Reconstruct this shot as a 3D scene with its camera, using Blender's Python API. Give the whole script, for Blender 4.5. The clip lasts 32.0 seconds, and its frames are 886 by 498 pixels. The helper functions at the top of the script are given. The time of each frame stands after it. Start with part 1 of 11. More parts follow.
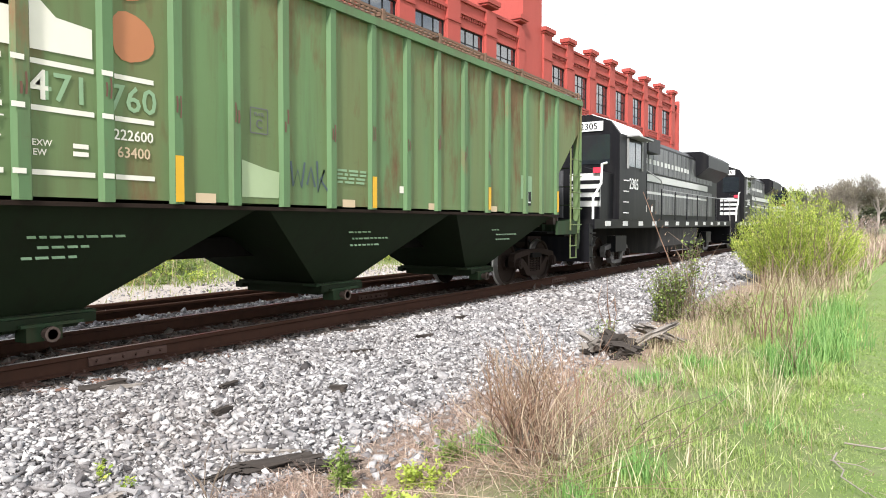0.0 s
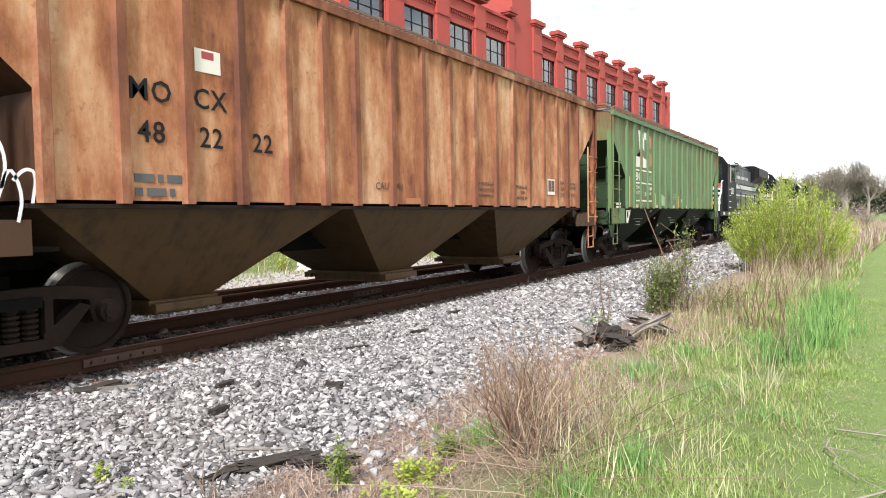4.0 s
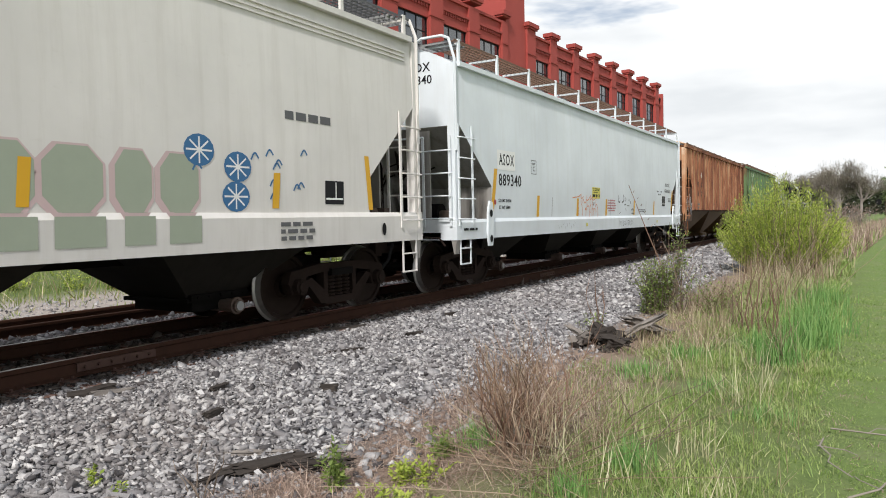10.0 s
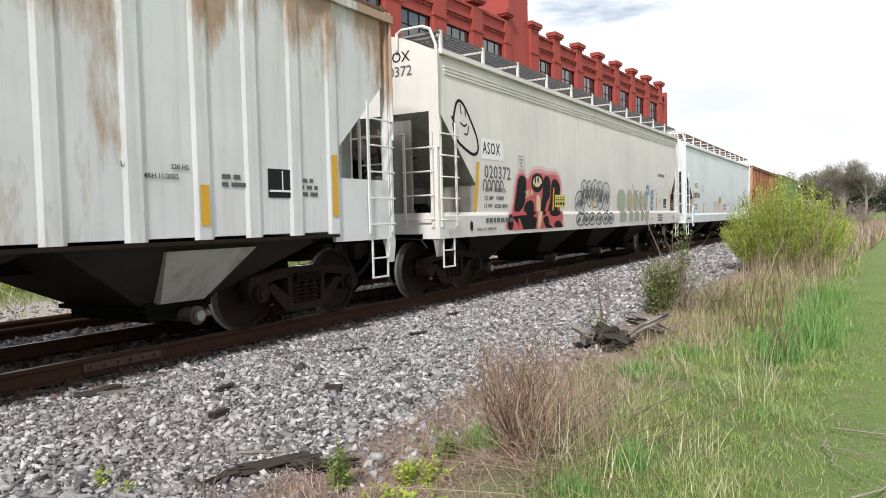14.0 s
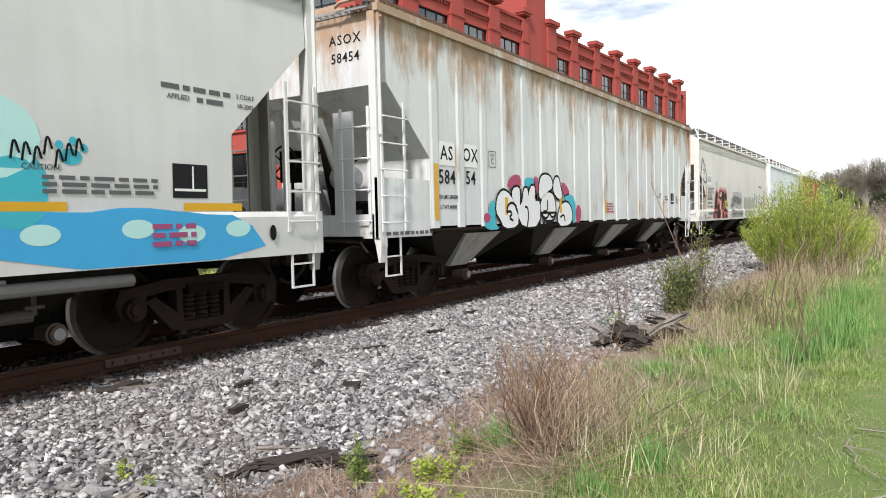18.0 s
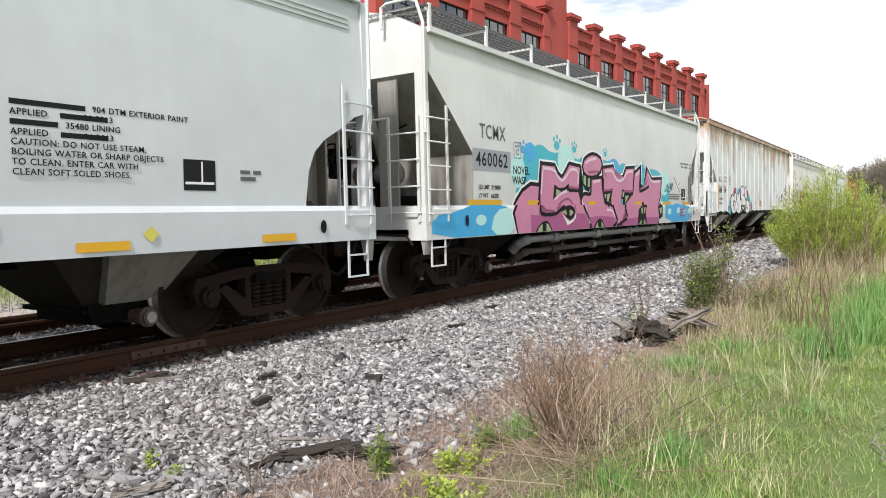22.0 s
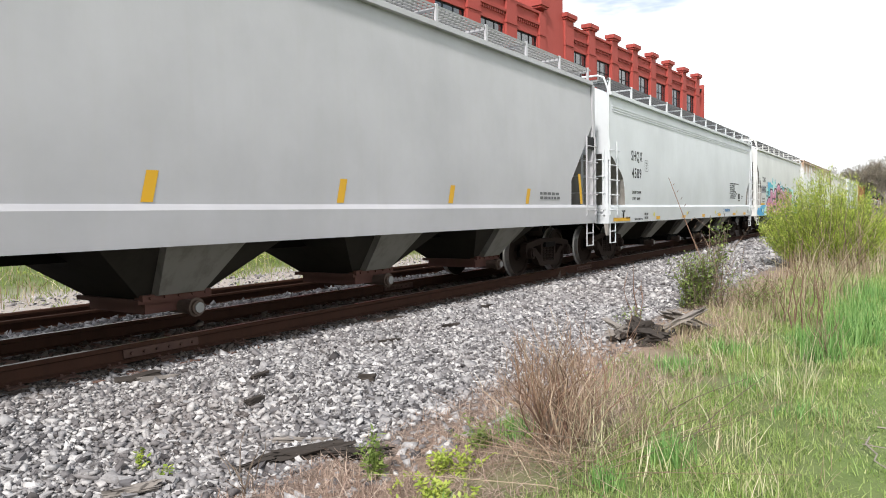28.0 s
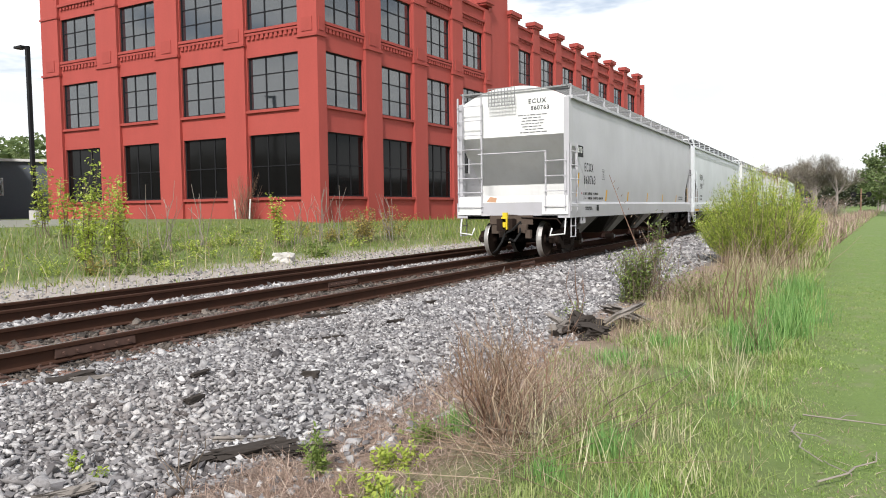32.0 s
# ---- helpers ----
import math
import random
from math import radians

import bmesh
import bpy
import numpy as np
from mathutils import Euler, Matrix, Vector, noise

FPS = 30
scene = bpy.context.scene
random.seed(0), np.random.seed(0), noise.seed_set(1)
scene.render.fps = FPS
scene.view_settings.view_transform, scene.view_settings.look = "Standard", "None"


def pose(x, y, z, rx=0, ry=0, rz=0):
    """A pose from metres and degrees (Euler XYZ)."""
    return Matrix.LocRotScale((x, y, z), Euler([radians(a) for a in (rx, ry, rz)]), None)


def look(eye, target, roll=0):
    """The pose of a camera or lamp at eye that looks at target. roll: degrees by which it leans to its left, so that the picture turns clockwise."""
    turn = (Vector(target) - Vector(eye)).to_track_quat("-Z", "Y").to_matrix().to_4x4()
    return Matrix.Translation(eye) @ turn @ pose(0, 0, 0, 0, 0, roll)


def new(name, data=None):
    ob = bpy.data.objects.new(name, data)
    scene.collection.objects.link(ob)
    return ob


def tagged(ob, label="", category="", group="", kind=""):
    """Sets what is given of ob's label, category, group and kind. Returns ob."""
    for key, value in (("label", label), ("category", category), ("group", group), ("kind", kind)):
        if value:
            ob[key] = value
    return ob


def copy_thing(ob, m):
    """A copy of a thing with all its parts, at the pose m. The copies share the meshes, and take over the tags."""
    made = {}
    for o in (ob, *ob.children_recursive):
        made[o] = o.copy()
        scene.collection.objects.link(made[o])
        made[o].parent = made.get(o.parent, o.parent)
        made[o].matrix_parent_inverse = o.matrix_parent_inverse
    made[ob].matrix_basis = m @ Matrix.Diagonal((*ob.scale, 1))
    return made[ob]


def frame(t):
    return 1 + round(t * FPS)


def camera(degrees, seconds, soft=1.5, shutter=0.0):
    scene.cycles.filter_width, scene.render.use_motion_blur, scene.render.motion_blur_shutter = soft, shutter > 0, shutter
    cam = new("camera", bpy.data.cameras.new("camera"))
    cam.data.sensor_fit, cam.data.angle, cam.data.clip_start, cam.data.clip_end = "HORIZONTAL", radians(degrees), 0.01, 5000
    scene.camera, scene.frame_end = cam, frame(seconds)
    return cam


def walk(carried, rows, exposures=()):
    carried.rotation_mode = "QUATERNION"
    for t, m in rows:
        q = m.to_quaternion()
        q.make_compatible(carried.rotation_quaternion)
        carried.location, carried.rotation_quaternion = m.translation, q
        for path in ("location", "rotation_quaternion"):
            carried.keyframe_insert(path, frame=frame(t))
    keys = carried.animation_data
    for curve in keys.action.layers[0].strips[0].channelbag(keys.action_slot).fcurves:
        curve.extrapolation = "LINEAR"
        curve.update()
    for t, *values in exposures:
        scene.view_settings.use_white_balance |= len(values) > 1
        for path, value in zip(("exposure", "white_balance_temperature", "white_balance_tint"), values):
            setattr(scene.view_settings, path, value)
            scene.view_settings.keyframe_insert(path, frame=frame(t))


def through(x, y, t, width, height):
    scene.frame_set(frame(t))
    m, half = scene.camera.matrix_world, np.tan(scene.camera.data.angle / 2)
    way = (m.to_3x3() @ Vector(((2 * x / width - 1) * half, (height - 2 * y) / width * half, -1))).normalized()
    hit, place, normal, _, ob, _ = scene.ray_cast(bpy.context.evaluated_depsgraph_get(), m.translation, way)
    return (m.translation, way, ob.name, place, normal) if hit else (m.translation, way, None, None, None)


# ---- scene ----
cam = camera(64.2, 32.0, soft=1.0)
PATH = [
    (0, (-0.021, 0.043, 1.659), (-5.273, 8.545, 1.295), 0.03),
    (0.5, (-0.017, 0.038, 1.667), (-5.222, 8.568, 1.285), 0.01),
    (1, (-0.029, 0.043, 1.664), (-5.224, 8.579, 1.267), -0.06),
    (1.5, (-0.027, 0.046, 1.659), (-5.221, 8.582, 1.259), -0.29),
    (2, (-0.023, 0.043, 1.660), (-5.220, 8.576, 1.246), -0.46),
    (2.5, (-0.025, 0.038, 1.668), (-5.214, 8.576, 1.244), -0.52),
    (3, (-0.025, 0.032, 1.667), (-5.208, 8.573, 1.242), -0.59),
    (3.5, (-0.018, 0.029, 1.667), (-5.193, 8.575, 1.235), -0.76),
    (5.5, (-0.010, 0.036, 1.659), (-5.179, 8.584, 1.203), -1.43),
    (6, (-0.017, 0.034, 1.661), (-5.175, 8.588, 1.202), -1.40),
    (6.5, (-0.005, 0.027, 1.666), (-5.161, 8.582, 1.202), -1.51),
    (7, (-0.002, 0.026, 1.662), (-5.153, 8.585, 1.204), -1.45),
    (7.5, (0.009, 0.018, 1.666), (-5.133, 8.583, 1.215), -1.44),
    (8, (0.001, 0.021, 1.665), (-5.131, 8.592, 1.218), -1.29),
    (8.5, (0.003, 0.019, 1.665), (-5.116, 8.599, 1.229), -1.31),
    (9, (0.004, 0.018, 1.664), (-5.107, 8.603, 1.242), -1.26),
    (9.5, (-0.000, 0.023, 1.664), (-5.107, 8.611, 1.247), -1.21),
    (10, (-0.008, 0.032, 1.658), (-5.117, 8.619, 1.251), -1.24),
    (10.5, (-0.003, 0.026, 1.663), (-5.105, 8.617, 1.250), -1.32),
    (11, (-0.004, 0.021, 1.667), (-5.102, 8.614, 1.251), -1.28),
    (11.5, (-0.002, 0.021, 1.666), (-5.103, 8.612, 1.252), -1.31),
    (12, (0.003, 0.015, 1.666), (-5.099, 8.606, 1.255), -1.33),
    (12.5, (-0.001, 0.016, 1.671), (-5.096, 8.610, 1.252), -1.41),
    (13, (-0.000, 0.016, 1.673), (-5.096, 8.610, 1.254), -1.43),
    (13.5, (0.006, 0.014, 1.675), (-5.102, 8.601, 1.261), -1.51),
    (14, (0.003, 0.011, 1.673), (-5.150, 8.571, 1.257), -1.39),
    (14.5, (-0.012, 0.022, 1.666), (-5.203, 8.559, 1.253), -1.36),
    (16.5, (0.007, -0.005, 1.668), (-5.246, 8.493, 1.233), -1.28),
    (17, (-0.008, 0.006, 1.664), (-5.289, 8.487, 1.234), -1.29),
    (17.5, (-0.001, 0.003, 1.662), (-5.323, 8.458, 1.238), -1.37),
    (18, (-0.007, 0.003, 1.659), (-5.361, 8.439, 1.236), -1.32),
    (18.5, (-0.007, -0.005, 1.660), (-5.383, 8.416, 1.229), -1.36),
    (19, (-0.010, -0.006, 1.656), (-5.410, 8.399, 1.216), -1.37),
    (19.5, (0.001, -0.011, 1.656), (-5.414, 8.384, 1.208), -1.46),
    (20, (0.004, -0.009, 1.657), (-5.424, 8.377, 1.202), -1.53),
    (20.5, (-0.004, -0.006, 1.657), (-5.466, 8.358, 1.193), -1.47),
    (21, (-0.008, -0.003, 1.651), (-5.515, 8.330, 1.182), -1.45),
    (21.5, (-0.010, -0.014, 1.653), (-5.557, 8.292, 1.171), -1.39),
    (22, (-0.012, -0.018, 1.649), (-5.602, 8.260, 1.166), -1.29),
    (22.5, (-0.020, -0.011, 1.644), (-5.633, 8.251, 1.153), -1.32),
    (23, (-0.029, -0.015, 1.647), (-5.643, 8.244, 1.125), -1.15),
    (23.5, (-0.036, -0.003, 1.646), (-5.670, 8.240, 1.082), -1.17),
    (24, (-0.046, 0.010, 1.645), (-5.693, 8.244, 1.075), -1.19),
    (24.5, (-0.042, 0.015, 1.645), (-5.703, 8.240, 1.091), -1.28),
    (25, (-0.040, 0.010, 1.647), (-5.706, 8.232, 1.097), -1.30),
    (25.5, (-0.031, 0.001, 1.649), (-5.696, 8.225, 1.114), -1.18),
    (27.5, (-0.017, 0.002, 1.657), (-5.604, 8.280, 1.141), -1.08),
    (28, (-0.019, 0.003, 1.655), (-5.548, 8.320, 1.152), -0.99),
    (28.5, (-0.031, 0.001, 1.652), (-5.497, 8.360, 1.141), -0.81),
    (29, (-0.019, 0.000, 1.654), (-5.436, 8.388, 1.106), -0.83),
    (29.5, (-0.015, 0.009, 1.650), (-5.384, 8.427, 1.099), -0.86),
    (30, (-0.027, 0.015, 1.646), (-5.338, 8.471, 1.098), -0.82),
    (30.5, (-0.027, 0.014, 1.648), (-5.208, 8.549, 1.097), -0.80),
    (31, (-0.020, 0.013, 1.643), (-5.070, 8.627, 1.094), -0.83),
    (31.5, (-0.010, 0.004, 1.653), (-4.942, 8.685, 1.088), -0.77),
    (32, (0.000, 0.000, 1.653), (-4.874, 8.713, 1.083), -0.77),
]
# soft daylight through a bright, broken cloud cover; the film's exposure eases as the train passes
walk(
    cam,
    [(t, look(eye, target, roll)) for t, eye, target, roll in PATH],
    exposures=[(0, 0.74), (2, 0.74), (3.5, 0.64), (5, 0.34), (6, 0.06), (8, -0.22), (10, -0.22), (14, -0.06), (17, 0.0), (19, 0.14), (21, 0.14), (24, 0.06), (28, 0.20), (29, 0.24), (30, 0.12), (31, 0.04), (32, 0.03)],
)

# where the train stands along the line, seconds and metres
TRAIN = [
    (0, -142.78), (1, -138.07), (2, -133.42), (3, -128.82), (3.5, -126.55), (5.5, -117.57), (6, -115.35), (7, -110.89), (8, -106.40), (9, -101.95), (10, -97.53), (11, -93.12), (12, -88.71), (13, -84.35), (14, -80.03), (14.5, -77.87), (16.5, -69.30), (17, -67.17), (18, -62.89), (19, -58.58), (20, -54.28), (21, -49.98), (22, -45.63), (23, -41.27), (24, -36.86), (25, -32.51), (25.5, -30.29), (27.5, -21.32), (28, -19.06), (29, -14.49), (30, -9.78), (31, -4.94), (32, 0.00),
]

# ---- world and sun ----
SUN_FROM = Vector((0.28, -1.0, 0.98)).normalized()
world = bpy.data.worlds.new("sky")
scene.world = world
world.use_nodes = True
wt = world.node_tree
for n in list(wt.nodes):
    wt.nodes.remove(n)
w_out = wt.nodes.new("ShaderNodeOutputWorld")
w_bg = wt.nodes.new("ShaderNodeBackground")
w_sky = wt.nodes.new("ShaderNodeTexSky")
w_sky.sky_type = "NISHITA"
w_sky.sun_disc = False
w_sky.sun_elevation = math.asin(SUN_FROM.z)
w_sky.sun_rotation = math.atan2(SUN_FROM.x, SUN_FROM.y)
w_sky.dust_density = 1.5
w_dim = wt.nodes.new("ShaderNodeVectorMath")
w_dim.operation = "SCALE"
w_dim.inputs["Scale"].default_value = 0.16
wt.links.new(w_sky.outputs[0], w_dim.inputs[0])
w_co = wt.nodes.new("ShaderNodeTexCoord")
w_map = wt.nodes.new("ShaderNodeMapping")
w_map.inputs["Scale"].default_value = (1.0, 1.0, 4.2)
w_map.inputs["Location"].default_value = (0.35, 0.1, 0.42)
wt.links.new(w_co.outputs["Generated"], w_map.inputs[0])
w_n1 = wt.nodes.new("ShaderNodeTexNoise")
w_n1.inputs["Scale"].default_value = 2.1
w_n1.inputs["Detail"].default_value = 6
w_n1.inputs["Roughness"].default_value = 0.55
wt.links.new(w_map.outputs[0], w_n1.inputs["Vector"])
w_ramp = wt.nodes.new("ShaderNodeValToRGB")
w_ramp.color_ramp.elements[0].position = 0.40
w_ramp.color_ramp.elements[0].color = (0.15, 0.15, 0.15, 1)
w_ramp.color_ramp.elements[1].position = 0.48
w_sep = wt.nodes.new("ShaderNodeSeparateXYZ")
wt.links.new(w_co.outputs["Generated"], w_sep.inputs[0])
w_open = wt.nodes.new("ShaderNodeMapRange")
w_open.inputs["From Min"].default_value = 0.26
w_open.inputs["From Max"].default_value = 0.75
w_open.inputs["To Min"].default_value = 0.045
w_open.inputs["To Max"].default_value = -0.10
wt.links.new(w_sep.outputs[2], w_open.inputs[0])
w_sum = wt.nodes.new("ShaderNodeMath")
wt.links.new(w_n1.outputs[0], w_sum.inputs[0])
wt.links.new(w_open.outputs[0], w_sum.inputs[1])
wt.links.new(w_sum.outputs[0], w_ramp.inputs[0])
w_n2 = wt.nodes.new("ShaderNodeTexNoise")
w_n2.inputs["Scale"].default_value = 3.4
w_n2.inputs["Detail"].default_value = 5
wt.links.new(w_map.outputs[0], w_n2.inputs["Vector"])
w_cl = wt.nodes.new("ShaderNodeValToRGB")
w_cl.color_ramp.elements[0].position = 0.33
w_cl.color_ramp.elements[0].color = (1.24, 1.29, 1.33, 1)
w_cl.color_ramp.elements[1].position = 0.52
w_cl.color_ramp.elements[1].color = (1.55, 1.58, 1.60, 1)
wt.links.new(w_n2.outputs[0], w_cl.inputs[0])
w_mix = wt.nodes.new("ShaderNodeMix")
w_mix.data_type = "RGBA"
wt.links.new(w_ramp.outputs[0], w_mix.inputs[0])
wt.links.new(w_dim.outputs[0], w_mix.inputs[6])
wt.links.new(w_cl.outputs[0], w_mix.inputs[7])
wt.links.new(w_mix.outputs[2], w_bg.inputs[0])
w_bg.inputs[1].default_value = 0.78
wt.links.new(w_bg.outputs[0], w_out.inputs[0])

sun = new("sun", bpy.data.lights.new("sun", "SUN"))
sun.data.energy = 4.6
sun.data.angle = radians(6)
sun.data.color = (1.0, 0.97, 0.93)
sun.matrix_world = look(SUN_FROM * 50, (0, 0, 0))

# ---- materials ----


def shader(name, rough=0.7, metal=0.0):
    m = bpy.data.materials.new(name)
    m.use_nodes = True
    nt = m.node_tree
    b = nt.nodes["Principled BSDF"]
    b.inputs["Roughness"].default_value = rough
    b.inputs["Metallic"].default_value = metal
    return m, nt, b


def add(nt, kind, **values):
    n = nt.nodes.new("ShaderNode" + kind)
    for k, v in values.items():
        n.inputs[k].default_value = v
    return n


def ramp(nt, fac, stops):
    r = nt.nodes.new("ShaderNodeValToRGB")
    els = r.color_ramp.elements
    while len(els) < len(stops):
        els.new(0.5)
    for e, (p, c) in zip(els, stops):
        e.position = p
        e.color = (*c, 1) if len(c) == 3 else c
    nt.links.new(fac, r.inputs[0])
    return r.outputs[0]


def blend(nt, fac, a, b, mode="MIX"):
    m = nt.nodes.new("ShaderNodeMix")
    m.data_type = "RGBA"
    m.blend_type = mode
    for slot, v in ((0, fac), (6, a), (7, b)):
        if isinstance(v, (int, float)):
            m.inputs[slot].default_value = v
        elif isinstance(v, tuple):
            m.inputs[slot].default_value = (*v, 1)
        else:
            nt.links.new(v, m.inputs[slot])
    return m.outputs[2]


def coords(nt, scale=(1, 1, 1), kind="Object"):
    tc = nt.nodes.new("ShaderNodeTexCoord")
    mp = nt.nodes.new("ShaderNodeMapping")
    mp.inputs["Scale"].default_value = scale
    nt.links.new(tc.outputs[kind], mp.inputs[0])
    return mp.outputs[0]


def noise_of(nt, vec, scale, detail=4, rough=0.55):
    n = add(nt, "TexNoise", Scale=scale, Detail=detail, Roughness=rough)
    if vec is not None:
        nt.links.new(vec, n.inputs["Vector"])
    return n.outputs[0]


def bump(nt, b, height, strength=0.3, dist=0.01):
    bp = add(nt, "Bump", Strength=strength, Distance=dist)
    nt.links.new(height, bp.inputs["Height"])
    nt.links.new(bp.outputs[0], b.inputs["Normal"])


def rgb(c, k=1.0):
    return tuple(max(0.0, v * k) for v in c)


def paint(name, base, dirt=(0.10, 0.08, 0.06), amount=0.5, rust=None, rust_amount=0.3, rough=0.6, streak=1.0, crown=None, panels=None):
    """Painted steel with vertical dirt streaks, blotches and optional rust. crown: heights between which rust thickens
    upwards.
    """
    m, nt, b = shader(name, rough)
    b.inputs["Specular IOR Level"].default_value = 0.28 if max(base) > 0.06 else 0.06
    st = noise_of(nt, coords(nt, (2.2, 2.2, 0.16)), 2.3 * streak, 6, 0.65)
    bl = noise_of(nt, coords(nt), 0.55, 5, 0.6)
    fine = noise_of(nt, coords(nt), 26, 3)
    c = blend(nt, ramp(nt, bl, [(0.3, (0, 0, 0)), (0.75, (1, 1, 1))]), rgb(base, 1.05), rgb(base, 0.84))
    f = ramp(nt, st, [(0.48, (0, 0, 0)), (0.80, (amount, amount, amount))])
    c = blend(nt, f, c, dirt)
    if panels:
        pn = noise_of(nt, coords(nt, (0.0, 0.9, 0.05)), 1.0, 2, 0.6)
        c = blend(nt, ramp(nt, pn, [(0.42, (0, 0, 0)), (0.62, (0.7,) * 3)]), c, panels)
    sc = noise_of(nt, coords(nt, (1.0, 0.7, 1.6)), 9.0, 7, 0.72)
    c = blend(nt, ramp(nt, sc, [(0.60, (0, 0, 0)), (0.74, (0.4 * amount,) * 3)]), c, dirt)
    if rust:
        r1 = noise_of(nt, coords(nt, (1.3, 1.3, 0.35)), 1.1, 8, 0.68)
        lo = 0.72 - 0.42 * rust_amount
        if crown:
            sp = nt.nodes.new("ShaderNodeSeparateXYZ")
            tc = nt.nodes.new("ShaderNodeTexCoord")
            nt.links.new(tc.outputs["Object"], sp.inputs[0])
            mr = add(nt, "MapRange", **{"From Min": crown[0], "From Max": crown[1], "To Min": 0.0, "To Max": 0.24})
            nt.links.new(sp.outputs[2], mr.inputs[0])
            sm = nt.nodes.new("ShaderNodeMath")
            nt.links.new(r1, sm.inputs[0])
            nt.links.new(mr.outputs[0], sm.inputs[1])
            r1 = sm.outputs[0]
            lo = 0.66 - 0.5 * rust_amount
        fr = ramp(nt, r1, [(lo, (0, 0, 0)), (lo + 0.14, (0.85,) * 3)])
        rc = blend(nt, noise_of(nt, coords(nt), 7, 5), rgb(rust, 0.6), rgb(rust, 1.25))
        c = blend(nt, fr, c, rc)
        rr = ramp(nt, fr, [(0, (rough,) * 3), (1, (0.85,) * 3)])
        nt.links.new(rr, b.inputs["Roughness"])
    nt.links.new(c, b.inputs["Base Color"])
    bump(nt, b, blend(nt, 0.5, fine, bl), 0.10, 0.01)
    return m


def rusted(name, stops):
    """Old paint rusted in upright blotches, from bare cream to dark red-brown."""
    m, nt, b = shader(name, 0.85)
    b.inputs["Specular IOR Level"].default_value = 0.2
    n1 = noise_of(nt, coords(nt, (1.0, 1.5, 0.42)), 1.5, 8, 0.66)
    n2 = noise_of(nt, coords(nt, (0.0, 1.0, 0.06)), 0.8, 3, 0.6)
    n3 = noise_of(nt, coords(nt, (1.0, 1.0, 0.7)), 3.2, 6, 0.7)
    c = ramp(nt, blend(nt, 0.18, blend(nt, 0.48, n1, n2), n3), stops)
    c = blend(nt, ramp(nt, noise_of(nt, coords(nt), 11, 6, 0.7), [(0.58, (0, 0, 0)), (0.72, (0.6,) * 3)]), c, rgb(stops[-1][1], 0.9))
    nt.links.new(c, b.inputs["Base Color"])
    bump(nt, b, n3, 0.12, 0.01)
    return m


def plain(name, base, rough=0.6, metal=0.0, vary=0.2, scale=8.0, depth=0.1):
    """A surface of one colour with blotches at two scales."""
    m, nt, b = shader(name, rough, metal)
    b.inputs["Specular IOR Level"].default_value = 0.35 if max(base) > 0.06 else 0.06
    n1 = noise_of(nt, coords(nt), scale, 5, 0.6)
    n2 = noise_of(nt, coords(nt), scale * 0.13, 4)
    c = blend(nt, blend(nt, 0.5, n1, n2), rgb(base, 1 - vary), rgb(base, 1 + vary))
    nt.links.new(c, b.inputs["Base Color"])
    bump(nt, b, n1, depth, 0.01)
    return m


def by_piece(name, stops, rough=0.9, island=True, grain=18.0):
    """Loose pieces whose tone differs from one to the next."""
    m, nt, b = shader(name, rough)
    b.inputs["Specular IOR Level"].default_value = 0.3
    if island:
        src = nt.nodes.new("ShaderNodeNewGeometry").outputs["Random Per Island"]
    else:
        src = nt.nodes.new("ShaderNodeObjectInfo").outputs["Random"]
    col = ramp(nt, src, stops)
    col = blend(nt, ramp(nt, noise_of(nt, coords(nt), grain, 4, 0.7), [(0.40, (0, 0, 0)), (0.72, (0.55,) * 3)]), col, rgb(stops[0][1], 0.9))
    col = blend(nt, ramp(nt, noise_of(nt, coords(nt), 0.5, 4), [(0.45, (0, 0, 0)), (0.75, (0.22,) * 3)]), col, (0.24, 0.18, 0.14))
    nt.links.new(col, b.inputs["Base Color"])
    return m


def leafy(name, stops, rough=0.6, through=0.35, patch=None):
    """Leaves and blades: tone by piece, some light passing through."""
    m, nt, b = shader(name, rough)
    src = nt.nodes.new("ShaderNodeNewGeometry").outputs["Random Per Island"]
    col = ramp(nt, src, stops)
    if patch:
        spot = ramp(nt, noise_of(nt, coords(nt), 1.1, 5, 0.65), [(0.46, (0, 0, 0)), (0.66, (0.75,) * 3)])
        col = blend(nt, spot, col, patch)
        col = blend(nt, ramp(nt, noise_of(nt, coords(nt), 3.1, 3), [(0.4, (0, 0, 0)), (0.65, (0.5,) * 3)]), col, rgb(stops[0][1], 0.85))
    nt.links.new(col, b.inputs["Base Color"])
    tr = nt.nodes.new("ShaderNodeBsdfTranslucent")
    nt.links.new(col, tr.inputs[0])
    mx = nt.nodes.new("ShaderNodeMixShader")
    mx.inputs[0].default_value = through
    out = nt.nodes["Material Output"]
    nt.links.new(b.outputs[0], mx.inputs[1])
    nt.links.new(tr.outputs[0], mx.inputs[2])
    nt.links.new(mx.outputs[0], out.inputs[0])
    return m


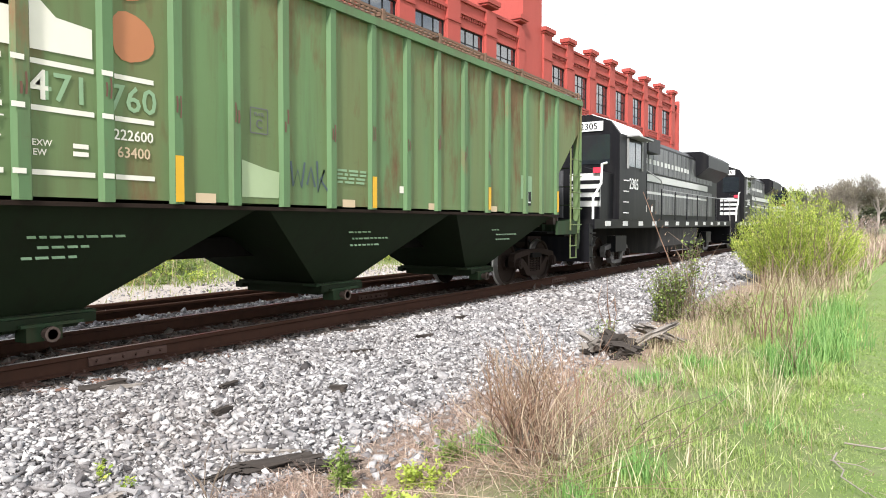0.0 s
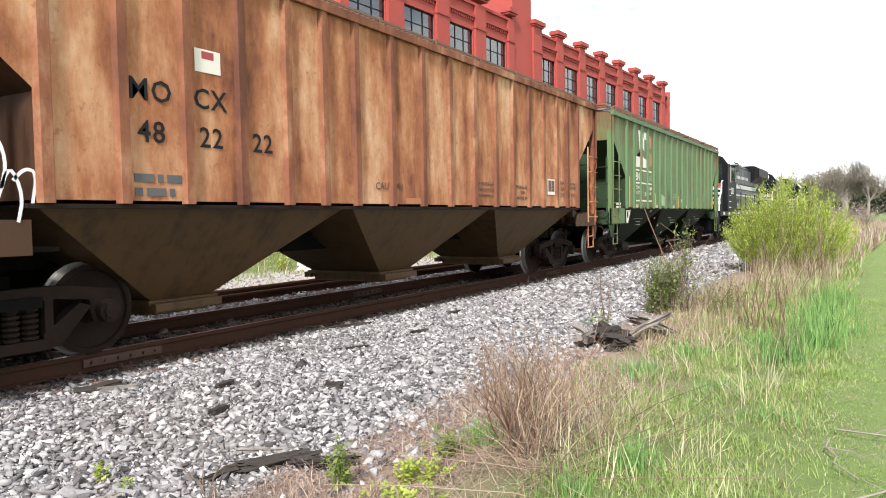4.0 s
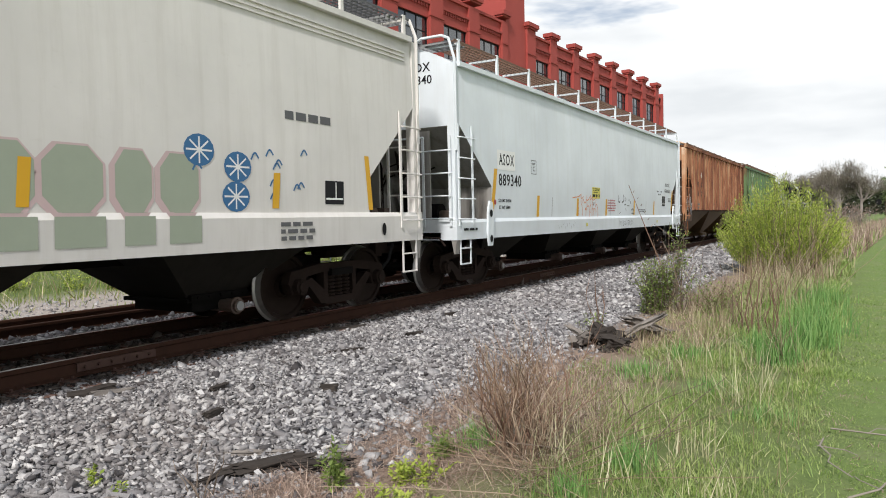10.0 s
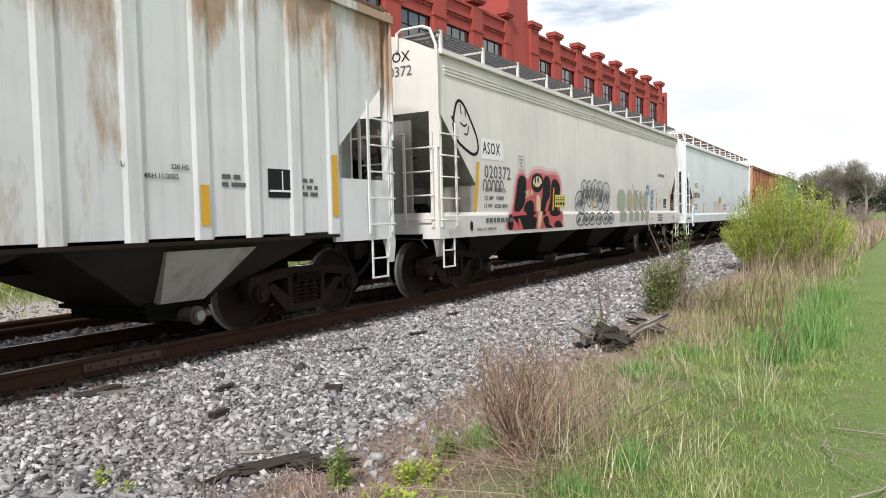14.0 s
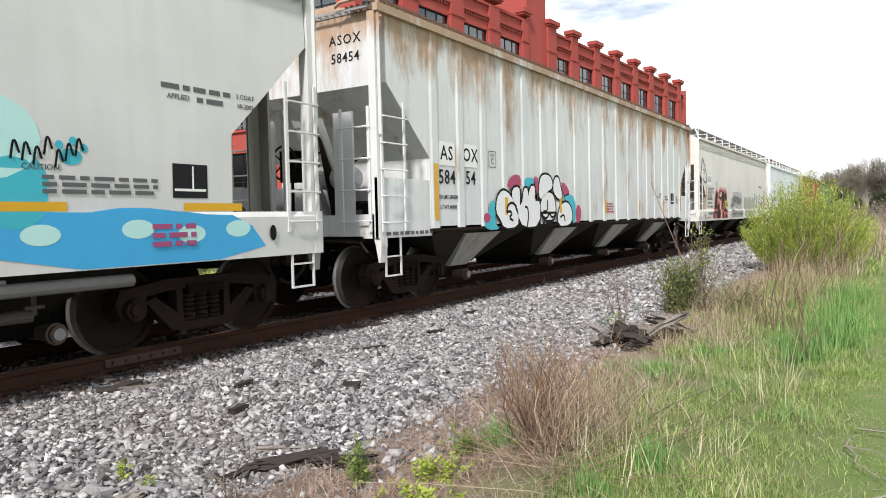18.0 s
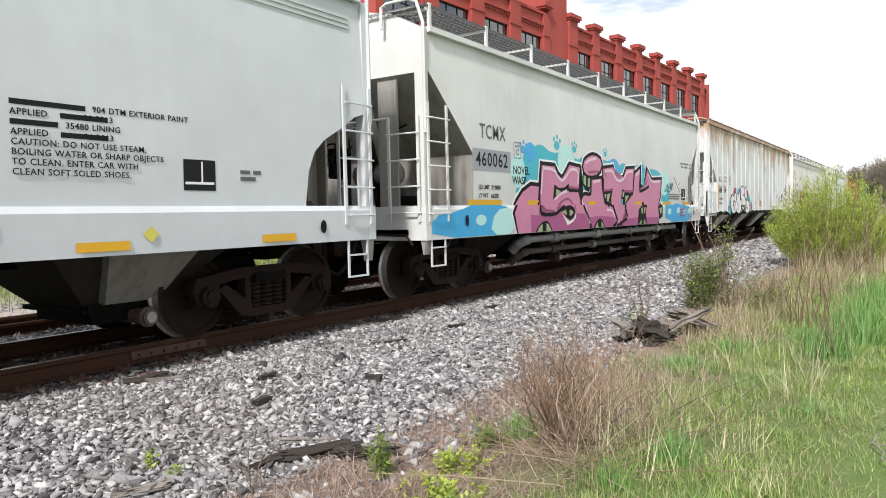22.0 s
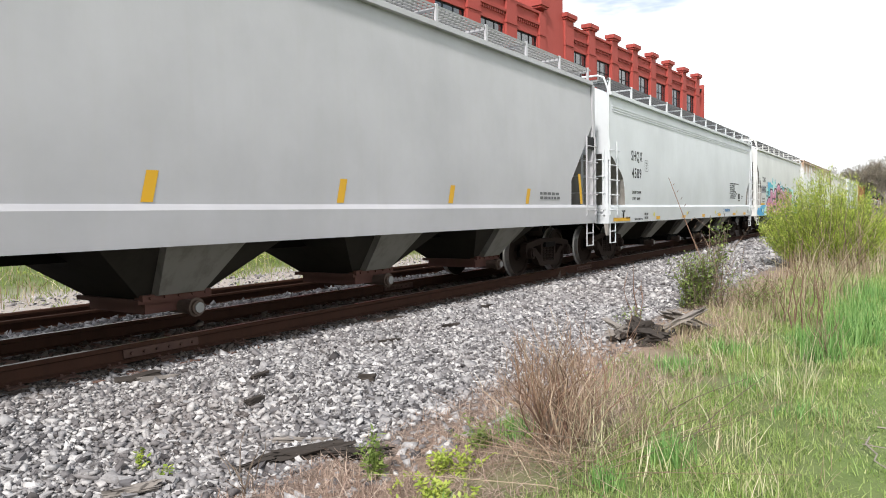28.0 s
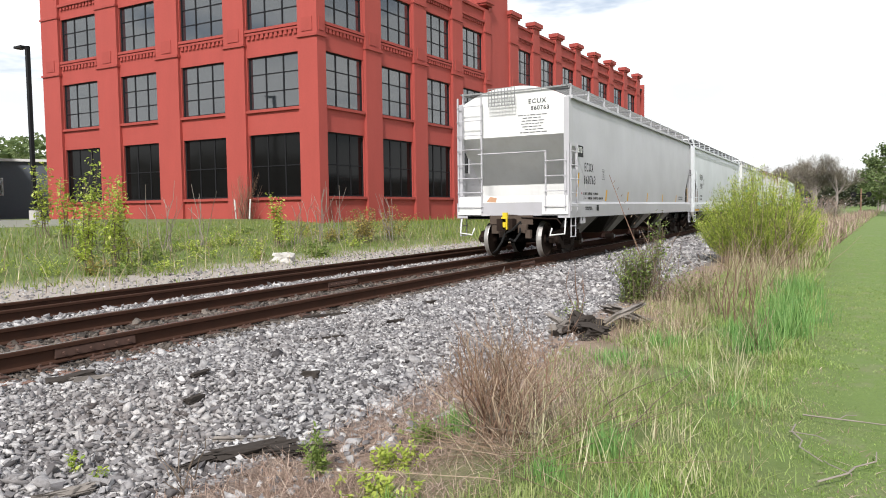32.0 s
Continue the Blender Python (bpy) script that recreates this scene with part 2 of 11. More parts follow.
M = {}
M["rail"] = paint("rail_rust", (0.058, 0.029, 0.020), (0.03, 0.02, 0.016), 0.6, rough=0.8)
M["rail_head"] = plain("rail_head_worn", (0.20, 0.17, 0.15), 0.35, 0.8, 0.3)
M["tie"] = plain("tie_timber", (0.12, 0.10, 0.085), 0.9, 0, 0.45, 9, 0.6)
M["tie_rust"] = plain("tie_rust_stained", (0.17, 0.095, 0.07), 0.9, 0, 0.4, 9, 0.6)
M["stone"] = by_piece("ballast_stone", [(0.0, (0.05, 0.046, 0.048)), (0.2, (0.20, 0.19, 0.195)), (0.7, (0.385, 0.372, 0.372)), (1.0, (0.64, 0.62, 0.61))])
M["stone_one"] = by_piece("ballast_stone_single", [(0.0, (0.05, 0.046, 0.048)), (0.2, (0.20, 0.19, 0.195)), (0.7, (0.385, 0.372, 0.372)), (1.0, (0.64, 0.62, 0.61))], island=False)
M["fouled"] = by_piece("fouled_ballast_stone", [(0.0, (0.03, 0.025, 0.022)), (0.5, (0.085, 0.07, 0.06)), (1.0, (0.22, 0.19, 0.165))])
M["boulder"] = plain("pale_boulder", (0.50, 0.48, 0.45), 0.9, 0, 0.3, 6, 0.6)
M["steel_dark"] = plain("running_gear_grime", (0.008, 0.0072, 0.0068), 0.85, 0, 0.5, 12)
M["steel_brown"] = plain("running_gear_rust", (0.024, 0.0165, 0.0135), 0.85, 0, 0.5, 12)
M["wheel"] = plain("wheel_face", (0.022, 0.015, 0.012), 0.75, 0.1, 0.4, 8)
M["tread"] = plain("wheel_tread", (0.46, 0.44, 0.42), 0.45, 0.65, 0.15, 20)
M["black"] = plain("black_paint", (0.012, 0.012, 0.013), 0.5, 0, 0.3, 12)
M["white"] = plain("white_paint", (0.78, 0.78, 0.76), 0.5, 0, 0.06, 6)
M["hose"] = plain("rubber_hose", (0.02, 0.02, 0.02), 0.7, 0, 0.2)

# ---- building helpers ----


def box(bm, x0, y0, z0, x1, y1, z1):
    vs = [bm.verts.new((x, y, z)) for x in (x0, x1) for y in (y0, y1) for z in (z0, z1)]
    for f in ((0, 1, 3, 2), (4, 6, 7, 5), (0, 4, 5, 1), (2, 3, 7, 6), (0, 2, 6, 4), (1, 5, 7, 3)):
        bm.faces.new([vs[i] for i in f])
    return vs


def rod(bm, a, b, r, n=6, r2=None):
    """A round bar from a to b."""
    a, b = Vector(a), Vector(b)
    d = (b - a).normalized()
    u = d.orthogonal().normalized()
    v = d.cross(u)
    r2 = r if r2 is None else r2
    ring = [[bm.verts.new(p + (u * math.cos(k) + v * math.sin(k)) * rr) for k in (2 * math.pi * i / n for i in range(n))] for p, rr in ((a, r), (b, r2))]
    for i in range(n):
        j = (i + 1) % n
        bm.faces.new((ring[0][i], ring[0][j], ring[1][j], ring[1][i]))
    bm.faces.new(ring[0][::-1])
    bm.faces.new(ring[1])


def bent(bm, pts, r, n=6, r2=None):
    """A round bar through several points, in one piece, tapering to r2."""
    pts = [Vector(q) for q in pts]
    rings = []
    last = len(pts) - 1
    side = None
    for i, q in enumerate(pts):
        d = (pts[min(i + 1, last)] - pts[max(i - 1, 0)]).normalized()
        u = d.orthogonal().normalized() if side is None else (side - d * side.dot(d)).normalized()
        side = u
        v = d.cross(u)
        rr = r if r2 is None else r + (r2 - r) * i / last
        rings.append([bm.verts.new(q + (u * math.cos(2 * math.pi * k / n) + v * math.sin(2 * math.pi * k / n)) * rr) for k in range(n)])
    for a, c in zip(rings, rings[1:]):
        for k in range(n):
            j = (k + 1) % n
            bm.faces.new((a[k], a[j], c[j], c[k]))
    bm.faces.new(rings[0][::-1])
    bm.faces.new(rings[-1])


def sweep(bm, profile, y0, y1, close=True):
    """A closed x-z outline drawn out along y."""
    a = [bm.verts.new((x, y0, z)) for x, z in profile]
    b = [bm.verts.new((x, y1, z)) for x, z in profile]
    n = len(profile)
    for i in range(n):
        j = (i + 1) % n
        bm.faces.new((a[i], a[j], b[j], b[i]))
    if close:
        bm.faces.new(a[::-1])
        bm.faces.new(b)


def plate(bm, outline, axis, lo, hi):
    """A flat outline with thickness. axis x: outline in (y, z); axis y: in (x, z); axis z: in (x, y)."""
    def at(p, d):
        return (d, p[0], p[1]) if axis == "x" else (p[0], d, p[1]) if axis == "y" else (p[0], p[1], d)
    a = [bm.verts.new(at(p, lo)) for p in outline]
    b = [bm.verts.new(at(p, hi)) for p in outline]
    n = len(outline)
    for i in range(n):
        j = (i + 1) % n
        bm.faces.new((a[i], a[j], b[j], b[i]))
    bm.faces.new(a[::-1])
    bm.faces.new(b)


def mesh_of(name, bm, material, smooth=False):
    bmesh.ops.recalc_face_normals(bm, faces=bm.faces)
    me = bpy.data.meshes.new(name)
    bm.to_mesh(me)
    bm.free()
    me.materials.append(material)
    if smooth:
        for p in me.polygons:
            p.use_smooth = True
    return me


def part(name, bm, material, parent, label="", smooth=False, at=None):
    ob = new(name, mesh_of(name, bm, material, smooth))
    ob.parent = parent
    if at is not None:
        ob.matrix_basis = at
    return tagged(ob, label)


def share(name, me, parent, at, label=""):
    ob = new(name, me)
    ob.parent = parent
    ob.matrix_basis = at
    return tagged(ob, label)


def raw(name, verts, faces, material, parent=None):
    me = bpy.data.meshes.new(name)
    me.from_pydata(verts, [], faces)
    me.materials.append(material)
    ob = new(name, me)
    ob.parent = parent
    return ob


def quick(name, verts, tris, material, parent=None):
    """A large joined mesh from arrays of points and triangles."""
    me = bpy.data.meshes.new(name)
    me.vertices.add(len(verts))
    me.vertices.foreach_set("co", np.asarray(verts, np.float32).ravel())
    n = len(tris)
    me.loops.add(3 * n)
    me.loops.foreach_set("vertex_index", np.asarray(tris, np.int32).ravel())
    me.polygons.add(n)
    me.polygons.foreach_set("loop_start", np.arange(n, dtype=np.int32) * 3)
    me.update(calc_edges=True)
    me.validate()
    me.materials.append(material)
    ob = new(name, me)
    ob.parent = parent
    return ob


def thing(name, label, category, at, group="", kind=""):
    ob = new(name)
    ob.empty_display_size = 0.2
    ob.matrix_basis = at
    return tagged(ob, label, category, group, kind)


def lettering(text, size, material, parent, at, name="lettering", spacing=1.0, align="CENTER"):
    """Flat painted characters, set upright in the plane x = const, facing +x unless turned."""
    cu = bpy.data.curves.new(name, "FONT")
    cu.body = text
    cu.size = size
    cu.align_x = align
    cu.align_y = "CENTER"
    cu.space_character = spacing
    cu.extrude = 0.001
    cu.offset = 0.010 * size
    cu.resolution_u = 2
    tmp = bpy.data.objects.new(name, cu)
    me = bpy.data.meshes.new_from_object(tmp)
    me.name = name
    bpy.data.objects.remove(tmp)
    bpy.data.curves.remove(cu)
    me.materials.append(material)
    ob = new(name, me)
    ob.parent = parent
    ob.matrix_basis = at
    return ob

# ---- the ground ----
TX = -7.584  # middle of the track
RAIL_Z = 0.35


def lerp(v, stops):
    return float(np.interp(v, [s[0] for s in stops], [s[1] for s in stops]))


SLOPE = [(-400, 1.3), (-60, 1.3), (-30, 1.2), (-26, 1.0), (-20, 0.45), (-16, 0.12), (-13, 0.06), (-11.2, 0.09), (-9.4, 0.13), (-5.7, 0.14), (-4.6, 0.08), (-3.1, 0.0), (-2.0, 0.02), (0.0, 0.0), (4.0, 0.0), (12, 0.1), (60, 0.4), (400, 1.0)]


def ground_z(x, y):
    z = lerp(x, SLOPE)
    k = 0.03 if x > -3 or x < -13 else 0.012
    return z + k * noise.noise((x * 0.5, y * 0.5, 3.0))


gm, nt, b = shader("ground_cover", 0.95)
sep = nt.nodes.new("ShaderNodeSeparateXYZ")
wob = noise_of(nt, coords(nt), 0.9, 5, 0.6)
tc = nt.nodes.new("ShaderNodeTexCoord")
nt.links.new(tc.outputs["Object"], sep.inputs[0])
sh = nt.nodes.new("ShaderNodeMath")
sh.operation = "MULTIPLY_ADD"
nt.links.new(wob, sh.inputs[0])
sh.inputs[1].default_value = 1.6
nt.links.new(sep.outputs[0], sh.inputs[2])
mr = add(nt, "MapRange", **{"From Min": -40.0, "From Max": 10.0})
nt.links.new(sh.outputs[0], mr.inputs[0])


def gx(x):
    return (x + 0.8 + 40) / 50


soil = blend(nt, noise_of(nt, coords(nt), 14, 5, 0.7), (0.16, 0.105, 0.075), (0.40, 0.30, 0.23))
# grit darkened to stand for shade in the gaps between stones
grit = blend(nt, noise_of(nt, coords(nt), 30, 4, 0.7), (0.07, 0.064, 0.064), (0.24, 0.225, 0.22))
turf = blend(nt, noise_of(nt, coords(nt), 6, 6, 0.7), (0.065, 0.095, 0.025), (0.17, 0.22, 0.06))
turf = blend(nt, ramp(nt, noise_of(nt, coords(nt), 0.8, 4), [(0.5, (0, 0, 0)), (0.75, (0.6,) * 3)]), turf, (0.24, 0.21, 0.13))
far_grit = blend(nt, noise_of(nt, coords(nt), 22, 4, 0.7), (0.26, 0.22, 0.19), (0.50, 0.45, 0.41))
one, nil = (1, 1, 1), (0, 0, 0)
c = blend(nt, ramp(nt, mr.outputs[0], [(gx(-16.5), nil), (gx(-15.2), one)]), turf, far_grit)
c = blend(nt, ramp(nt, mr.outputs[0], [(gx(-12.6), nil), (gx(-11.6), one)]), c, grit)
c = blend(nt, ramp(nt, mr.outputs[0], [(gx(-3.5), nil), (gx(-2.9), one)]), c, soil)
c = blend(nt, ramp(nt, mr.outputs[0], [(gx(-2.7), nil), (gx(-1.5), one)]), c, turf)
worn = blend(nt, noise_of(nt, coords(nt), 38, 5, 0.75), (0.085, 0.135, 0.03), (0.20, 0.29, 0.07))
worn = blend(nt, ramp(nt, noise_of(nt, coords(nt), 1.7, 6, 0.7), [(0.52, nil), (0.66, (0.6,) * 3)]), worn, (0.24, 0.22, 0.14))
c = blend(nt, ramp(nt, mr.outputs[0], [(gx(-0.9), nil), (gx(0.35), one)]), c, worn)
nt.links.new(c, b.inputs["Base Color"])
bump(nt, b, noise_of(nt, coords(nt), 24, 5, 0.7), 0.7, 0.05)
M["ground"] = gm

xs = sorted(set([-400, -200, -110, -70] + [v * 1.0 for v in range(-50, -16)] + [v * 0.25 for v in range(-64, 20)] + [5, 6, 8, 10, 14, 20, 30, 60, 150, 400]))
ys = sorted(set([-60, -30, -15, -8, -4] + [v * 0.3 for v in range(-5, 60)] + [v * 1.0 for v in range(18, 60)] + [65, 75, 90, 110, 150, 220, 320, 500, 800, 1400]))
verts = [(x, y, ground_z(x, y)) for y in ys for x in xs]
nx = len(xs)
faces = [(j * nx + i, j * nx + i + 1, (j + 1) * nx + i + 1, (j + 1) * nx + i) for j in range(len(ys) - 1) for i in range(nx - 1)]
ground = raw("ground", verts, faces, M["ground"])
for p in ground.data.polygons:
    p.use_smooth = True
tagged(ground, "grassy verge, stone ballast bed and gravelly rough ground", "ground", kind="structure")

# ---- the track ----
RAIL_PROFILE = [(-0.069, 0), (0.069, 0), (0.069, 0.012), (0.012, 0.03), (0.009, 0.13), (0.036, 0.142), (0.036, 0.176), (0.026, 0.184), (-0.026, 0.184), (-0.036, 0.176), (-0.036, 0.142), (-0.009, 0.13), (-0.012, 0.03), (-0.069, 0.012)]


def rail(name, x, z0, y0, y1, label, joints=(), fresh=True):
    ob = thing(name, label, "rail", pose(x, 0, z0), "rails of the line", "structure")
    bm = bmesh.new()
    sweep(bm, RAIL_PROFILE, y0, y1)
    part("rail_bar", bm, M["rail"], ob)
    if fresh:
        bm = bmesh.new()
        box(bm, -0.024, y0, 0.1835, 0.024, y1, 0.1855)
        part("running_surface", bm, M["rail_head"], ob, "worn bright strip on the rail head")
    for yj in joints:
        bm = bmesh.new()
        for sx in (-1, 1):
            plate(bm, [(sx * 0.012, 0.035), (sx * 0.034, 0.045), (sx * 0.03, 0.125), (sx * 0.012, 0.135)], "y", yj - 0.46, yj + 0.46)
            for k in range(6):
                yy = yj + (k - 2.5) * 0.15
                rod(bm, (sx * 0.03, yy, 0.085), (sx * 0.062, yy, 0.085), 0.018, 6)
        part("joint_bar", bm, M["joint"], ob, "rust-red bolted joint bar")
    return ob


M["joint"] = plain("joint_rust", (0.085, 0.047, 0.036), 0.85, 0, 0.4, 12)
rail("rail_near", TX + 0.752, RAIL_Z - 0.184, -12, 420, "brown rusted steel rail on timber ties", (4.66, 16.55, 28.4, 40.2, 52.0))
rail("rail_far", TX - 0.752, RAIL_Z - 0.184, -12, 420, "brown rusted steel rail on timber ties", (10.9, 22.8, 34.6, 46.4))
rail("spare_rail", -10.42, 0.095, -12, 90, "dark rusted loose rail lying on the ballast", (), False)
rail("spare_rail", -11.32, 0.09, -12, 90, "dark rusted loose rail lying on the gravel", (), False)

track = thing("track_bed", "weathered timber ties bedded in grey crushed stone", "railway track", pose(0, 0, 0), kind="structure")
rng = random.Random(4)
tie_meshes = []
for k in range(6):
    bm = bmesh.new()
    vs = box(bm, -1.3, -0.11, 0, 1.3, 0.11, 0.165)
    bmesh.ops.subdivide_edges(bm, edges=[e for e in bm.edges if abs(e.verts[0].co.x - e.verts[1].co.x) > 1], cuts=6)
    for v in bm.verts:
        v.co += Vector((rng.uniform(-1, 1) * 0.02, rng.uniform(-1, 1) * 0.012, rng.uniform(-1, 1) * 0.008))
    tie_meshes.append(mesh_of("tie", bm, M["tie_rust"] if k == 0 else M["tie"]))
y = -11.0
bm = bmesh.new()
box(bm, -0.17, -0.09, 0, 0.17, 0.09, 0.014)
for sx in (-0.09, 0.09):
    for sy in (-0.055, 0.055):
        rod(bm, (sx, sy, 0.01), (sx, sy, 0.04), 0.016, 5)
tie_plate = mesh_of("tie_plate", bm, M["joint"])
while y < 130:
    tz = RAIL_Z - 0.184 - 0.014
    at = pose(TX + rng.uniform(-0.06, 0.06), y, tz - 0.165, 0, 0, rng.uniform(-1.2, 1.2))
    me = rng.choice(tie_meshes)
    if 3.9 < y < 5.6 or 16 < y < 17:
        me = tie_meshes[0]
    tie = share("tie", me, track, at)
    if y < 45:
        for sx in (-0.752, 0.752):
            share("tie_plate", tie_plate, tie, pose(sx, 0, 0.165))
    y += 0.52 + rng.uniform(-0.03, 0.03)

# ---- the red factory building ----
def masonry(name, base):
    m, nt, b = shader(name, 0.8)
    br = add(nt, "TexBrick", Scale=1.0)
    br.inputs["Mortar Size"].default_value = 0.012
    br.inputs["Brick Width"].default_value = 0.22
    br.inputs["Row Height"].default_value = 0.075
    sp = nt.nodes.new("ShaderNodeSeparateXYZ")
    cb = nt.nodes.new("ShaderNodeCombineXYZ")
    tc = nt.nodes.new("ShaderNodeTexCoord")
    nt.links.new(tc.outputs["Object"], sp.inputs[0])
    sm = nt.nodes.new("ShaderNodeMath")
    nt.links.new(sp.outputs[0], sm.inputs[0])
    nt.links.new(sp.outputs[1], sm.inputs[1])
    nt.links.new(sm.outputs[0], cb.inputs[0])
    nt.links.new(sp.outputs[2], cb.inputs[1])
    nt.links.new(cb.outputs[0], br.inputs["Vector"])
    n1 = noise_of(nt, coords(nt, (1, 1, 0.3)), 0.9, 6, 0.65)
    n2 = noise_of(nt, coords(nt), 9, 4, 0.6)
    col = blend(nt, n1, rgb(base, 0.84), rgb(base, 1.15))
    col = blend(nt, ramp(nt, n2, [(0.45, nil), (0.85, (0.35,) * 3)]), col, rgb(base, 0.7))
    nt.links.new(col, b.inputs["Base Color"])
    bump(nt, b, br.outputs["Fac"], -0.25, 0.01)
    return m


M["brick"] = masonry("red_painted_brick", (0.355, 0.058, 0.046))
M["brick_trim"] = masonry("red_painted_trim", (0.325, 0.052, 0.041))
M["frame"] = plain("window_frame_black", (0.018, 0.018, 0.02), 0.45, 0, 0.2)
M["room"] = plain("room_dark", (0.035, 0.033, 0.032), 0.9, 0, 0.3)
gl, nt, b = shader("window_glass", 0.04)
b.inputs["Base Color"].default_value = (0.02, 0.025, 0.03, 1)
b.inputs["IOR"].default_value = 1.8
b.inputs["Transmission Weight"].default_value = 0.12
b.inputs["Specular IOR Level"].default_value = 1.0
bump(nt, b, noise_of(nt, coords(nt), 0.8, 3), 0.05, 0.05)
M["glass"] = gl
gd, nt, b = shader("dim_glass", 0.08)
b.inputs["Base Color"].default_value = (0.006, 0.006, 0.006, 1)
b.inputs["Specular IOR Level"].default_value = 0.16
bump(nt, b, noise_of(nt, coords(nt), 0.8, 3), 0.05, 0.05)
M["glass_dim"] = gd

BASE = 1.0
FLOORS = [(2.45, 6.11), (7.55, 10.62), (12.20, 15.10)]
PARAPET, CAP = 17.0, 17.78
building = thing("factory_building", "three-storey red painted brick factory with dark gridded windows", "building", pose(-25.16, 31.09, 0))


def facade(frame_m, bays, piers, sign, cap_from, ground_special=()):
    """One front: piers stand proud of the wall, windows sit between them. s runs along local y * sign, outward is +x."""
    end = piers[-1][1]

    def piece(name, mat, s0, s1, z0, z1, d0, d1, bev=0.0, label=""):
        bm = bmesh.new()
        y0, y1 = sorted((s0 * sign, s1 * sign))
        box(bm, d0, y0, z0, d1, y1, z1)
        return part(name, bm, mat, building, label, at=frame_m)

    for k, (s0, s1) in enumerate(piers):
        piece("pier", M["brick"], s0, s1, BASE - 0.4, PARAPET + 0.3 if k >= cap_from else PARAPET, -0.45, 0.0)
        piece("pier_ledge", M["brick_trim"], s0 - 0.06, s1 + 0.06, 11.28, 11.42, -0.3, 0.09)
        piece("pier_ledge", M["brick_trim"], s0 - 0.05, s1 + 0.05, 15.2, 15.32, -0.3, 0.07)
        mid = (s0 + s1) / 2
        w = min(s1 - s0, 1.6) * 0.5
        piece("pier_panel", M["brick_trim"], mid - w * 0.55, mid + w * 0.55, 11.6, 12.35, -0.1, 0.04)
        piece("pier_cap", M["brick_trim"], s0 - 0.1, s1 + 0.1, PARAPET + 0.3, PARAPET + 0.45, -0.55, 0.14)
        piece("pier_cap", M["brick_trim"], s0 - 0.2, s1 + 0.2, PARAPET + 0.45, CAP, -0.65, 0.26)
    # wall bands between the piers
    gaps = [(a[1], b2[0]) for a, b2 in zip(piers, piers[1:])]
    for s0, s1 in gaps:
        inside = [w for w in bays if s0 - 0.1 < w[0] and w[1] < s1 + 0.1]
        if not inside:
            piece("wall_panel", M["brick"], s0, s1, BASE - 0.4, PARAPET, -0.45, -0.16)
            continue
        w0, w1 = inside[0]
        levels = [BASE - 0.4]
        for lo, hi in FLOORS:
            levels += [lo, hi]
        levels.append(PARAPET)
        for z0, z1 in zip(levels[::2], levels[1::2]):
            piece("spandrel", M["brick"], s0, s1, z0, z1, -0.45, -0.2)
        for f, (lo, hi) in enumerate(FLOORS):
            piece("window_sill", M["brick_trim"], w0 - 0.05, w1 + 0.05, lo - 0.16, lo, -0.3, -0.06)
            if w0 > s0 + 0.02:
                piece("jamb", M["brick"], s0, w0, lo, hi, -0.45, -0.2)
            if w1 < s1 - 0.02:
                piece("jamb", M["brick"], w1, s1, lo, hi, -0.45, -0.2)
            window(frame_m, w0, w1, lo, hi, sign, f)
        piece("cornice", M["brick_trim"], s0, s1, 15.95, 16.12, -0.3, -0.02)
        piece("cornice", M["brick_trim"], s0, s1, PARAPET - 0.18, PARAPET + 0.02, -0.5, -0.04)
        piece("string_course", M["brick_trim"], s0, s1, 11.86, 11.98, -0.3, -0.08)
        for zz in (11.62, 15.72):
            n = 11
            w = (s1 - s0 - 0.2) / n
            bm = bmesh.new()
            box(bm, -0.22, -0.3 * w, 0, -0.1, 0.3 * w, 0.24)
            me = mesh_of("dentil", bm, M["brick_trim"])
            for i in range(n):
                share("dentil", me, building, frame_m @ pose(0, sign * (s0 + 0.1 + w * (i + 0.5)), zz))


def window(frame_m, s0, s1, lo, hi, sign, floor):
    y0, y1 = sorted((s0 * sign, s1 * sign))
    cols, rows = (3, 3) if floor else (3, 2)
    bm = bmesh.new()
    e = 0.09
    for a, bb in ((y0, y0 + e), (y1 - e, y1)):
        box(bm, -0.42, a, lo, -0.32, bb, hi)
    for a, bb in ((lo, lo + e), (hi - e, hi)):
        box(bm, -0.415, y0 + e, a, -0.325, y1 - e, bb)
    ye = [y0 + (y1 - y0) * i / cols for i in range(cols + 1)]
    ze = [lo + (hi - lo) * i / rows for i in range(rows + 1)]
    win = part("window", bm, M["frame"], building, "black steel-framed factory window", at=frame_m)
    for v in ye[1:-1]:
        bm = bmesh.new()
        box(bm, -0.41, v - 0.04, lo + e, -0.33, v + 0.04, hi - e)
        part("muntin", bm, M["frame"], win)
    for v in ze[1:-1]:
        bm = bmesh.new()
        for a, bb in zip(ye, ye[1:]):
            box(bm, -0.405, a + 0.04, v - 0.03, -0.335, bb - 0.04, v + 0.03)
        part("muntin", bm, M["frame"], win)
    bm = bmesh.new()
    pw, ph = (y1 - y0) / cols, (hi - lo) / rows
    box(bm, -0.375, -pw / 2 + 0.02, -ph / 2 + 0.02, -0.365, pw / 2 - 0.02, ph / 2 - 0.02)
    me = mesh_of("pane", bm, M["glass"] if floor else M["glass_dim"])
    for i in range(cols):
        for j in range(rows):
            tilt = 0.25 * (random.random() - 0.5)
            p = share("pane", me, win, pose(0, (ye[i] + ye[i + 1]) / 2, (ze[j] + ze[j + 1]) / 2, 0, tilt, tilt * 0.7))
            p.visible_shadow = False


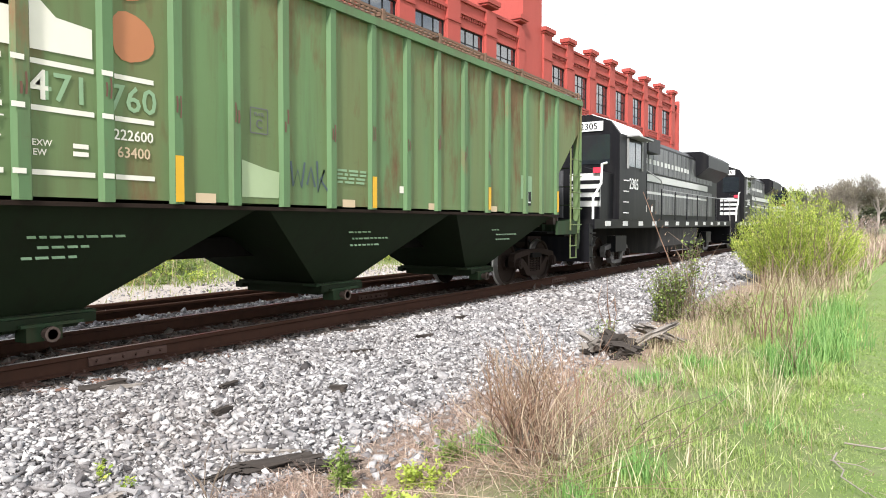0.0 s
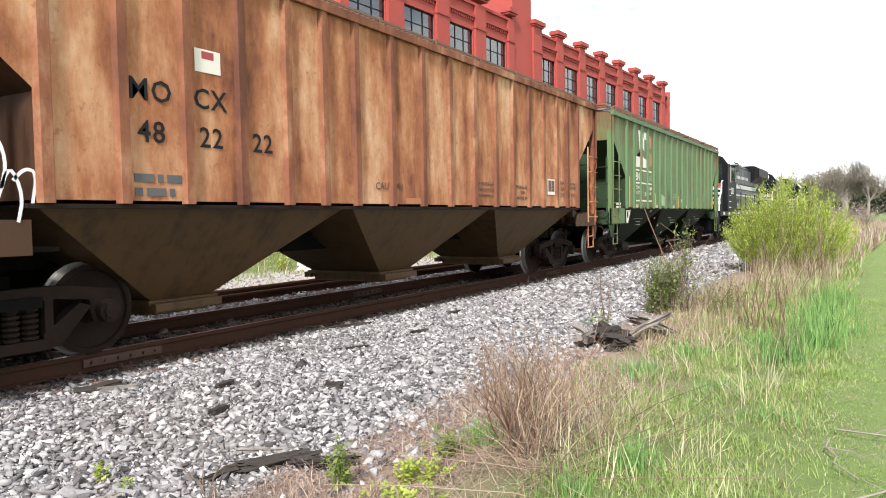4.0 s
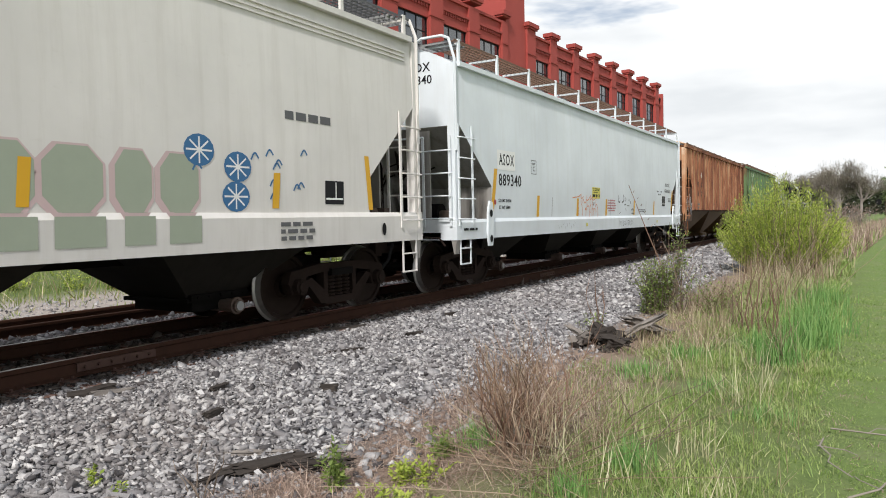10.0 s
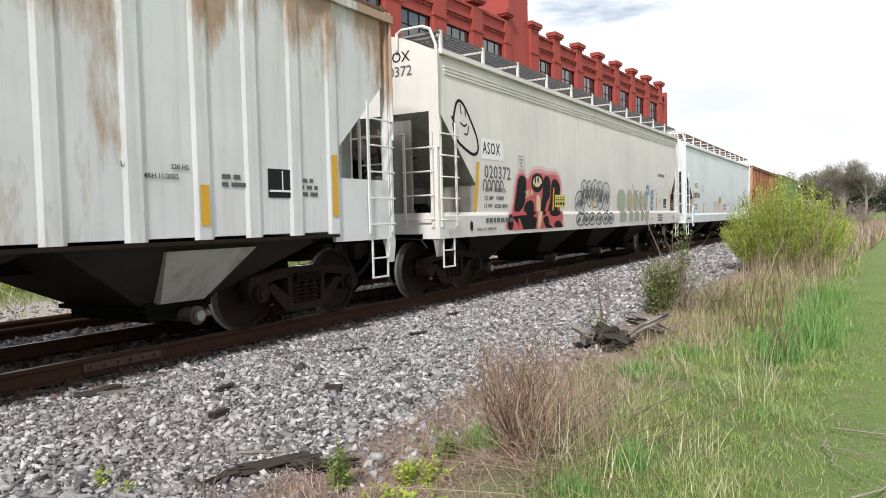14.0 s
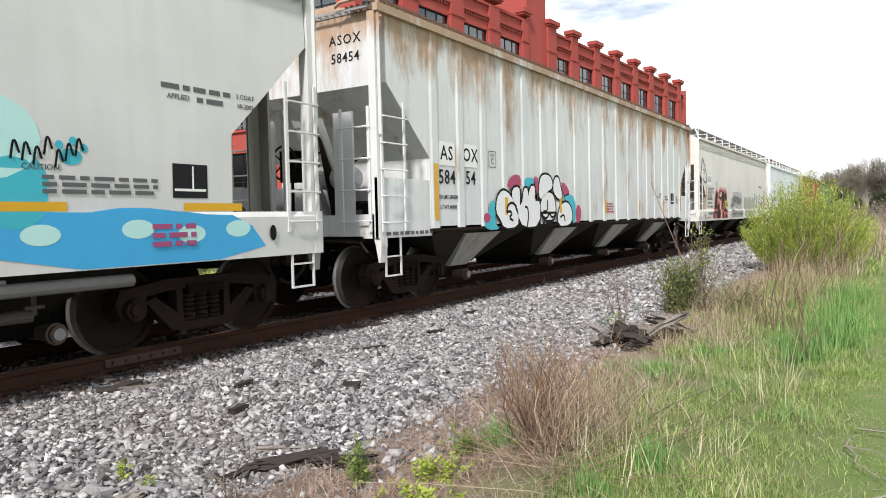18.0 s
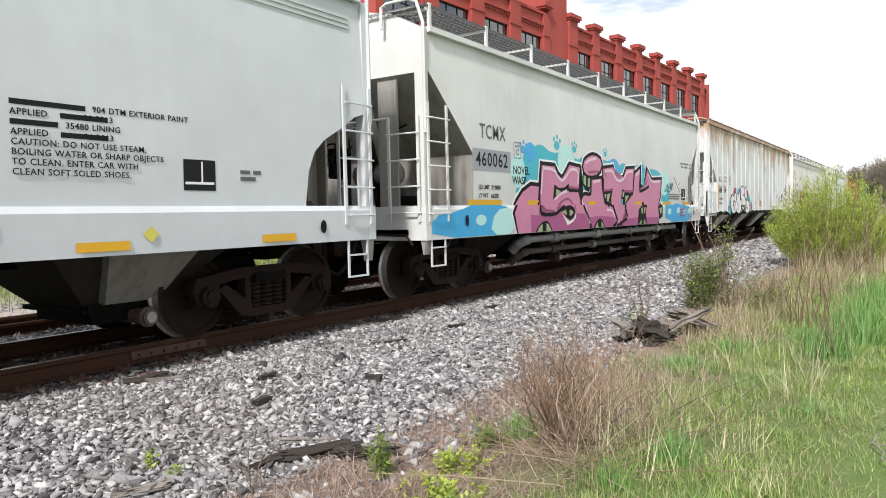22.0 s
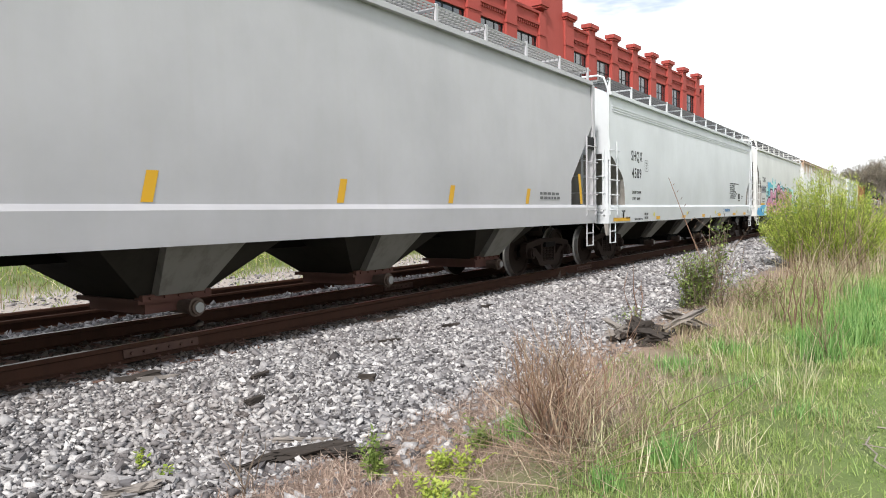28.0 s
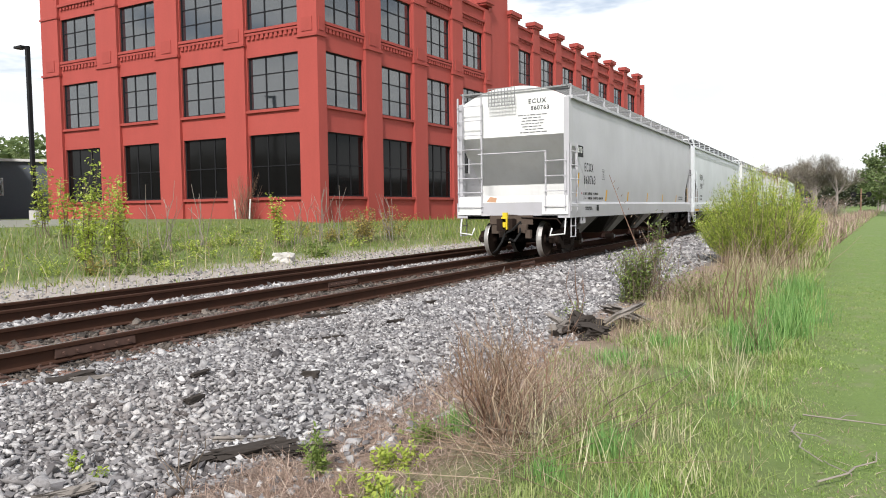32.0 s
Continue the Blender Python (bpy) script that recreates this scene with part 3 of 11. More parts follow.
LONG = pose(0, 0, 0, 0, 0, -3.49)
END = pose(0, 0, 0, 0, 0, -88.7)
bays_long = [(0.75, 4.2), (5.85, 9.3), (10.9, 14.1), (15.75, 18.9)] + [(24.75 + 4.87 * k, 27.55 + 4.87 * k) for k in range(7)]
piers_long = [(0, 0.7), (4.25, 5.8), (9.35, 10.85), (14.2, 15.6), (19.0, 19.9), (23.2, 24.7)] + [(27.6 + 4.87 * k, 28.9 + 4.87 * k) for k in range(7)]
facade(LONG, bays_long, piers_long, 1, 5)
bays_end = [(1.4, 5.3), (7.0, 10.75), (12.8, 16.35), (18.5, 22.4)]
piers_end = [(0.0, 1.35), (5.35, 6.95), (10.8, 12.75), (16.4, 18.45), (22.45, 24.3)]
facade(END, bays_end, piers_end, -1, 0)

bm = bmesh.new()
box(bm, -24.0, 0.6, BASE, -0.9, 60.6, BASE + 0.1)
for z in (6.7, 11.2, 15.7):
    box(bm, -23.4, 1.2, z, -0.9, 60.0, z + 0.25)
box(bm, -8.4, 1.2, BASE, -8.2, 60, 15.6)
box(bm, -23.4, 9.4, BASE, -1.0, 9.6, 15.6)
part("floors", bm, M["room"], building, "dim interior floors behind the windows", at=LONG)
bm = bmesh.new()
box(bm, -23.6, 60.6, BASE - 0.4, -0.3, 60.95, PARAPET)
box(bm, -24.2, 0.8, BASE - 0.4, -23.9, 60.6, PARAPET)
part("back_wall", bm, M["brick"], building, at=LONG)
bm = bmesh.new()
box(bm, -23.8, 0.9, 16.2, -0.5, 60.5, 16.45)
part("roof", bm, M["room"], building, "flat dark roof behind the parapet", at=LONG)
bm = bmesh.new()
box(bm, -6.5, 19.95, 16.45, -0.2, 23.15, 21.5)
part("stair_tower", bm, M["brick"], building, "plain red stair tower above the roof", at=LONG)

# ---- freight cars ----
# local axes of a car: y along the line, x towards the footpath side, z from the rail top


def wheel_profile():
    # radius, x from the middle of the axle
    return [(0.10, 0.60), (0.10, 0.66), (0.13, 0.70), (0.36, 0.735), (0.40, 0.70), (0.485, 0.695), (0.49, 0.715), (0.462, 0.735), (0.455, 0.83), (0.40, 0.832), (0.385, 0.80), (0.15, 0.775), (0.12, 0.82), (0.10, 0.82)]


def turned(bm, prof, n=28, sx=1):
    rings = []
    for r, x in prof:
        rings.append([bm.verts.new((sx * x, r * math.cos(2 * math.pi * k / n), r * math.sin(2 * math.pi * k / n))) for k in range(n)])
    for a, c in zip(rings, rings[1:]):
        for k in range(n):
            j = (k + 1) % n
            bm.faces.new((a[k], a[j], c[j], c[k]))


bm = bmesh.new()
turned(bm, [(0.0, -0.95), (0.075, -0.95), (0.08, -0.62), (0.085, 0), (0.08, 0.62), (0.075, 0.95), (0.0, 0.95)], 12)
AXLE = mesh_of("axle", bm, M["steel_dark"], True)
WHEEL = {}
for sx in (-1, 1):
    bm = bmesh.new()
    turned(bm, wheel_profile(), sx=sx)
    WHEEL[sx] = mesh_of("wheel", bm, M["wheel"], True)
    WHEEL[sx].materials.append(M["tread"])
    for p in WHEEL[sx].polygons:
        rad = math.hypot(p.center.y, p.center.z)
        p.material_index = 1 if rad > 0.447 and 0.69 < abs(p.center.x) < 0.8315 else 0
        p.use_smooth = False

FRAME = {}
for sx in (-1, 1):
    bm = bmesh.new()
    lo, hi = sorted((sx * 0.93, sx * 1.07))
    # top chord, sloping tension arms, column guides and pedestal ends
    plate(bm, [(-1.08, 0.50), (-1.02, 0.66), (-0.45, 0.74), (0.45, 0.74), (1.02, 0.66), (1.08, 0.50), (0.74, 0.50), (0.72, 0.58), (0.40, 0.62), (-0.40, 0.62), (-0.72, 0.58), (-0.74, 0.50)], "x", lo, hi)
    plate(bm, [(-0.74, 0.52), (-0.62, 0.56), (-0.26, 0.30), (-0.30, 0.17), (-0.42, 0.18)], "x", lo, hi)
    plate(bm, [(0.74, 0.52), (0.42, 0.18), (0.30, 0.17), (0.26, 0.30), (0.62, 0.56)], "x", lo, hi)
    plate(bm, [(-0.34, 0.16), (0.34, 0.16), (0.30, 0.26), (-0.30, 0.26)], "x", lo, hi)
    plate(bm, [(-0.36, 0.24), (-0.28, 0.24), (-0.28, 0.64), (-0.36, 0.64)], "x", lo, hi)
    plate(bm, [(0.28, 0.24), (0.36, 0.24), (0.36, 0.64), (0.28, 0.64)], "x", lo, hi)
    for sy in (-1, 1):
        plate(bm, [(sy * 0.72, 0.50), (sy * 1.06, 0.50), (sy * 1.02, 0.36), (sy * 0.76, 0.36)], "x", lo, hi)
    FRAME[sx] = mesh_of("side_frame", bm, M["steel_brown"])
bm = bmesh.new()
rod(bm, (-0.075, 0, 0), (0.05, 0, 0), 0.115, 12)
rod(bm, (0.05, 0, 0), (0.075, 0, 0), 0.075, 8)
for k in range(3):
    a = 2 * math.pi * k / 3
    rod(bm, (0.05, 0.09 * math.cos(a), 0.09 * math.sin(a)), (0.068, 0.09 * math.cos(a), 0.09 * math.sin(a)), 0.018, 6)
BEARING = mesh_of("bearing_cap", bm, M["steel_brown"])
bm = bmesh.new()
coil = [(0.045, 0.0)]
for k in range(6):
    coil += [(0.08, 0.012 + 0.052 * k), (0.08, 0.034 + 0.052 * k), (0.05, 0.042 + 0.052 * k)]
rings = [[bm.verts.new((r * math.cos(2 * math.pi * q / 10), r * math.sin(2 * math.pi * q / 10), z)) for q in range(10)] for r, z in coil]
for a, c in zip(rings, rings[1:]):
    for q in range(10):
        bm.faces.new((a[q], a[(q + 1) % 10], c[(q + 1) % 10], c[q]))
SPRING = mesh_of("spring", bm, M["steel_brown"])
bm = bmesh.new()
box(bm, -1.12, -0.24, 0.56, 1.12, 0.24, 0.66)
box(bm, -0.45, -0.3, 0.62, 0.45, 0.3, 0.82)
for sy in (-0.42, 0.42):
    rod(bm, (-0.8, sy, 0.40), (0.8, sy, 0.40), 0.05, 6)
    for sx in (-0.75, 0.75):
        box(bm, sx - 0.05, sy - 0.04, 0.28, sx + 0.05, sy + 0.04, 0.55)
BOLSTER = mesh_of("bolster", bm, M["steel_dark"])
WHEELSETS = []


def truck(car, y, frames=None):
    frames = frames or FRAME
    t = share("truck", BOLSTER, car, pose(0, y, 0), "dark grimy two-axle truck")
    for sx in (-1, 1):
        share("side_frame", frames[sx], t, pose(0, 0, 0))
        for sy in (-0.17, 0.0, 0.17):
            share("spring", SPRING, t, pose(sx * 1.0, sy, 0.26), "rusty coil spring")
        for sy in (-0.89, 0.89):
            share("bearing_cap", BEARING, t, pose(sx * 1.1, sy, 0.456, 0, 0, 0 if sx > 0 else 180), "rusty round bearing cap")
    for sy in (-0.89, 0.89):
        share("axle", AXLE, t, pose(0, sy, 0.456))
        for sx in (-1, 1):
            wh = share("wheel", WHEEL[sx], t, pose(0, sy, 0.456), "dark steel wheel with a bright tread")
            WHEELSETS.append((wh, sy))
    return t


def side_at(y, z, x=1.622):
    """Upright on the footpath side of a car, reading along the line."""
    return Matrix.Translation((x, y, z)) @ Matrix(((0, 0, 1, 0), (1, 0, 0, 0), (0, 1, 0, 0), (0, 0, 0, 1)))


def end_at(x, y, z):
    """Upright on the rear end of a car, facing back along the line."""
    return Matrix.Translation((x, y, z)) @ Matrix(((1, 0, 0, 0), (0, 0, -1, 0), (0, 1, 0, 0), (0, 0, 0, 1)))




def bars(car, body, y, z, w, lines, size, material, x=1.622, seed=1):
    """Small lettering too fine to read: plain bars of its size."""
    bm = bmesh.new()
    r = random.Random(seed)
    for i in range(lines):
        zz = z - i * size * 1.7
        left = y - w / 2
        while left < y + w / 2 - 0.05:
            ln = r.uniform(0.06, 0.22)
            rt = min(left + ln, y + w / 2)
            box(bm, x - 0.004, left, zz - size / 2, x, rt, zz + size / 2)
            left = rt + 0.045
    return tagged(part("small_lettering", bm, material, body, "lines of small stencilled lettering"), kind="stuff")


def ladder(car, mat, y0, y1, z0, z1, x, rungs, along="y", name="ladder", rail_r=0.022):
    """Two uprights and their rungs, on the side (along y) or on an end (along x)."""
    bm = bmesh.new()
    for v in (y0, y1):
        if along == "y":
            box(bm, x - 0.012, v - 0.022, z0, x + 0.012, v + 0.022, z1)
        else:
            box(bm, v - 0.022, x - 0.012, z0, v + 0.022, x + 0.012, z1)
    lad = part(name, bm, mat, car)
    for k in range(rungs):
        z = z0 + (z1 - z0) * (k + 0.35) / rungs
        bm = bmesh.new()
        off = 0.055
        if along == "y":
            bent(bm, [(x, y0 - 0.03, z), (x + off, y0, z), (x + off, y1, z), (x, y1 + 0.03, z)], 0.013, 5)
        else:
            s = -1 if x < 0 else 1
            bent(bm, [(y0 - 0.03, x, z), (y0, x + s * off, z), (y1, x + s * off, z), (y1 + 0.03, x, z)], 0.013, 5)
        part("rung", bm, mat, lad)
    return lad


def bay(car, mat, y, half, top, low, wide_top, wide_low, gate_mat, outlet="pipe", chute=None):
    """One discharge bay: an inverted pyramid with its outlet gate."""
    bm = bmesh.new()
    t = [(sx * wide_top, y + sy * half, top) for sx, sy in ((-1, -1), (1, -1), (1, 1), (-1, 1))]
    l = [(sx * wide_low, y + sy * 0.42, low) for sx, sy in ((-1, -1), (1, -1), (1, 1), (-1, 1))]
    a, c = [bm.verts.new(p) for p in t], [bm.verts.new(p) for p in l]
    for i in range(4):
        j = (i + 1) % 4
        bm.faces.new((a[i], a[j], c[j], c[i]))
    bm.faces.new(a)
    bm.faces.new(c[::-1])
    bayo = part("discharge_bay", bm, mat, car)
    bm = bmesh.new()
    box(bm, -wide_low - 0.06, y - 0.48, low - 0.05, wide_low + 0.06, y + 0.48, low)
    box(bm, -wide_low, y - 0.36, low - 0.17, wide_low, y + 0.36, low - 0.05)
    part("outlet_gate", bm, gate_mat, bayo, "grimy outlet gate under the bay")
    if chute:
        for sx in (-1, 1):
            bm = bmesh.new()
            x0, x1, x2 = sx * 1.44, sx * (wide_low + 0.16), sx * (wide_low - 0.1)
            a = [bm.verts.new(q) for q in ((x0, y - 0.62, top - 0.10), (x0, y + 0.62, top - 0.10), (x1, y + 0.30, low + 0.04), (x1, y - 0.30, low + 0.04))]
            c = [bm.verts.new(q) for q in ((x0 - sx * 0.3, y - 0.62, top - 0.10), (x0 - sx * 0.3, y + 0.62, top - 0.10), (x2, y + 0.30, low + 0.02), (x2, y - 0.30, low + 0.02))]
            for i in range(4):
                j = (i + 1) % 4
                bm.faces.new((a[i], a[j], c[j], c[i]))
            bm.faces.new(a)
            bm.faces.new(c[::-1])
            part("outlet_chute", bm, chute, bayo, "pale sheet-metal chute over the outlet")
    if outlet == "pipe":
        bm = bmesh.new()
        rod(bm, (wide_low - 0.2, y + 0.12, low - 0.13), (wide_low + 0.30, y + 0.12, low - 0.13), 0.085, 12)
        rod(bm, (wide_low + 0.22, y + 0.12, low - 0.13), (wide_low + 0.26, y + 0.12, low - 0.13), 0.11, 12)
        part("outlet_pipe", bm, M["outlet"], bayo, "rusty round outlet pipe")
        bm = bmesh.new()
        rod(bm, (wide_low + 0.302, y + 0.12, low - 0.13), (wide_low + 0.315, y + 0.12, low - 0.13), 0.06, 12)
        part("outlet_cap", bm, M["galv"], bayo)
        bm = bmesh.new()
        box(bm, wide_low - 0.05, y - 0.45, low - 0.02, wide_low + 0.10, y + 0.45, low + 0.05)
        for k in range(5):
            rod(bm, (wide_low + 0.10, y - 0.36 + 0.18 * k, low + 0.015), (wide_low + 0.125, y - 0.36 + 0.18 * k, low + 0.015), 0.018, 5)
        part("gate_flange", bm, gate_mat, bayo)
    elif outlet == "slide":
        for sx in (-1, 1):
            bm = bmesh.new()
            box(bm, sx * (wide_low + 0.08) - 0.07, y - 0.46, low - 0.12, sx * (wide_low + 0.08) + 0.07, y + 0.46, low - 0.03)
            part("gate_slide", bm, mat, bayo)
    return bayo


M["outlet"] = plain("outlet_rust_grey", (0.12, 0.085, 0.07), 0.8, 0.1, 0.4)


def rounded_profile(eave, roof, wide=1.6, low=1.40):
    right = []
    for k in range(13):
        z = low + (eave - low) * k / 12
        right.append((1.605 - 0.055 * ((z - 2.4) / 1.7) ** 2, z))
    x0 = right[-1][0]
    for k in range(1, 9):
        u = 1 - k / 9
        right.append((x0 * u, eave + (roof - eave) * (1 - u ** 2.2)))
    return right + [(0, roof)] + [(-x, z) for x, z in right[::-1]]


def flat_profile(eave, roof, wide=1.58, low=1.53):
    right = [(wide, low), (wide, eave), (wide - 0.06, eave + 0.03), (0.6, roof - 0.04)]
    return right + [(0, roof)] + [(-x, z) for x, z in right[::-1]]


def hull(profile, half, cut):
    """The body: an outline drawn out along the car, its ends set in by the sloping sheets. cut: (inset, z) from the top down."""
    zs, ins = [c[1] for c in cut][::-1], [c[0] for c in cut][::-1]
    right = profile[: len(profile) // 2]
    fine = [right[0]]
    for (xa, za), (xb, zb) in zip(right, right[1:]):
        for z in sorted(zs):
            if za + 1e-4 < z < zb - 1e-4:
                fine.append((xa + (xb - xa) * (z - za) / (zb - za), z))
        fine.append((xb, zb))
    outline = fine + [(0, profile[len(profile) // 2][1])] + [(-x, z) for x, z in fine[::-1]]
    bm = bmesh.new()
    n = len(outline)
    def ring(s):
        return [bm.verts.new((x, s * (half - float(np.interp(z, zs, ins))), z)) for x, z in outline]

    # the wrapped sides and roof, the flat underside, and the two ends with edges of their own
    a, c = ring(-1), ring(1)
    for i in range(n - 1):
        bm.faces.new((a[i], a[i + 1], c[i + 1], c[i]))
    a, c = ring(-1), ring(1)
    bm.faces.new((a[0], a[-1], c[-1], c[0]))
    m = n // 2
    for s in (-1, 1):
        r = ring(s)
        for i in range(m - 1):
            bm.faces.new((r[i], r[i + 1], r[n - 2 - i], r[n - 1 - i]))
        bm.faces.new((r[m - 1], r[m], r[m + 1]))
    return bm


def walkway(car, mat, deck_mat, half, z_eave, z_deck, x_in, x_out, posts, overhang=0.0):
    """Roof walk along the side of the roof: an open grating on brackets."""
    for s in (1, -1):
        bm = bmesh.new()
        lo, hi = sorted((s * x_in, s * x_out))
        for k in range(7):
            x = lo + (hi - lo) * k / 6
            box(bm, x - 0.008, -half, z_deck - 0.035, x + 0.008, half, z_deck)
        n = int(half * 2 / 0.12)
        for k in range(n):
            y = -half + (k + 0.5) * 2 * half / n
            box(bm, lo, y - 0.006, z_deck - 0.028, hi, y + 0.006, z_deck - 0.006)
        wk = part("roof_walk", bm, deck_mat, car, "open steel grating roof walk")
        for k in range(posts):
            y = -half + 0.15 + (2 * half - 0.3) * k / (posts - 1)
            bm = bmesh.new()
            xe = s * x_out
            box(bm, xe - 0.02, y - 0.03, z_eave - 0.02, xe + 0.02, y + 0.03, z_deck + 0.02)
            box(bm, lo, y - 0.02, z_deck - 0.07, hi, y + 0.02, z_deck - 0.036)
            part("bracket", bm, mat, wk)


def crossover(car, mat, half, eave, top, loops=True):
    """Bent tubes over the ladder tops and the end grating between the two roof walks."""
    for e in (-1, 1):
        for s in (-1, 1) if loops else ():
            bm = bmesh.new()
            y = e * (half - 0.05)
            bent(bm, [(s * 1.61, y, 2.5), (s * 1.61, y, eave + 0.08), (s * 1.50, y, top - 0.06), (s * 1.36, y, top), (s * 0.95, y, top), (s * 0.85, y, top - 0.05), (s * 0.84, y, eave + 0.1)], 0.026, 6)
            part("handrail", bm, mat, car, "bent tube handrail over the ladder")
        bm = bmesh.new()
        y0, y1 = sorted((e * (half - 0.12), e * (half - 0.62)))
        for k in range(5):
            y = y0 + (y1 - y0) * k / 4
            box(bm, -1.5, y - 0.008, top - 0.12, 1.5, y + 0.008, top - 0.085)
        for k in range(24):
            x = -1.5 + 3.0 * (k + 0.5) / 24
            box(bm, x - 0.006, y0, top - 0.115, x + 0.006, y1, top - 0.09)
        part("end_walk", bm, M["galv"], car, "steel grating across the roof end")


def coupler(car, end, s):
    bm = bmesh.new()
    y = s * end
    box(bm, -0.16, min(y - s * 0.6, y + s * 0.28), 0.74, 0.16, max(y - s * 0.6, y + s * 0.28), 1.0)
    box(bm, -0.2, min(y + s * 0.28, y + s * 0.5), 0.70, 0.06, max(y + s * 0.28, y + s * 0.5), 1.02)
    box(bm, 0.1, min(y + s * 0.26, y + s * 0.44), 0.70, 0.22, max(y + s * 0.26, y + s * 0.44), 1.02)
    c = part("coupler", bm, M["steel_brown"], car, "rusty knuckle coupler")
    bm = bmesh.new()
    bent(bm, [(0.28, y, 0.9), (0.32, y + s * 0.2, 0.62), (0.26, y + s * 0.42, 0.42), (0.2, y + s * 0.56, 0.5)], 0.03, 6)
    part("air_hose", bm, M["hose"], car, "black rubber brake hose")
    bm = bmesh.new()
    bent(bm, [(0.3, y + s * 0.03, 1.04), (1.3, y + s * 0.06, 1.0), (1.42, y + s * 0.06, 0.86)], 0.02, 5)
    part("cut_lever", bm, M["steel_brown"], car)
    return c


def centre_sill(car, half, mat):
    bm = bmesh.new()
    box(bm, -0.18, -half, 0.86, 0.18, half, 1.12)
    for s in (-1, 1):
        box(bm, -1.3, min(s * half, s * (half - 0.25)), 1.0, 1.3, max(s * half, s * (half - 0.25)), 1.09)
    part("centre_sill", bm, mat, car)


def stirrup(car, mat, y, x, z0=1.05, drop=0.55, w=0.36):
    bm = bmesh.new()
    for v in (y - w / 2, y + w / 2):
        box(bm, x - 0.010, v - 0.014, z0 - drop, x + 0.010, v + 0.014, z0)
    for z in (z0 - drop, z0 - drop * 0.5):
        box(bm, x - 0.022, y - w / 2, z, x + 0.022, y + w / 2, z + 0.02)
    return part("stirrup_step", bm, mat, car)


def brake_gear(car, half, mat, y_at):
    """Brake wheel, rod and cylinder on the end platform."""
    bm = bmesh.new()
    n = 18
    ring = [(-0.55 + 0.27 * math.cos(2 * math.pi * k / n), y_at, 2.25 + 0.27 * math.sin(2 * math.pi * k / n)) for k in range(n + 1)]
    bent(bm, ring, 0.018, 5)
    for k in range(5):
        a = 2 * math.pi * k / 5
        rod(bm, (-0.55, y_at, 2.25), (-0.55 + 0.27 * math.cos(a), y_at, 2.25 + 0.27 * math.sin(a)), 0.014, 5)
    part("brake_wheel", bm, M["steel_brown"], car, "rusty hand-brake wheel")
    bm = bmesh.new()
    box(bm, -0.7, y_at + 0.06, 1.95, -0.4, y_at + 0.3, 2.45)
    rod(bm, (-0.55, y_at + 0.18, 1.1), (-0.55, y_at + 0.18, 2.0), 0.025, 6)
    part("brake_housing", bm, M["steel_dark"], car, "grimy hand-brake housing and rod")
    bm = bmesh.new()
    rod(bm, (0.25, y_at + 0.4, 1.45), (0.85, y_at + 0.4, 1.45), 0.17, 12)
    box(bm, 0.1, y_at + 0.3, 1.1, 0.9, y_at + 0.5, 1.32)
    part("brake_cylinder", bm, M["steel_dark"], car, "grimy brake cylinder")


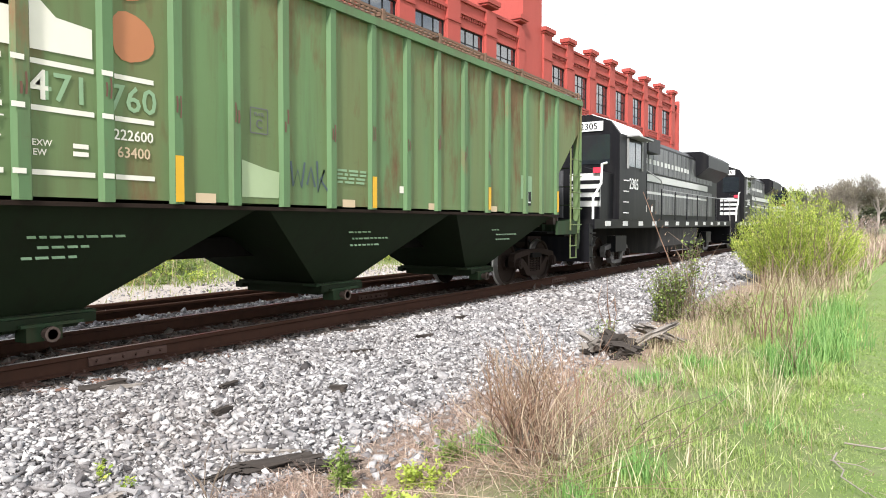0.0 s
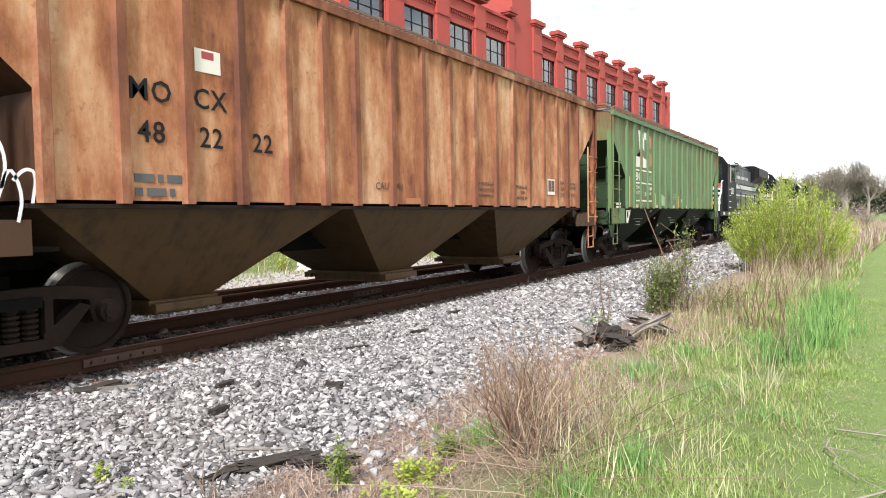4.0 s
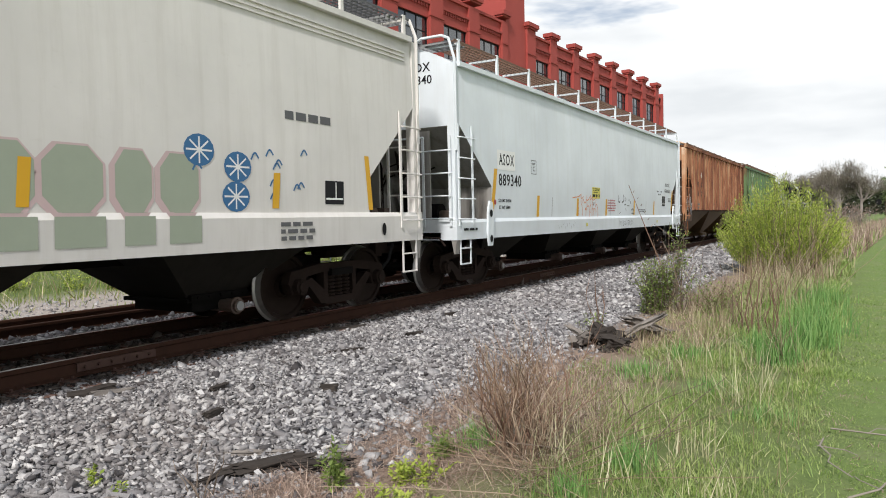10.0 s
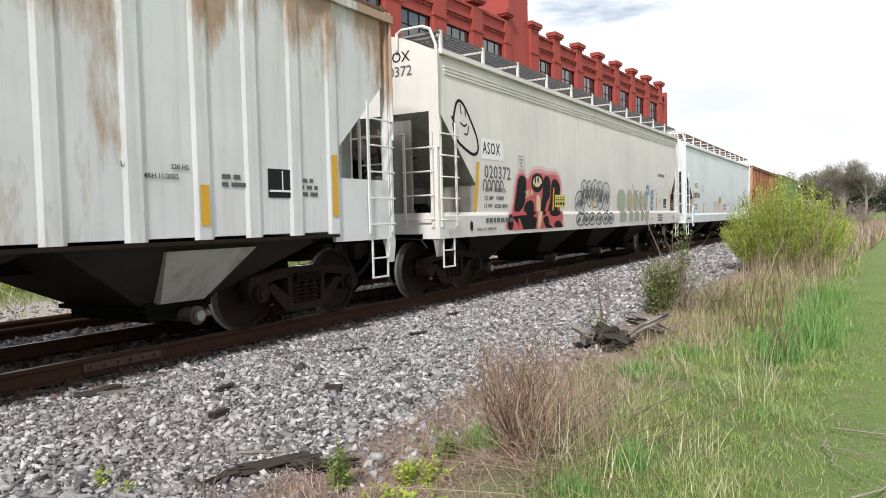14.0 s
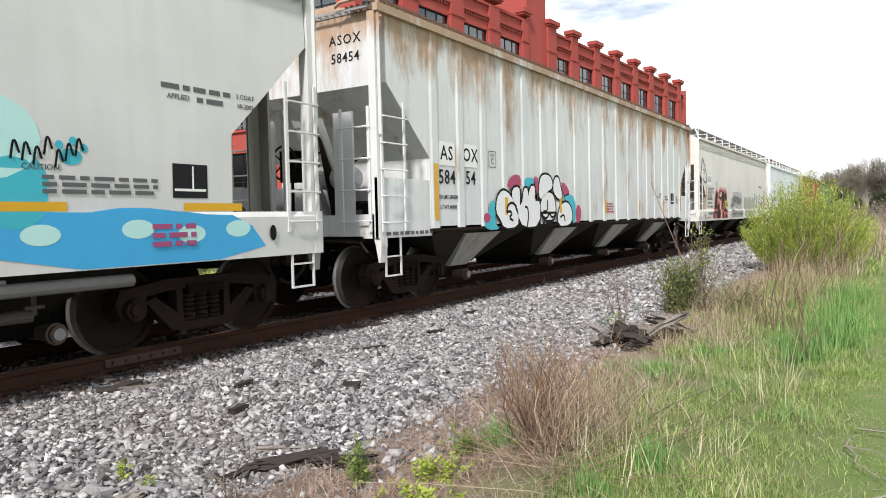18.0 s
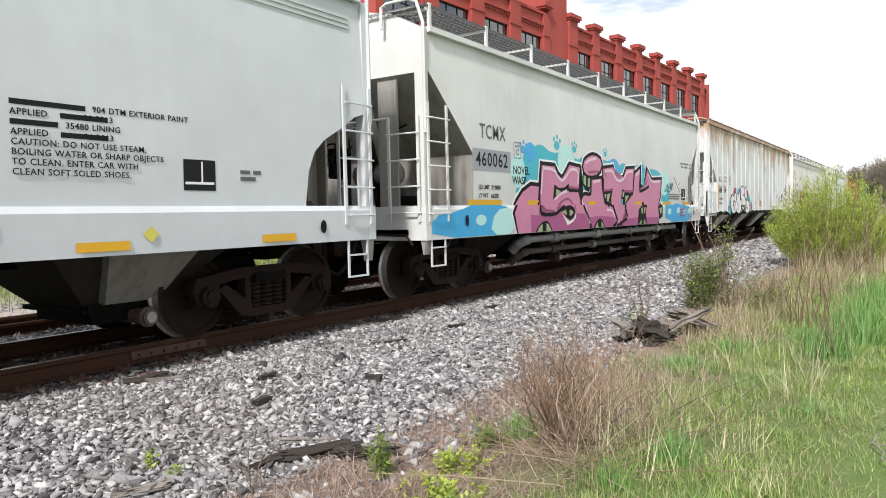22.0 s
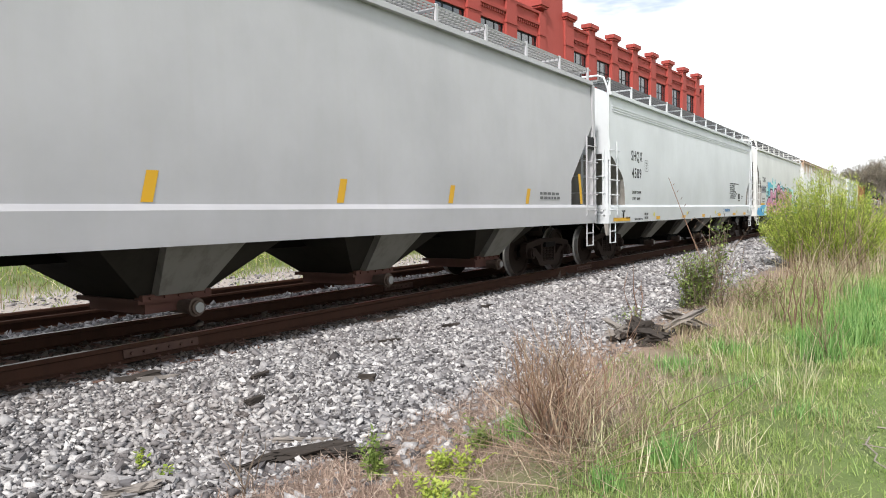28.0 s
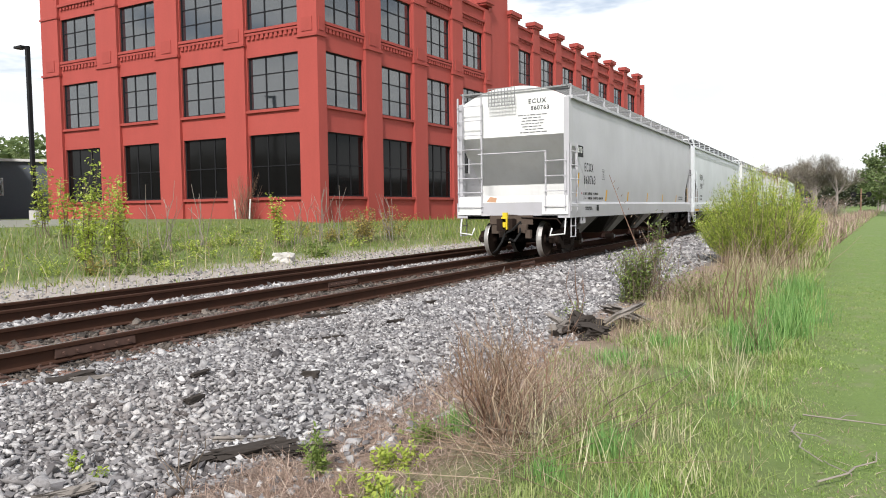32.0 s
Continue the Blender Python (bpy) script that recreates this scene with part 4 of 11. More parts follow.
def end_fittings(car, mat, half, e, top, lean=True):
    """Posts, braces, reservoir, valves and pipes in the open end of a car, over the platform."""
    def at(y):
        return e * (half - y)

    for sx in (-1, 1):
        bm = bmesh.new()
        y0, y1 = sorted((at(0.20), at(0.24)))
        box(bm, min(sx * 0.62, sx * 0.98), y0, 1.14, max(sx * 0.62, sx * 0.98), y1, top)
        y0, y1 = sorted((at(0.24), at(0.42)))
        box(bm, sx * 0.80 - 0.015, y0, 1.14, sx * 0.80 + 0.015, y1, top - 0.05)
        part("end_post", bm, mat, car, "wide flanged end post")
        if lean:
            bm = bmesh.new()
            y0, z0, y1, z1 = 1.20, 1.16, 0.34, top - 0.02
            plate(bm, [(at(y0), z0), (at(y0 - 0.14), z0), (at(y1 - 0.10), z1), (at(y1 + 0.04), z1)], "x", sx * 0.24 - 0.02, sx * 0.24 + 0.02)
            part("end_brace", bm, mat, car, "slanting brace plate")
    # a centre web behind the posts closes the view to the other side
    bm = bmesh.new()
    plate(bm, [(at(1.55), 1.14), (at(0.9), 1.14), (at(0.55), top - 0.25), (at(1.55), top - 0.9)], "x", -0.012, 0.012)
    part("centre_web", bm, M["steel_brown"], car)
    for k, (x, z) in enumerate(((-0.30, top - 0.5), (-0.42, top - 0.7), (0.42, top - 0.6))):
        bm = bmesh.new()
        bent(bm, [(x, at(0.55 + 0.1 * k), 1.15), (x, at(0.55 + 0.1 * k), z - 0.3), (x + 0.12, at(0.6 + 0.1 * k), z - 0.05), (x + 0.3, at(0.6 + 0.1 * k), z)], 0.016, 5)
        part("brake_pipe", bm, M["steel_brown"], car, "bent brake pipe")
    bm = bmesh.new()
    bent(bm, [(-1.3, at(0.5), 1.3), (-0.2, at(0.5), 1.34), (1.2, at(0.5), 1.3)], 0.02, 5)
    part("brake_pipe", bm, M["steel_brown"], car, "long brake pipe across the platform")
    if e < 0:
        bm = bmesh.new()
        rod(bm, (-0.45, at(0.95), 2.0), (0.42, at(0.95), 2.0), 0.17, 16)
        rod(bm, (-0.50, at(0.95), 2.0), (-0.45, at(0.95), 2.0), 0.11, 12, 0.165)
        rod(bm, (0.42, at(0.95), 2.0), (0.47, at(0.95), 2.0), 0.165, 12, 0.11)
        part("air_reservoir", bm, mat, car, "pale round air reservoir")
    r = random.Random(int(half * 1000) + (7 if e > 0 else 0))
    for k in range(7):
        bm = bmesh.new()
        x, y, z = r.uniform(0.35, 1.25), at(r.uniform(0.35, 0.95)), 1.16 + r.uniform(0, 0.22)
        w = r.uniform(0.04, 0.11)
        if k % 3:
            box(bm, x - w, y - w * 0.8, z - 0.04, x + w, y + w * 0.8, z + r.uniform(0.08, 0.2))
        else:
            rod(bm, (x - w, y, z + 0.08), (x + w * 1.6, y, z + 0.08), r.uniform(0.05, 0.085), 10)
        part("brake_valve", bm, M["valve_rust"], car, "rusty brake valve casting")
    y0, y1 = sorted((at(0.02), at(0.16)))
    for sx in (-1, 1):
        bm = bmesh.new()
        plate(bm, [(sx * 1.60, 1.08), (sx * 1.60, 0.96), (sx * 1.57, 0.72), (sx * 1.545, 0.72), (sx * 1.50, 0.96), (sx * 1.46, 1.08)], "y", y0, y1)
        part("corner_bracket", bm, mat, car, "tapered corner bracket over the step")


M["valve_rust"] = plain("rusty_valve_castings", (0.085, 0.062, 0.048), 0.8, 0.1, 0.5, 10)
CARS = []


def begin(label, rear, front, mats):
    half = (front - rear) / 2
    mid = (front + rear) / 2
    car = thing("hopper_car", label, "freight car", pose(TX, mid, RAIL_Z), "cars of the train")
    CARS.append((car, mid))
    centre_sill(car, half, M["steel_dark"])
    for s in (-1, 1):
        truck(car, s * (half - 1.38))
        coupler(car, half, s)
    return car, half


def ribbed_car(label, rear, front, name, eave, roof, n_ribs, bays, low_mat, gate, n_posts, outlet, walk_mat, rib_mat=None, sill_low=1.53, foot=1.30, deep=0.45, cut=((0.17, 3.45), (1.35, 2.42)), walk_z=None, panel=0.30, ribs=(), rib_out=1.63, end_mat=None, rib_w=0.085):
    mat = M[name]
    car, half = begin(label, rear, front, None)
    body = part("body", hull(flat_profile(eave, roof, low=sill_low), half, cut), mat, car)
    # end_mat, where given, holds recess shade as well as grime
    end_coat = M[end_mat] if end_mat else mat
    body.data.materials.append(end_coat)
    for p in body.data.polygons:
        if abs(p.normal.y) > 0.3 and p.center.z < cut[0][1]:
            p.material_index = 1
    rib_mat = rib_mat or mat
    for s in (-1, 1):
        for y in ribs:
            bm = bmesh.new()
            x0, x1 = s * 1.578, s * rib_out
            plate(bm, [(x0, y - rib_w), (x1, y - rib_w * 0.6), (x1, y + rib_w * 0.6), (x0, y + rib_w)], "z", sill_low - 0.03, eave - 0.06)
            part("rib", bm, rib_mat, body)
        bm = bmesh.new()
        lo, hi = sorted((s * 1.56, s * 1.645))
        box(bm, lo, -half, eave - 0.06, hi, half, eave + 0.05)
        part("top_chord", bm, rib_mat, body)
        bm = bmesh.new()
        lo, hi = sorted((s * 1.50, s * 1.60))
        box(bm, lo, -half + foot - 0.05, sill_low - 0.075, hi, half - foot + 0.05, sill_low - 0.035)
        part("bottom_chord", bm, M["steel_brown"], body)
        # the end platform's side apron and its corner post
        for e in (-1, 1):
            bm = bmesh.new()
            y0, y1 = sorted((e * half, e * (half - foot)))
            lo, hi = sorted((s * 1.52, s * 1.57))
            box(bm, lo, y0, 1.06, hi, y1, 1.06 + panel)
            part("end_sill_side", bm, end_coat, car)
            bm = bmesh.new()
            lo, hi = sorted((s * 1.46, s * 1.58))
            y0, y1 = sorted((e * half, e * (half - 0.12)))
            box(bm, lo, y0, 1.06, hi, y1, eave - 0.05)
            part("corner_post", bm, mat, car)
            ladder(car, mat, e * (half - 0.08), e * (half - 0.62), 1.15, 3.0, s * 1.60, 5) if s > 0 else None
            stirrup(car, mat, e * (half - 0.35), s * 1.56, 1.06)
    for e in (-1, 1):
        ladder(car, end_coat, 0.95, 1.45, 1.15, 2.9, e * (half + 0.02), 4, "x")
        ladder(car, end_coat, -1.45, -0.95, 1.15, eave, e * (half + 0.02), 8, "x")
        bm = bmesh.new()
        y0, y1 = sorted((e * half, e * (half - 0.16)))
        box(bm, -1.5, y0, 1.06, 1.5, y1, 1.40)
        part("end_sill", bm, end_coat, car)
        bm = bmesh.new()
        y0, y1 = sorted((e * (half - 0.16), e * (half - foot - 0.3)))
        box(bm, -1.45, y0, 1.08, 1.45, y1, 1.12)
        part("end_platform", bm, M["steel_dark"], car)
    for e in (-1, 1):
        end_fittings(car, end_coat, half, e, cut[0][1] - 0.35)
    brake_gear(car, half, mat, -half + 0.35)
    bw = (2 * half - 2 * foot) / bays
    for k in range(bays):
        y = -half + foot + bw * (k + 0.5)
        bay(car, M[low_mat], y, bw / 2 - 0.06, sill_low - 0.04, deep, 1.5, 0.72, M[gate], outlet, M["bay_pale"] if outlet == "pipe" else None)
    walkway(car, M[walk_mat], M[walk_mat], half - 0.1, eave, walk_z or eave + 0.16, 1.0, 1.62, n_posts)
    crossover(car, mat, half, eave, (walk_z or eave + 0.16) + 0.05)
    bm = bmesh.new()
    box(bm, -0.35, -half + 0.6, roof, 0.35, half - 0.6, roof + 0.12)
    part("roof_hatch", bm, mat, body, "long trough hatch")
    return car, body, half


def tank_car(label, rear, front, name, eave, roof, bays, low_mat, walk_mat, walk_gap, n_posts, outlet="pipe", foot=1.45, sill_mat=None, hood=3.2, sill_h=0.36, deep=0.42, cut=((0.18, 3.2), (1.36, 1.95)), brake=True, struts=True, gate=None, drop=0.0, shift=0.0, end_mat="end_shade_grime"):
    mat = M[name]
    # end_mat: grime plus the shade of the open end, in one colour
    end_coat = M[end_mat] if end_mat else mat
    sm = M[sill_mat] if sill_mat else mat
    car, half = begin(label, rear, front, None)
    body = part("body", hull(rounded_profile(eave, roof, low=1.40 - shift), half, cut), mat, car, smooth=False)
    body.data.materials.append(end_coat)
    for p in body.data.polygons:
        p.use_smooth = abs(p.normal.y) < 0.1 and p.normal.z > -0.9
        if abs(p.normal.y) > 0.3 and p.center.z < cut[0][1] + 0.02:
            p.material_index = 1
    for s in (-1, 1):
        bm = bmesh.new()
        lo = 1.08 - shift
        prof = [(s * 1.50, lo - drop), (s * 1.616, lo - drop), (s * 1.62, lo), (s * 1.635, lo + sill_h - 0.06), (s * 1.60, lo + sill_h), (s * 1.50, lo + sill_h)]
        sweep(bm, prof, -half + 0.145, half - 0.145)
        sill = part("side_sill", bm, sm, car, "long painted side sill")
        bm = bmesh.new()
        x0, x1 = sorted((s * (1.6 - 0.12), s * (1.6 + 0.035)))
        box(bm, x0, -half + 0.2, eave - 0.02, x1, half - 0.2, eave + 0.06)
        part("roof_rail", bm, mat, body)
        for e in (-1, 1):
            bm = bmesh.new()
            y0, y1 = sorted((e * (half - 0.02), e * (half - 0.16)))
            x0, x1 = sorted((s * 1.46, s * 1.60))
            box(bm, x0, y0, 1.08 - shift, x1, y1, eave)
            part("corner_post", bm, mat, car)
            if s > 0:
                ladder(car, sm, e * (half - 0.09), e * (half - 0.58), 1.2, 2.95, s * 1.63, 5)
            stirrup(car, sm, e * (half - 0.34), s * 1.60, 1.08)
    for e in (-1, 1):
        ladder(car, sm, 0.98, 1.52, 1.2, 2.75, e * (half + 0.02), 4, "x")
        ladder(car, sm, -1.56, -0.85, 1.2, eave + 0.2, e * (half + 0.02), 8, "x")
        bm = bmesh.new()
        y0, y1 = sorted((e * half, e * (half - 0.14)))
        box(bm, -1.625, y0, 1.08 - shift - drop, 1.625, y1, 1.08 - shift + sill_h)
        part("end_sill", bm, sm, car)
        bm = bmesh.new()
        y0, y1 = sorted((e * (half - 0.14), e * (half - foot - 0.3)))
        box(bm, -1.48, y0, 1.12, 1.48, y1, 1.16)
        part("end_platform", bm, M["steel_dark"], car)
        bm = bmesh.new()
        bent(bm, [(-0.95, e * (half + 0.03), 2.75), (1.0, e * (half + 0.03), 2.75)], 0.018, 5)
        part("grab_bar", bm, sm, car)
    if struts:
        for e in (-1, 1):
            end_fittings(car, end_coat, half, e, cut[0][1] - 0.06)
    if brake:
        brake_gear(car, half, mat, -half + 0.4)
    crossover(car, mat, half, eave, eave + walk_gap + 0.06, struts)
    bw = (2 * half - 2 * foot) / bays
    for k in range(bays):
        y = -half + foot + bw * (k + 0.5)
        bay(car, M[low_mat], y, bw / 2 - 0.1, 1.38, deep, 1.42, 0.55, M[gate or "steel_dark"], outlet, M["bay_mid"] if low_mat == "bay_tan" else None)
    walkway(car, mat, M[walk_mat], half - 0.15, eave, eave + walk_gap, 0.95, 1.55, n_posts)
    for k in range(6):
        y = -half + 1.6 + (2 * half - 3.2) * k / 5
        bm = bmesh.new()
        rod(bm, (0, y, roof - 0.05), (0, y, roof + 0.12), 0.35, 14)
        part("roof_hatch", bm, mat, body, "round roof hatch cover")
    return car, body, half


M["bn_green"] = paint("faded_green_paint", (0.115, 0.20, 0.085), (0.085, 0.075, 0.038), 0.8, (0.15, 0.075, 0.04), 0.2, crown=(2.6, 4.6), panels=(0.145, 0.15, 0.06))
M["bn_rib"] = paint("fresh_green_paint", (0.098, 0.178, 0.080), (0.095, 0.08, 0.045), 0.6, (0.22, 0.10, 0.055), 0.3)
# bays under the green car: shade below the body put into the near-black green
M["bn_low"] = paint("shaded_grimy_green_underside", (0.016, 0.024, 0.013), (0.014, 0.012, 0.009), 0.7)
M["mo_rust"] = rusted("rusted_tan_paint", [(0.37, (0.66, 0.48, 0.34)), (0.45, (0.52, 0.28, 0.155)), (0.52, (0.36, 0.145, 0.07)), (0.60, (0.15, 0.055, 0.033))])
M["mo_rib"] = rusted("rusted_brown_rib", [(0.40, (0.42, 0.24, 0.14)), (0.48, (0.25, 0.10, 0.055)), (0.58, (0.12, 0.048, 0.032))])
M["mo_low"] = paint("rusted_brown_grime", (0.088, 0.05, 0.02), (0.022, 0.013, 0.009), 1.0)
# car ends: grime, darkened further for the shade in the recess
M["end_shade_grime"] = paint("shaded_grimy_car_end", (0.30, 0.285, 0.265), (0.10, 0.08, 0.065), 0.8)
# grating darker than galv: the shade on its underside put into the colour
M["galv_walk"] = plain("shaded_walkway_grating", (0.11, 0.11, 0.115), 0.6, 0.3, 0.2)
# green and brown ends likewise mix grime with painted recess shade
M["bn_end"] = paint("shaded_grimy_green_end", (0.032, 0.055, 0.03), (0.05, 0.032, 0.02), 0.9)
M["mo_end"] = paint("shaded_grimy_brown_end", (0.075, 0.036, 0.02), (0.02, 0.012, 0.009), 0.9)
M["pale_blue"] = paint("pale_grey_blue_paint", (0.70, 0.74, 0.77), (0.50, 0.48, 0.44), 0.24, rough=0.45)
M["cream"] = paint("dirty_cream_paint", (0.71, 0.68, 0.65), (0.42, 0.38, 0.33), 0.34, rough=0.5)
M["grey_white"] = paint("worn_grey_white_paint", (0.68, 0.69, 0.70), (0.36, 0.32, 0.28), 0.45, (0.38, 0.23, 0.13), 0.185, crown=(2.8, 4.3))
M["silver"] = paint("silver_grey_paint", (0.63, 0.63, 0.62), (0.42, 0.40, 0.38), 0.20, rough=0.38)
M["light_grey"] = paint("clean_light_grey_paint", (0.60, 0.62, 0.645), (0.48, 0.47, 0.45), 0.14, rough=0.38)
# last car: grey sides and whiter end put the sun's fall into the paint
M["end_grey"] = paint("pale_warm_grey_paint", (0.465, 0.458, 0.485), (0.39, 0.37, 0.345), 0.18, rough=0.4)
M["end_sunlit"] = paint("sunlit_white_end_sheet", (0.76, 0.76, 0.75), (0.5, 0.45, 0.38), 0.2, rough=0.45)
# undersides of the pale cars, with the shade below them in the colour
M["grey_low"] = paint("shaded_grimy_grey_underside", (0.028, 0.025, 0.022), (0.014, 0.012, 0.011), 0.7)
M["bay_pale"] = paint("pale_outlet_sheet", (0.46, 0.45, 0.43), (0.16, 0.12, 0.09), 0.7)
M["bay_mid"] = paint("dusty_outlet_sheet", (0.24, 0.23, 0.21), (0.08, 0.06, 0.05), 0.7)
# dusty grey bays, blackened to stand for the shade under the car
M["bay_tan"] = paint("shaded_dusty_grey_underside", (0.038, 0.034, 0.029), (0.02, 0.018, 0.016), 0.7)
M["gate_red"] = plain("red_brown_gate", (0.11, 0.05, 0.04), 0.85, 0, 0.4, 8)
M["galv"] = plain("galvanised_grating", (0.30, 0.30, 0.30), 0.5, 0.4, 0.2)
M["rust_walk"] = plain("rusted_grating", (0.17, 0.10, 0.07), 0.8, 0.1, 0.4)

# where the upright ribs stand: closer together over the end bays
RIBS = {
    "bn": [-6.40 + 0.748 * k for k in range(6)] + [-1.91 + 0.845 * k for k in range(7)] + [3.945 + 0.785 * k for k in range(4)],
    "mo": [-6.32 + 0.735 * k for k in range(5)] + [-2.72] + [-2.06 + 0.834 * k for k in range(6)] + [2.86 + 0.745 * k for k in range(4)] + [5.74, 6.4],
    "f8": [-7.52 + 0.787 * k for k in range(3)] + [-5.16 + 0.84 * k for k in range(3)] + [-2.64 + 0.945 * k for k in range(6)] + [3.03 + 0.813 * k for k in range(3)] + [5.47 + 0.71 * k for k in range(4)],
}
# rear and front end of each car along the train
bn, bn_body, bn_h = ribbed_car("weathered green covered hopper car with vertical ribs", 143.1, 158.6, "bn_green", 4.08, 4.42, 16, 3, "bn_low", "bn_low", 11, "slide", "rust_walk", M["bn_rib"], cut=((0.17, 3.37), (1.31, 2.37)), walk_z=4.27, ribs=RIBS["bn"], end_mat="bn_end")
mo, mo_body, mo_h = ribbed_car("heavily rusted tan covered hopper car with vertical ribs", 126.3, 141.8, "mo_rust", 4.02, 4.36, 15, 3, "mo_low", "mo_low", 11, "slide", "rust_walk", M["mo_rib"], cut=((0.18, 3.47), (1.37, 2.44)), walk_z=4.14, ribs=RIBS["mo"], end_mat="mo_end")
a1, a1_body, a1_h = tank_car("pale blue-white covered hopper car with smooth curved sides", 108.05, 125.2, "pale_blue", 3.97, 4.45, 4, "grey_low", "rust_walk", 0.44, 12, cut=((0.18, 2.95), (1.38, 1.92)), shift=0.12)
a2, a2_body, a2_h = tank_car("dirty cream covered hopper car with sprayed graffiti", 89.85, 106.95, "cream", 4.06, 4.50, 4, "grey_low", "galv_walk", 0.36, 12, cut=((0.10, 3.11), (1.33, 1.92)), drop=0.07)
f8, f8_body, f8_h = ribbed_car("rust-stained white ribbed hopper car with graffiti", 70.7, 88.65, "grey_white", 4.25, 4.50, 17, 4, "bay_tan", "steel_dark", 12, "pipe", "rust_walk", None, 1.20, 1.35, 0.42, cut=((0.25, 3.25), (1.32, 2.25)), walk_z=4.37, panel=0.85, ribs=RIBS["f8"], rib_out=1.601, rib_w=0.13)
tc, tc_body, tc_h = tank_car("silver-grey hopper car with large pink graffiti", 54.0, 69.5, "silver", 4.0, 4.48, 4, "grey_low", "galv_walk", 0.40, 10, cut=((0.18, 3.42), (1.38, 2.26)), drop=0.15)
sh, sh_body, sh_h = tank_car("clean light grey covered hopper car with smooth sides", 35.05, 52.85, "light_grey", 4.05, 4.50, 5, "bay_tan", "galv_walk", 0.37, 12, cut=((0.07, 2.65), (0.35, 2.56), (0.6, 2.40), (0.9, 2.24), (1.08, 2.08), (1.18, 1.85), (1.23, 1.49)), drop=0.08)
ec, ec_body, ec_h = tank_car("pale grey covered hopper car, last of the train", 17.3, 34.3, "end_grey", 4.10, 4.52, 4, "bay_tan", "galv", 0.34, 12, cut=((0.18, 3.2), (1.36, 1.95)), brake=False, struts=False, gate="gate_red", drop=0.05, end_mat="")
# whiter coat on the end faces, for the sun that strikes them
ec_body.data.materials[1] = M["end_sunlit"]
for p in ec_body.data.polygons:
    p.material_index = 1 if abs(p.normal.y) > 0.3 else 0

# ---- locomotives ----
M["loco_black"] = paint("locomotive_black", (0.011, 0.011, 0.013), (0.05, 0.047, 0.043), 0.35, rough=0.4)
# pale streaks in the colour: dust plus sunlit glint on the hood
M["loco_grey"] = paint("streaked_glint_hood_doors", (0.055, 0.056, 0.061), (0.36, 0.36, 0.36), 0.75, rough=0.4)
M["loco_tank"] = paint("grimy_fuel_tank", (0.045, 0.043, 0.042), (0.10, 0.09, 0.08), 0.5, rough=0.7)
M["rail_white"] = plain("white_handrail", (0.70, 0.70, 0.69), 0.5, 0, 0.1)
M["red_flag"] = plain("red_marker", (0.55, 0.03, 0.06), 0.6, 0, 0.1)
M["loco_white"] = plain("dusty_white_stripe", (0.55, 0.55, 0.54), 0.55, 0, 0.2, 5)


M["loco_dust"] = plain("dusty_truck_frame", (0.10, 0.095, 0.09), 0.8, 0, 0.4, 9)
LOCO_FRAME = {}
for sx in (-1, 1):
    LOCO_FRAME[sx] = FRAME[sx].copy()
    LOCO_FRAME[sx].materials.clear()
    LOCO_FRAME[sx].materials.append(M["loco_dust"])


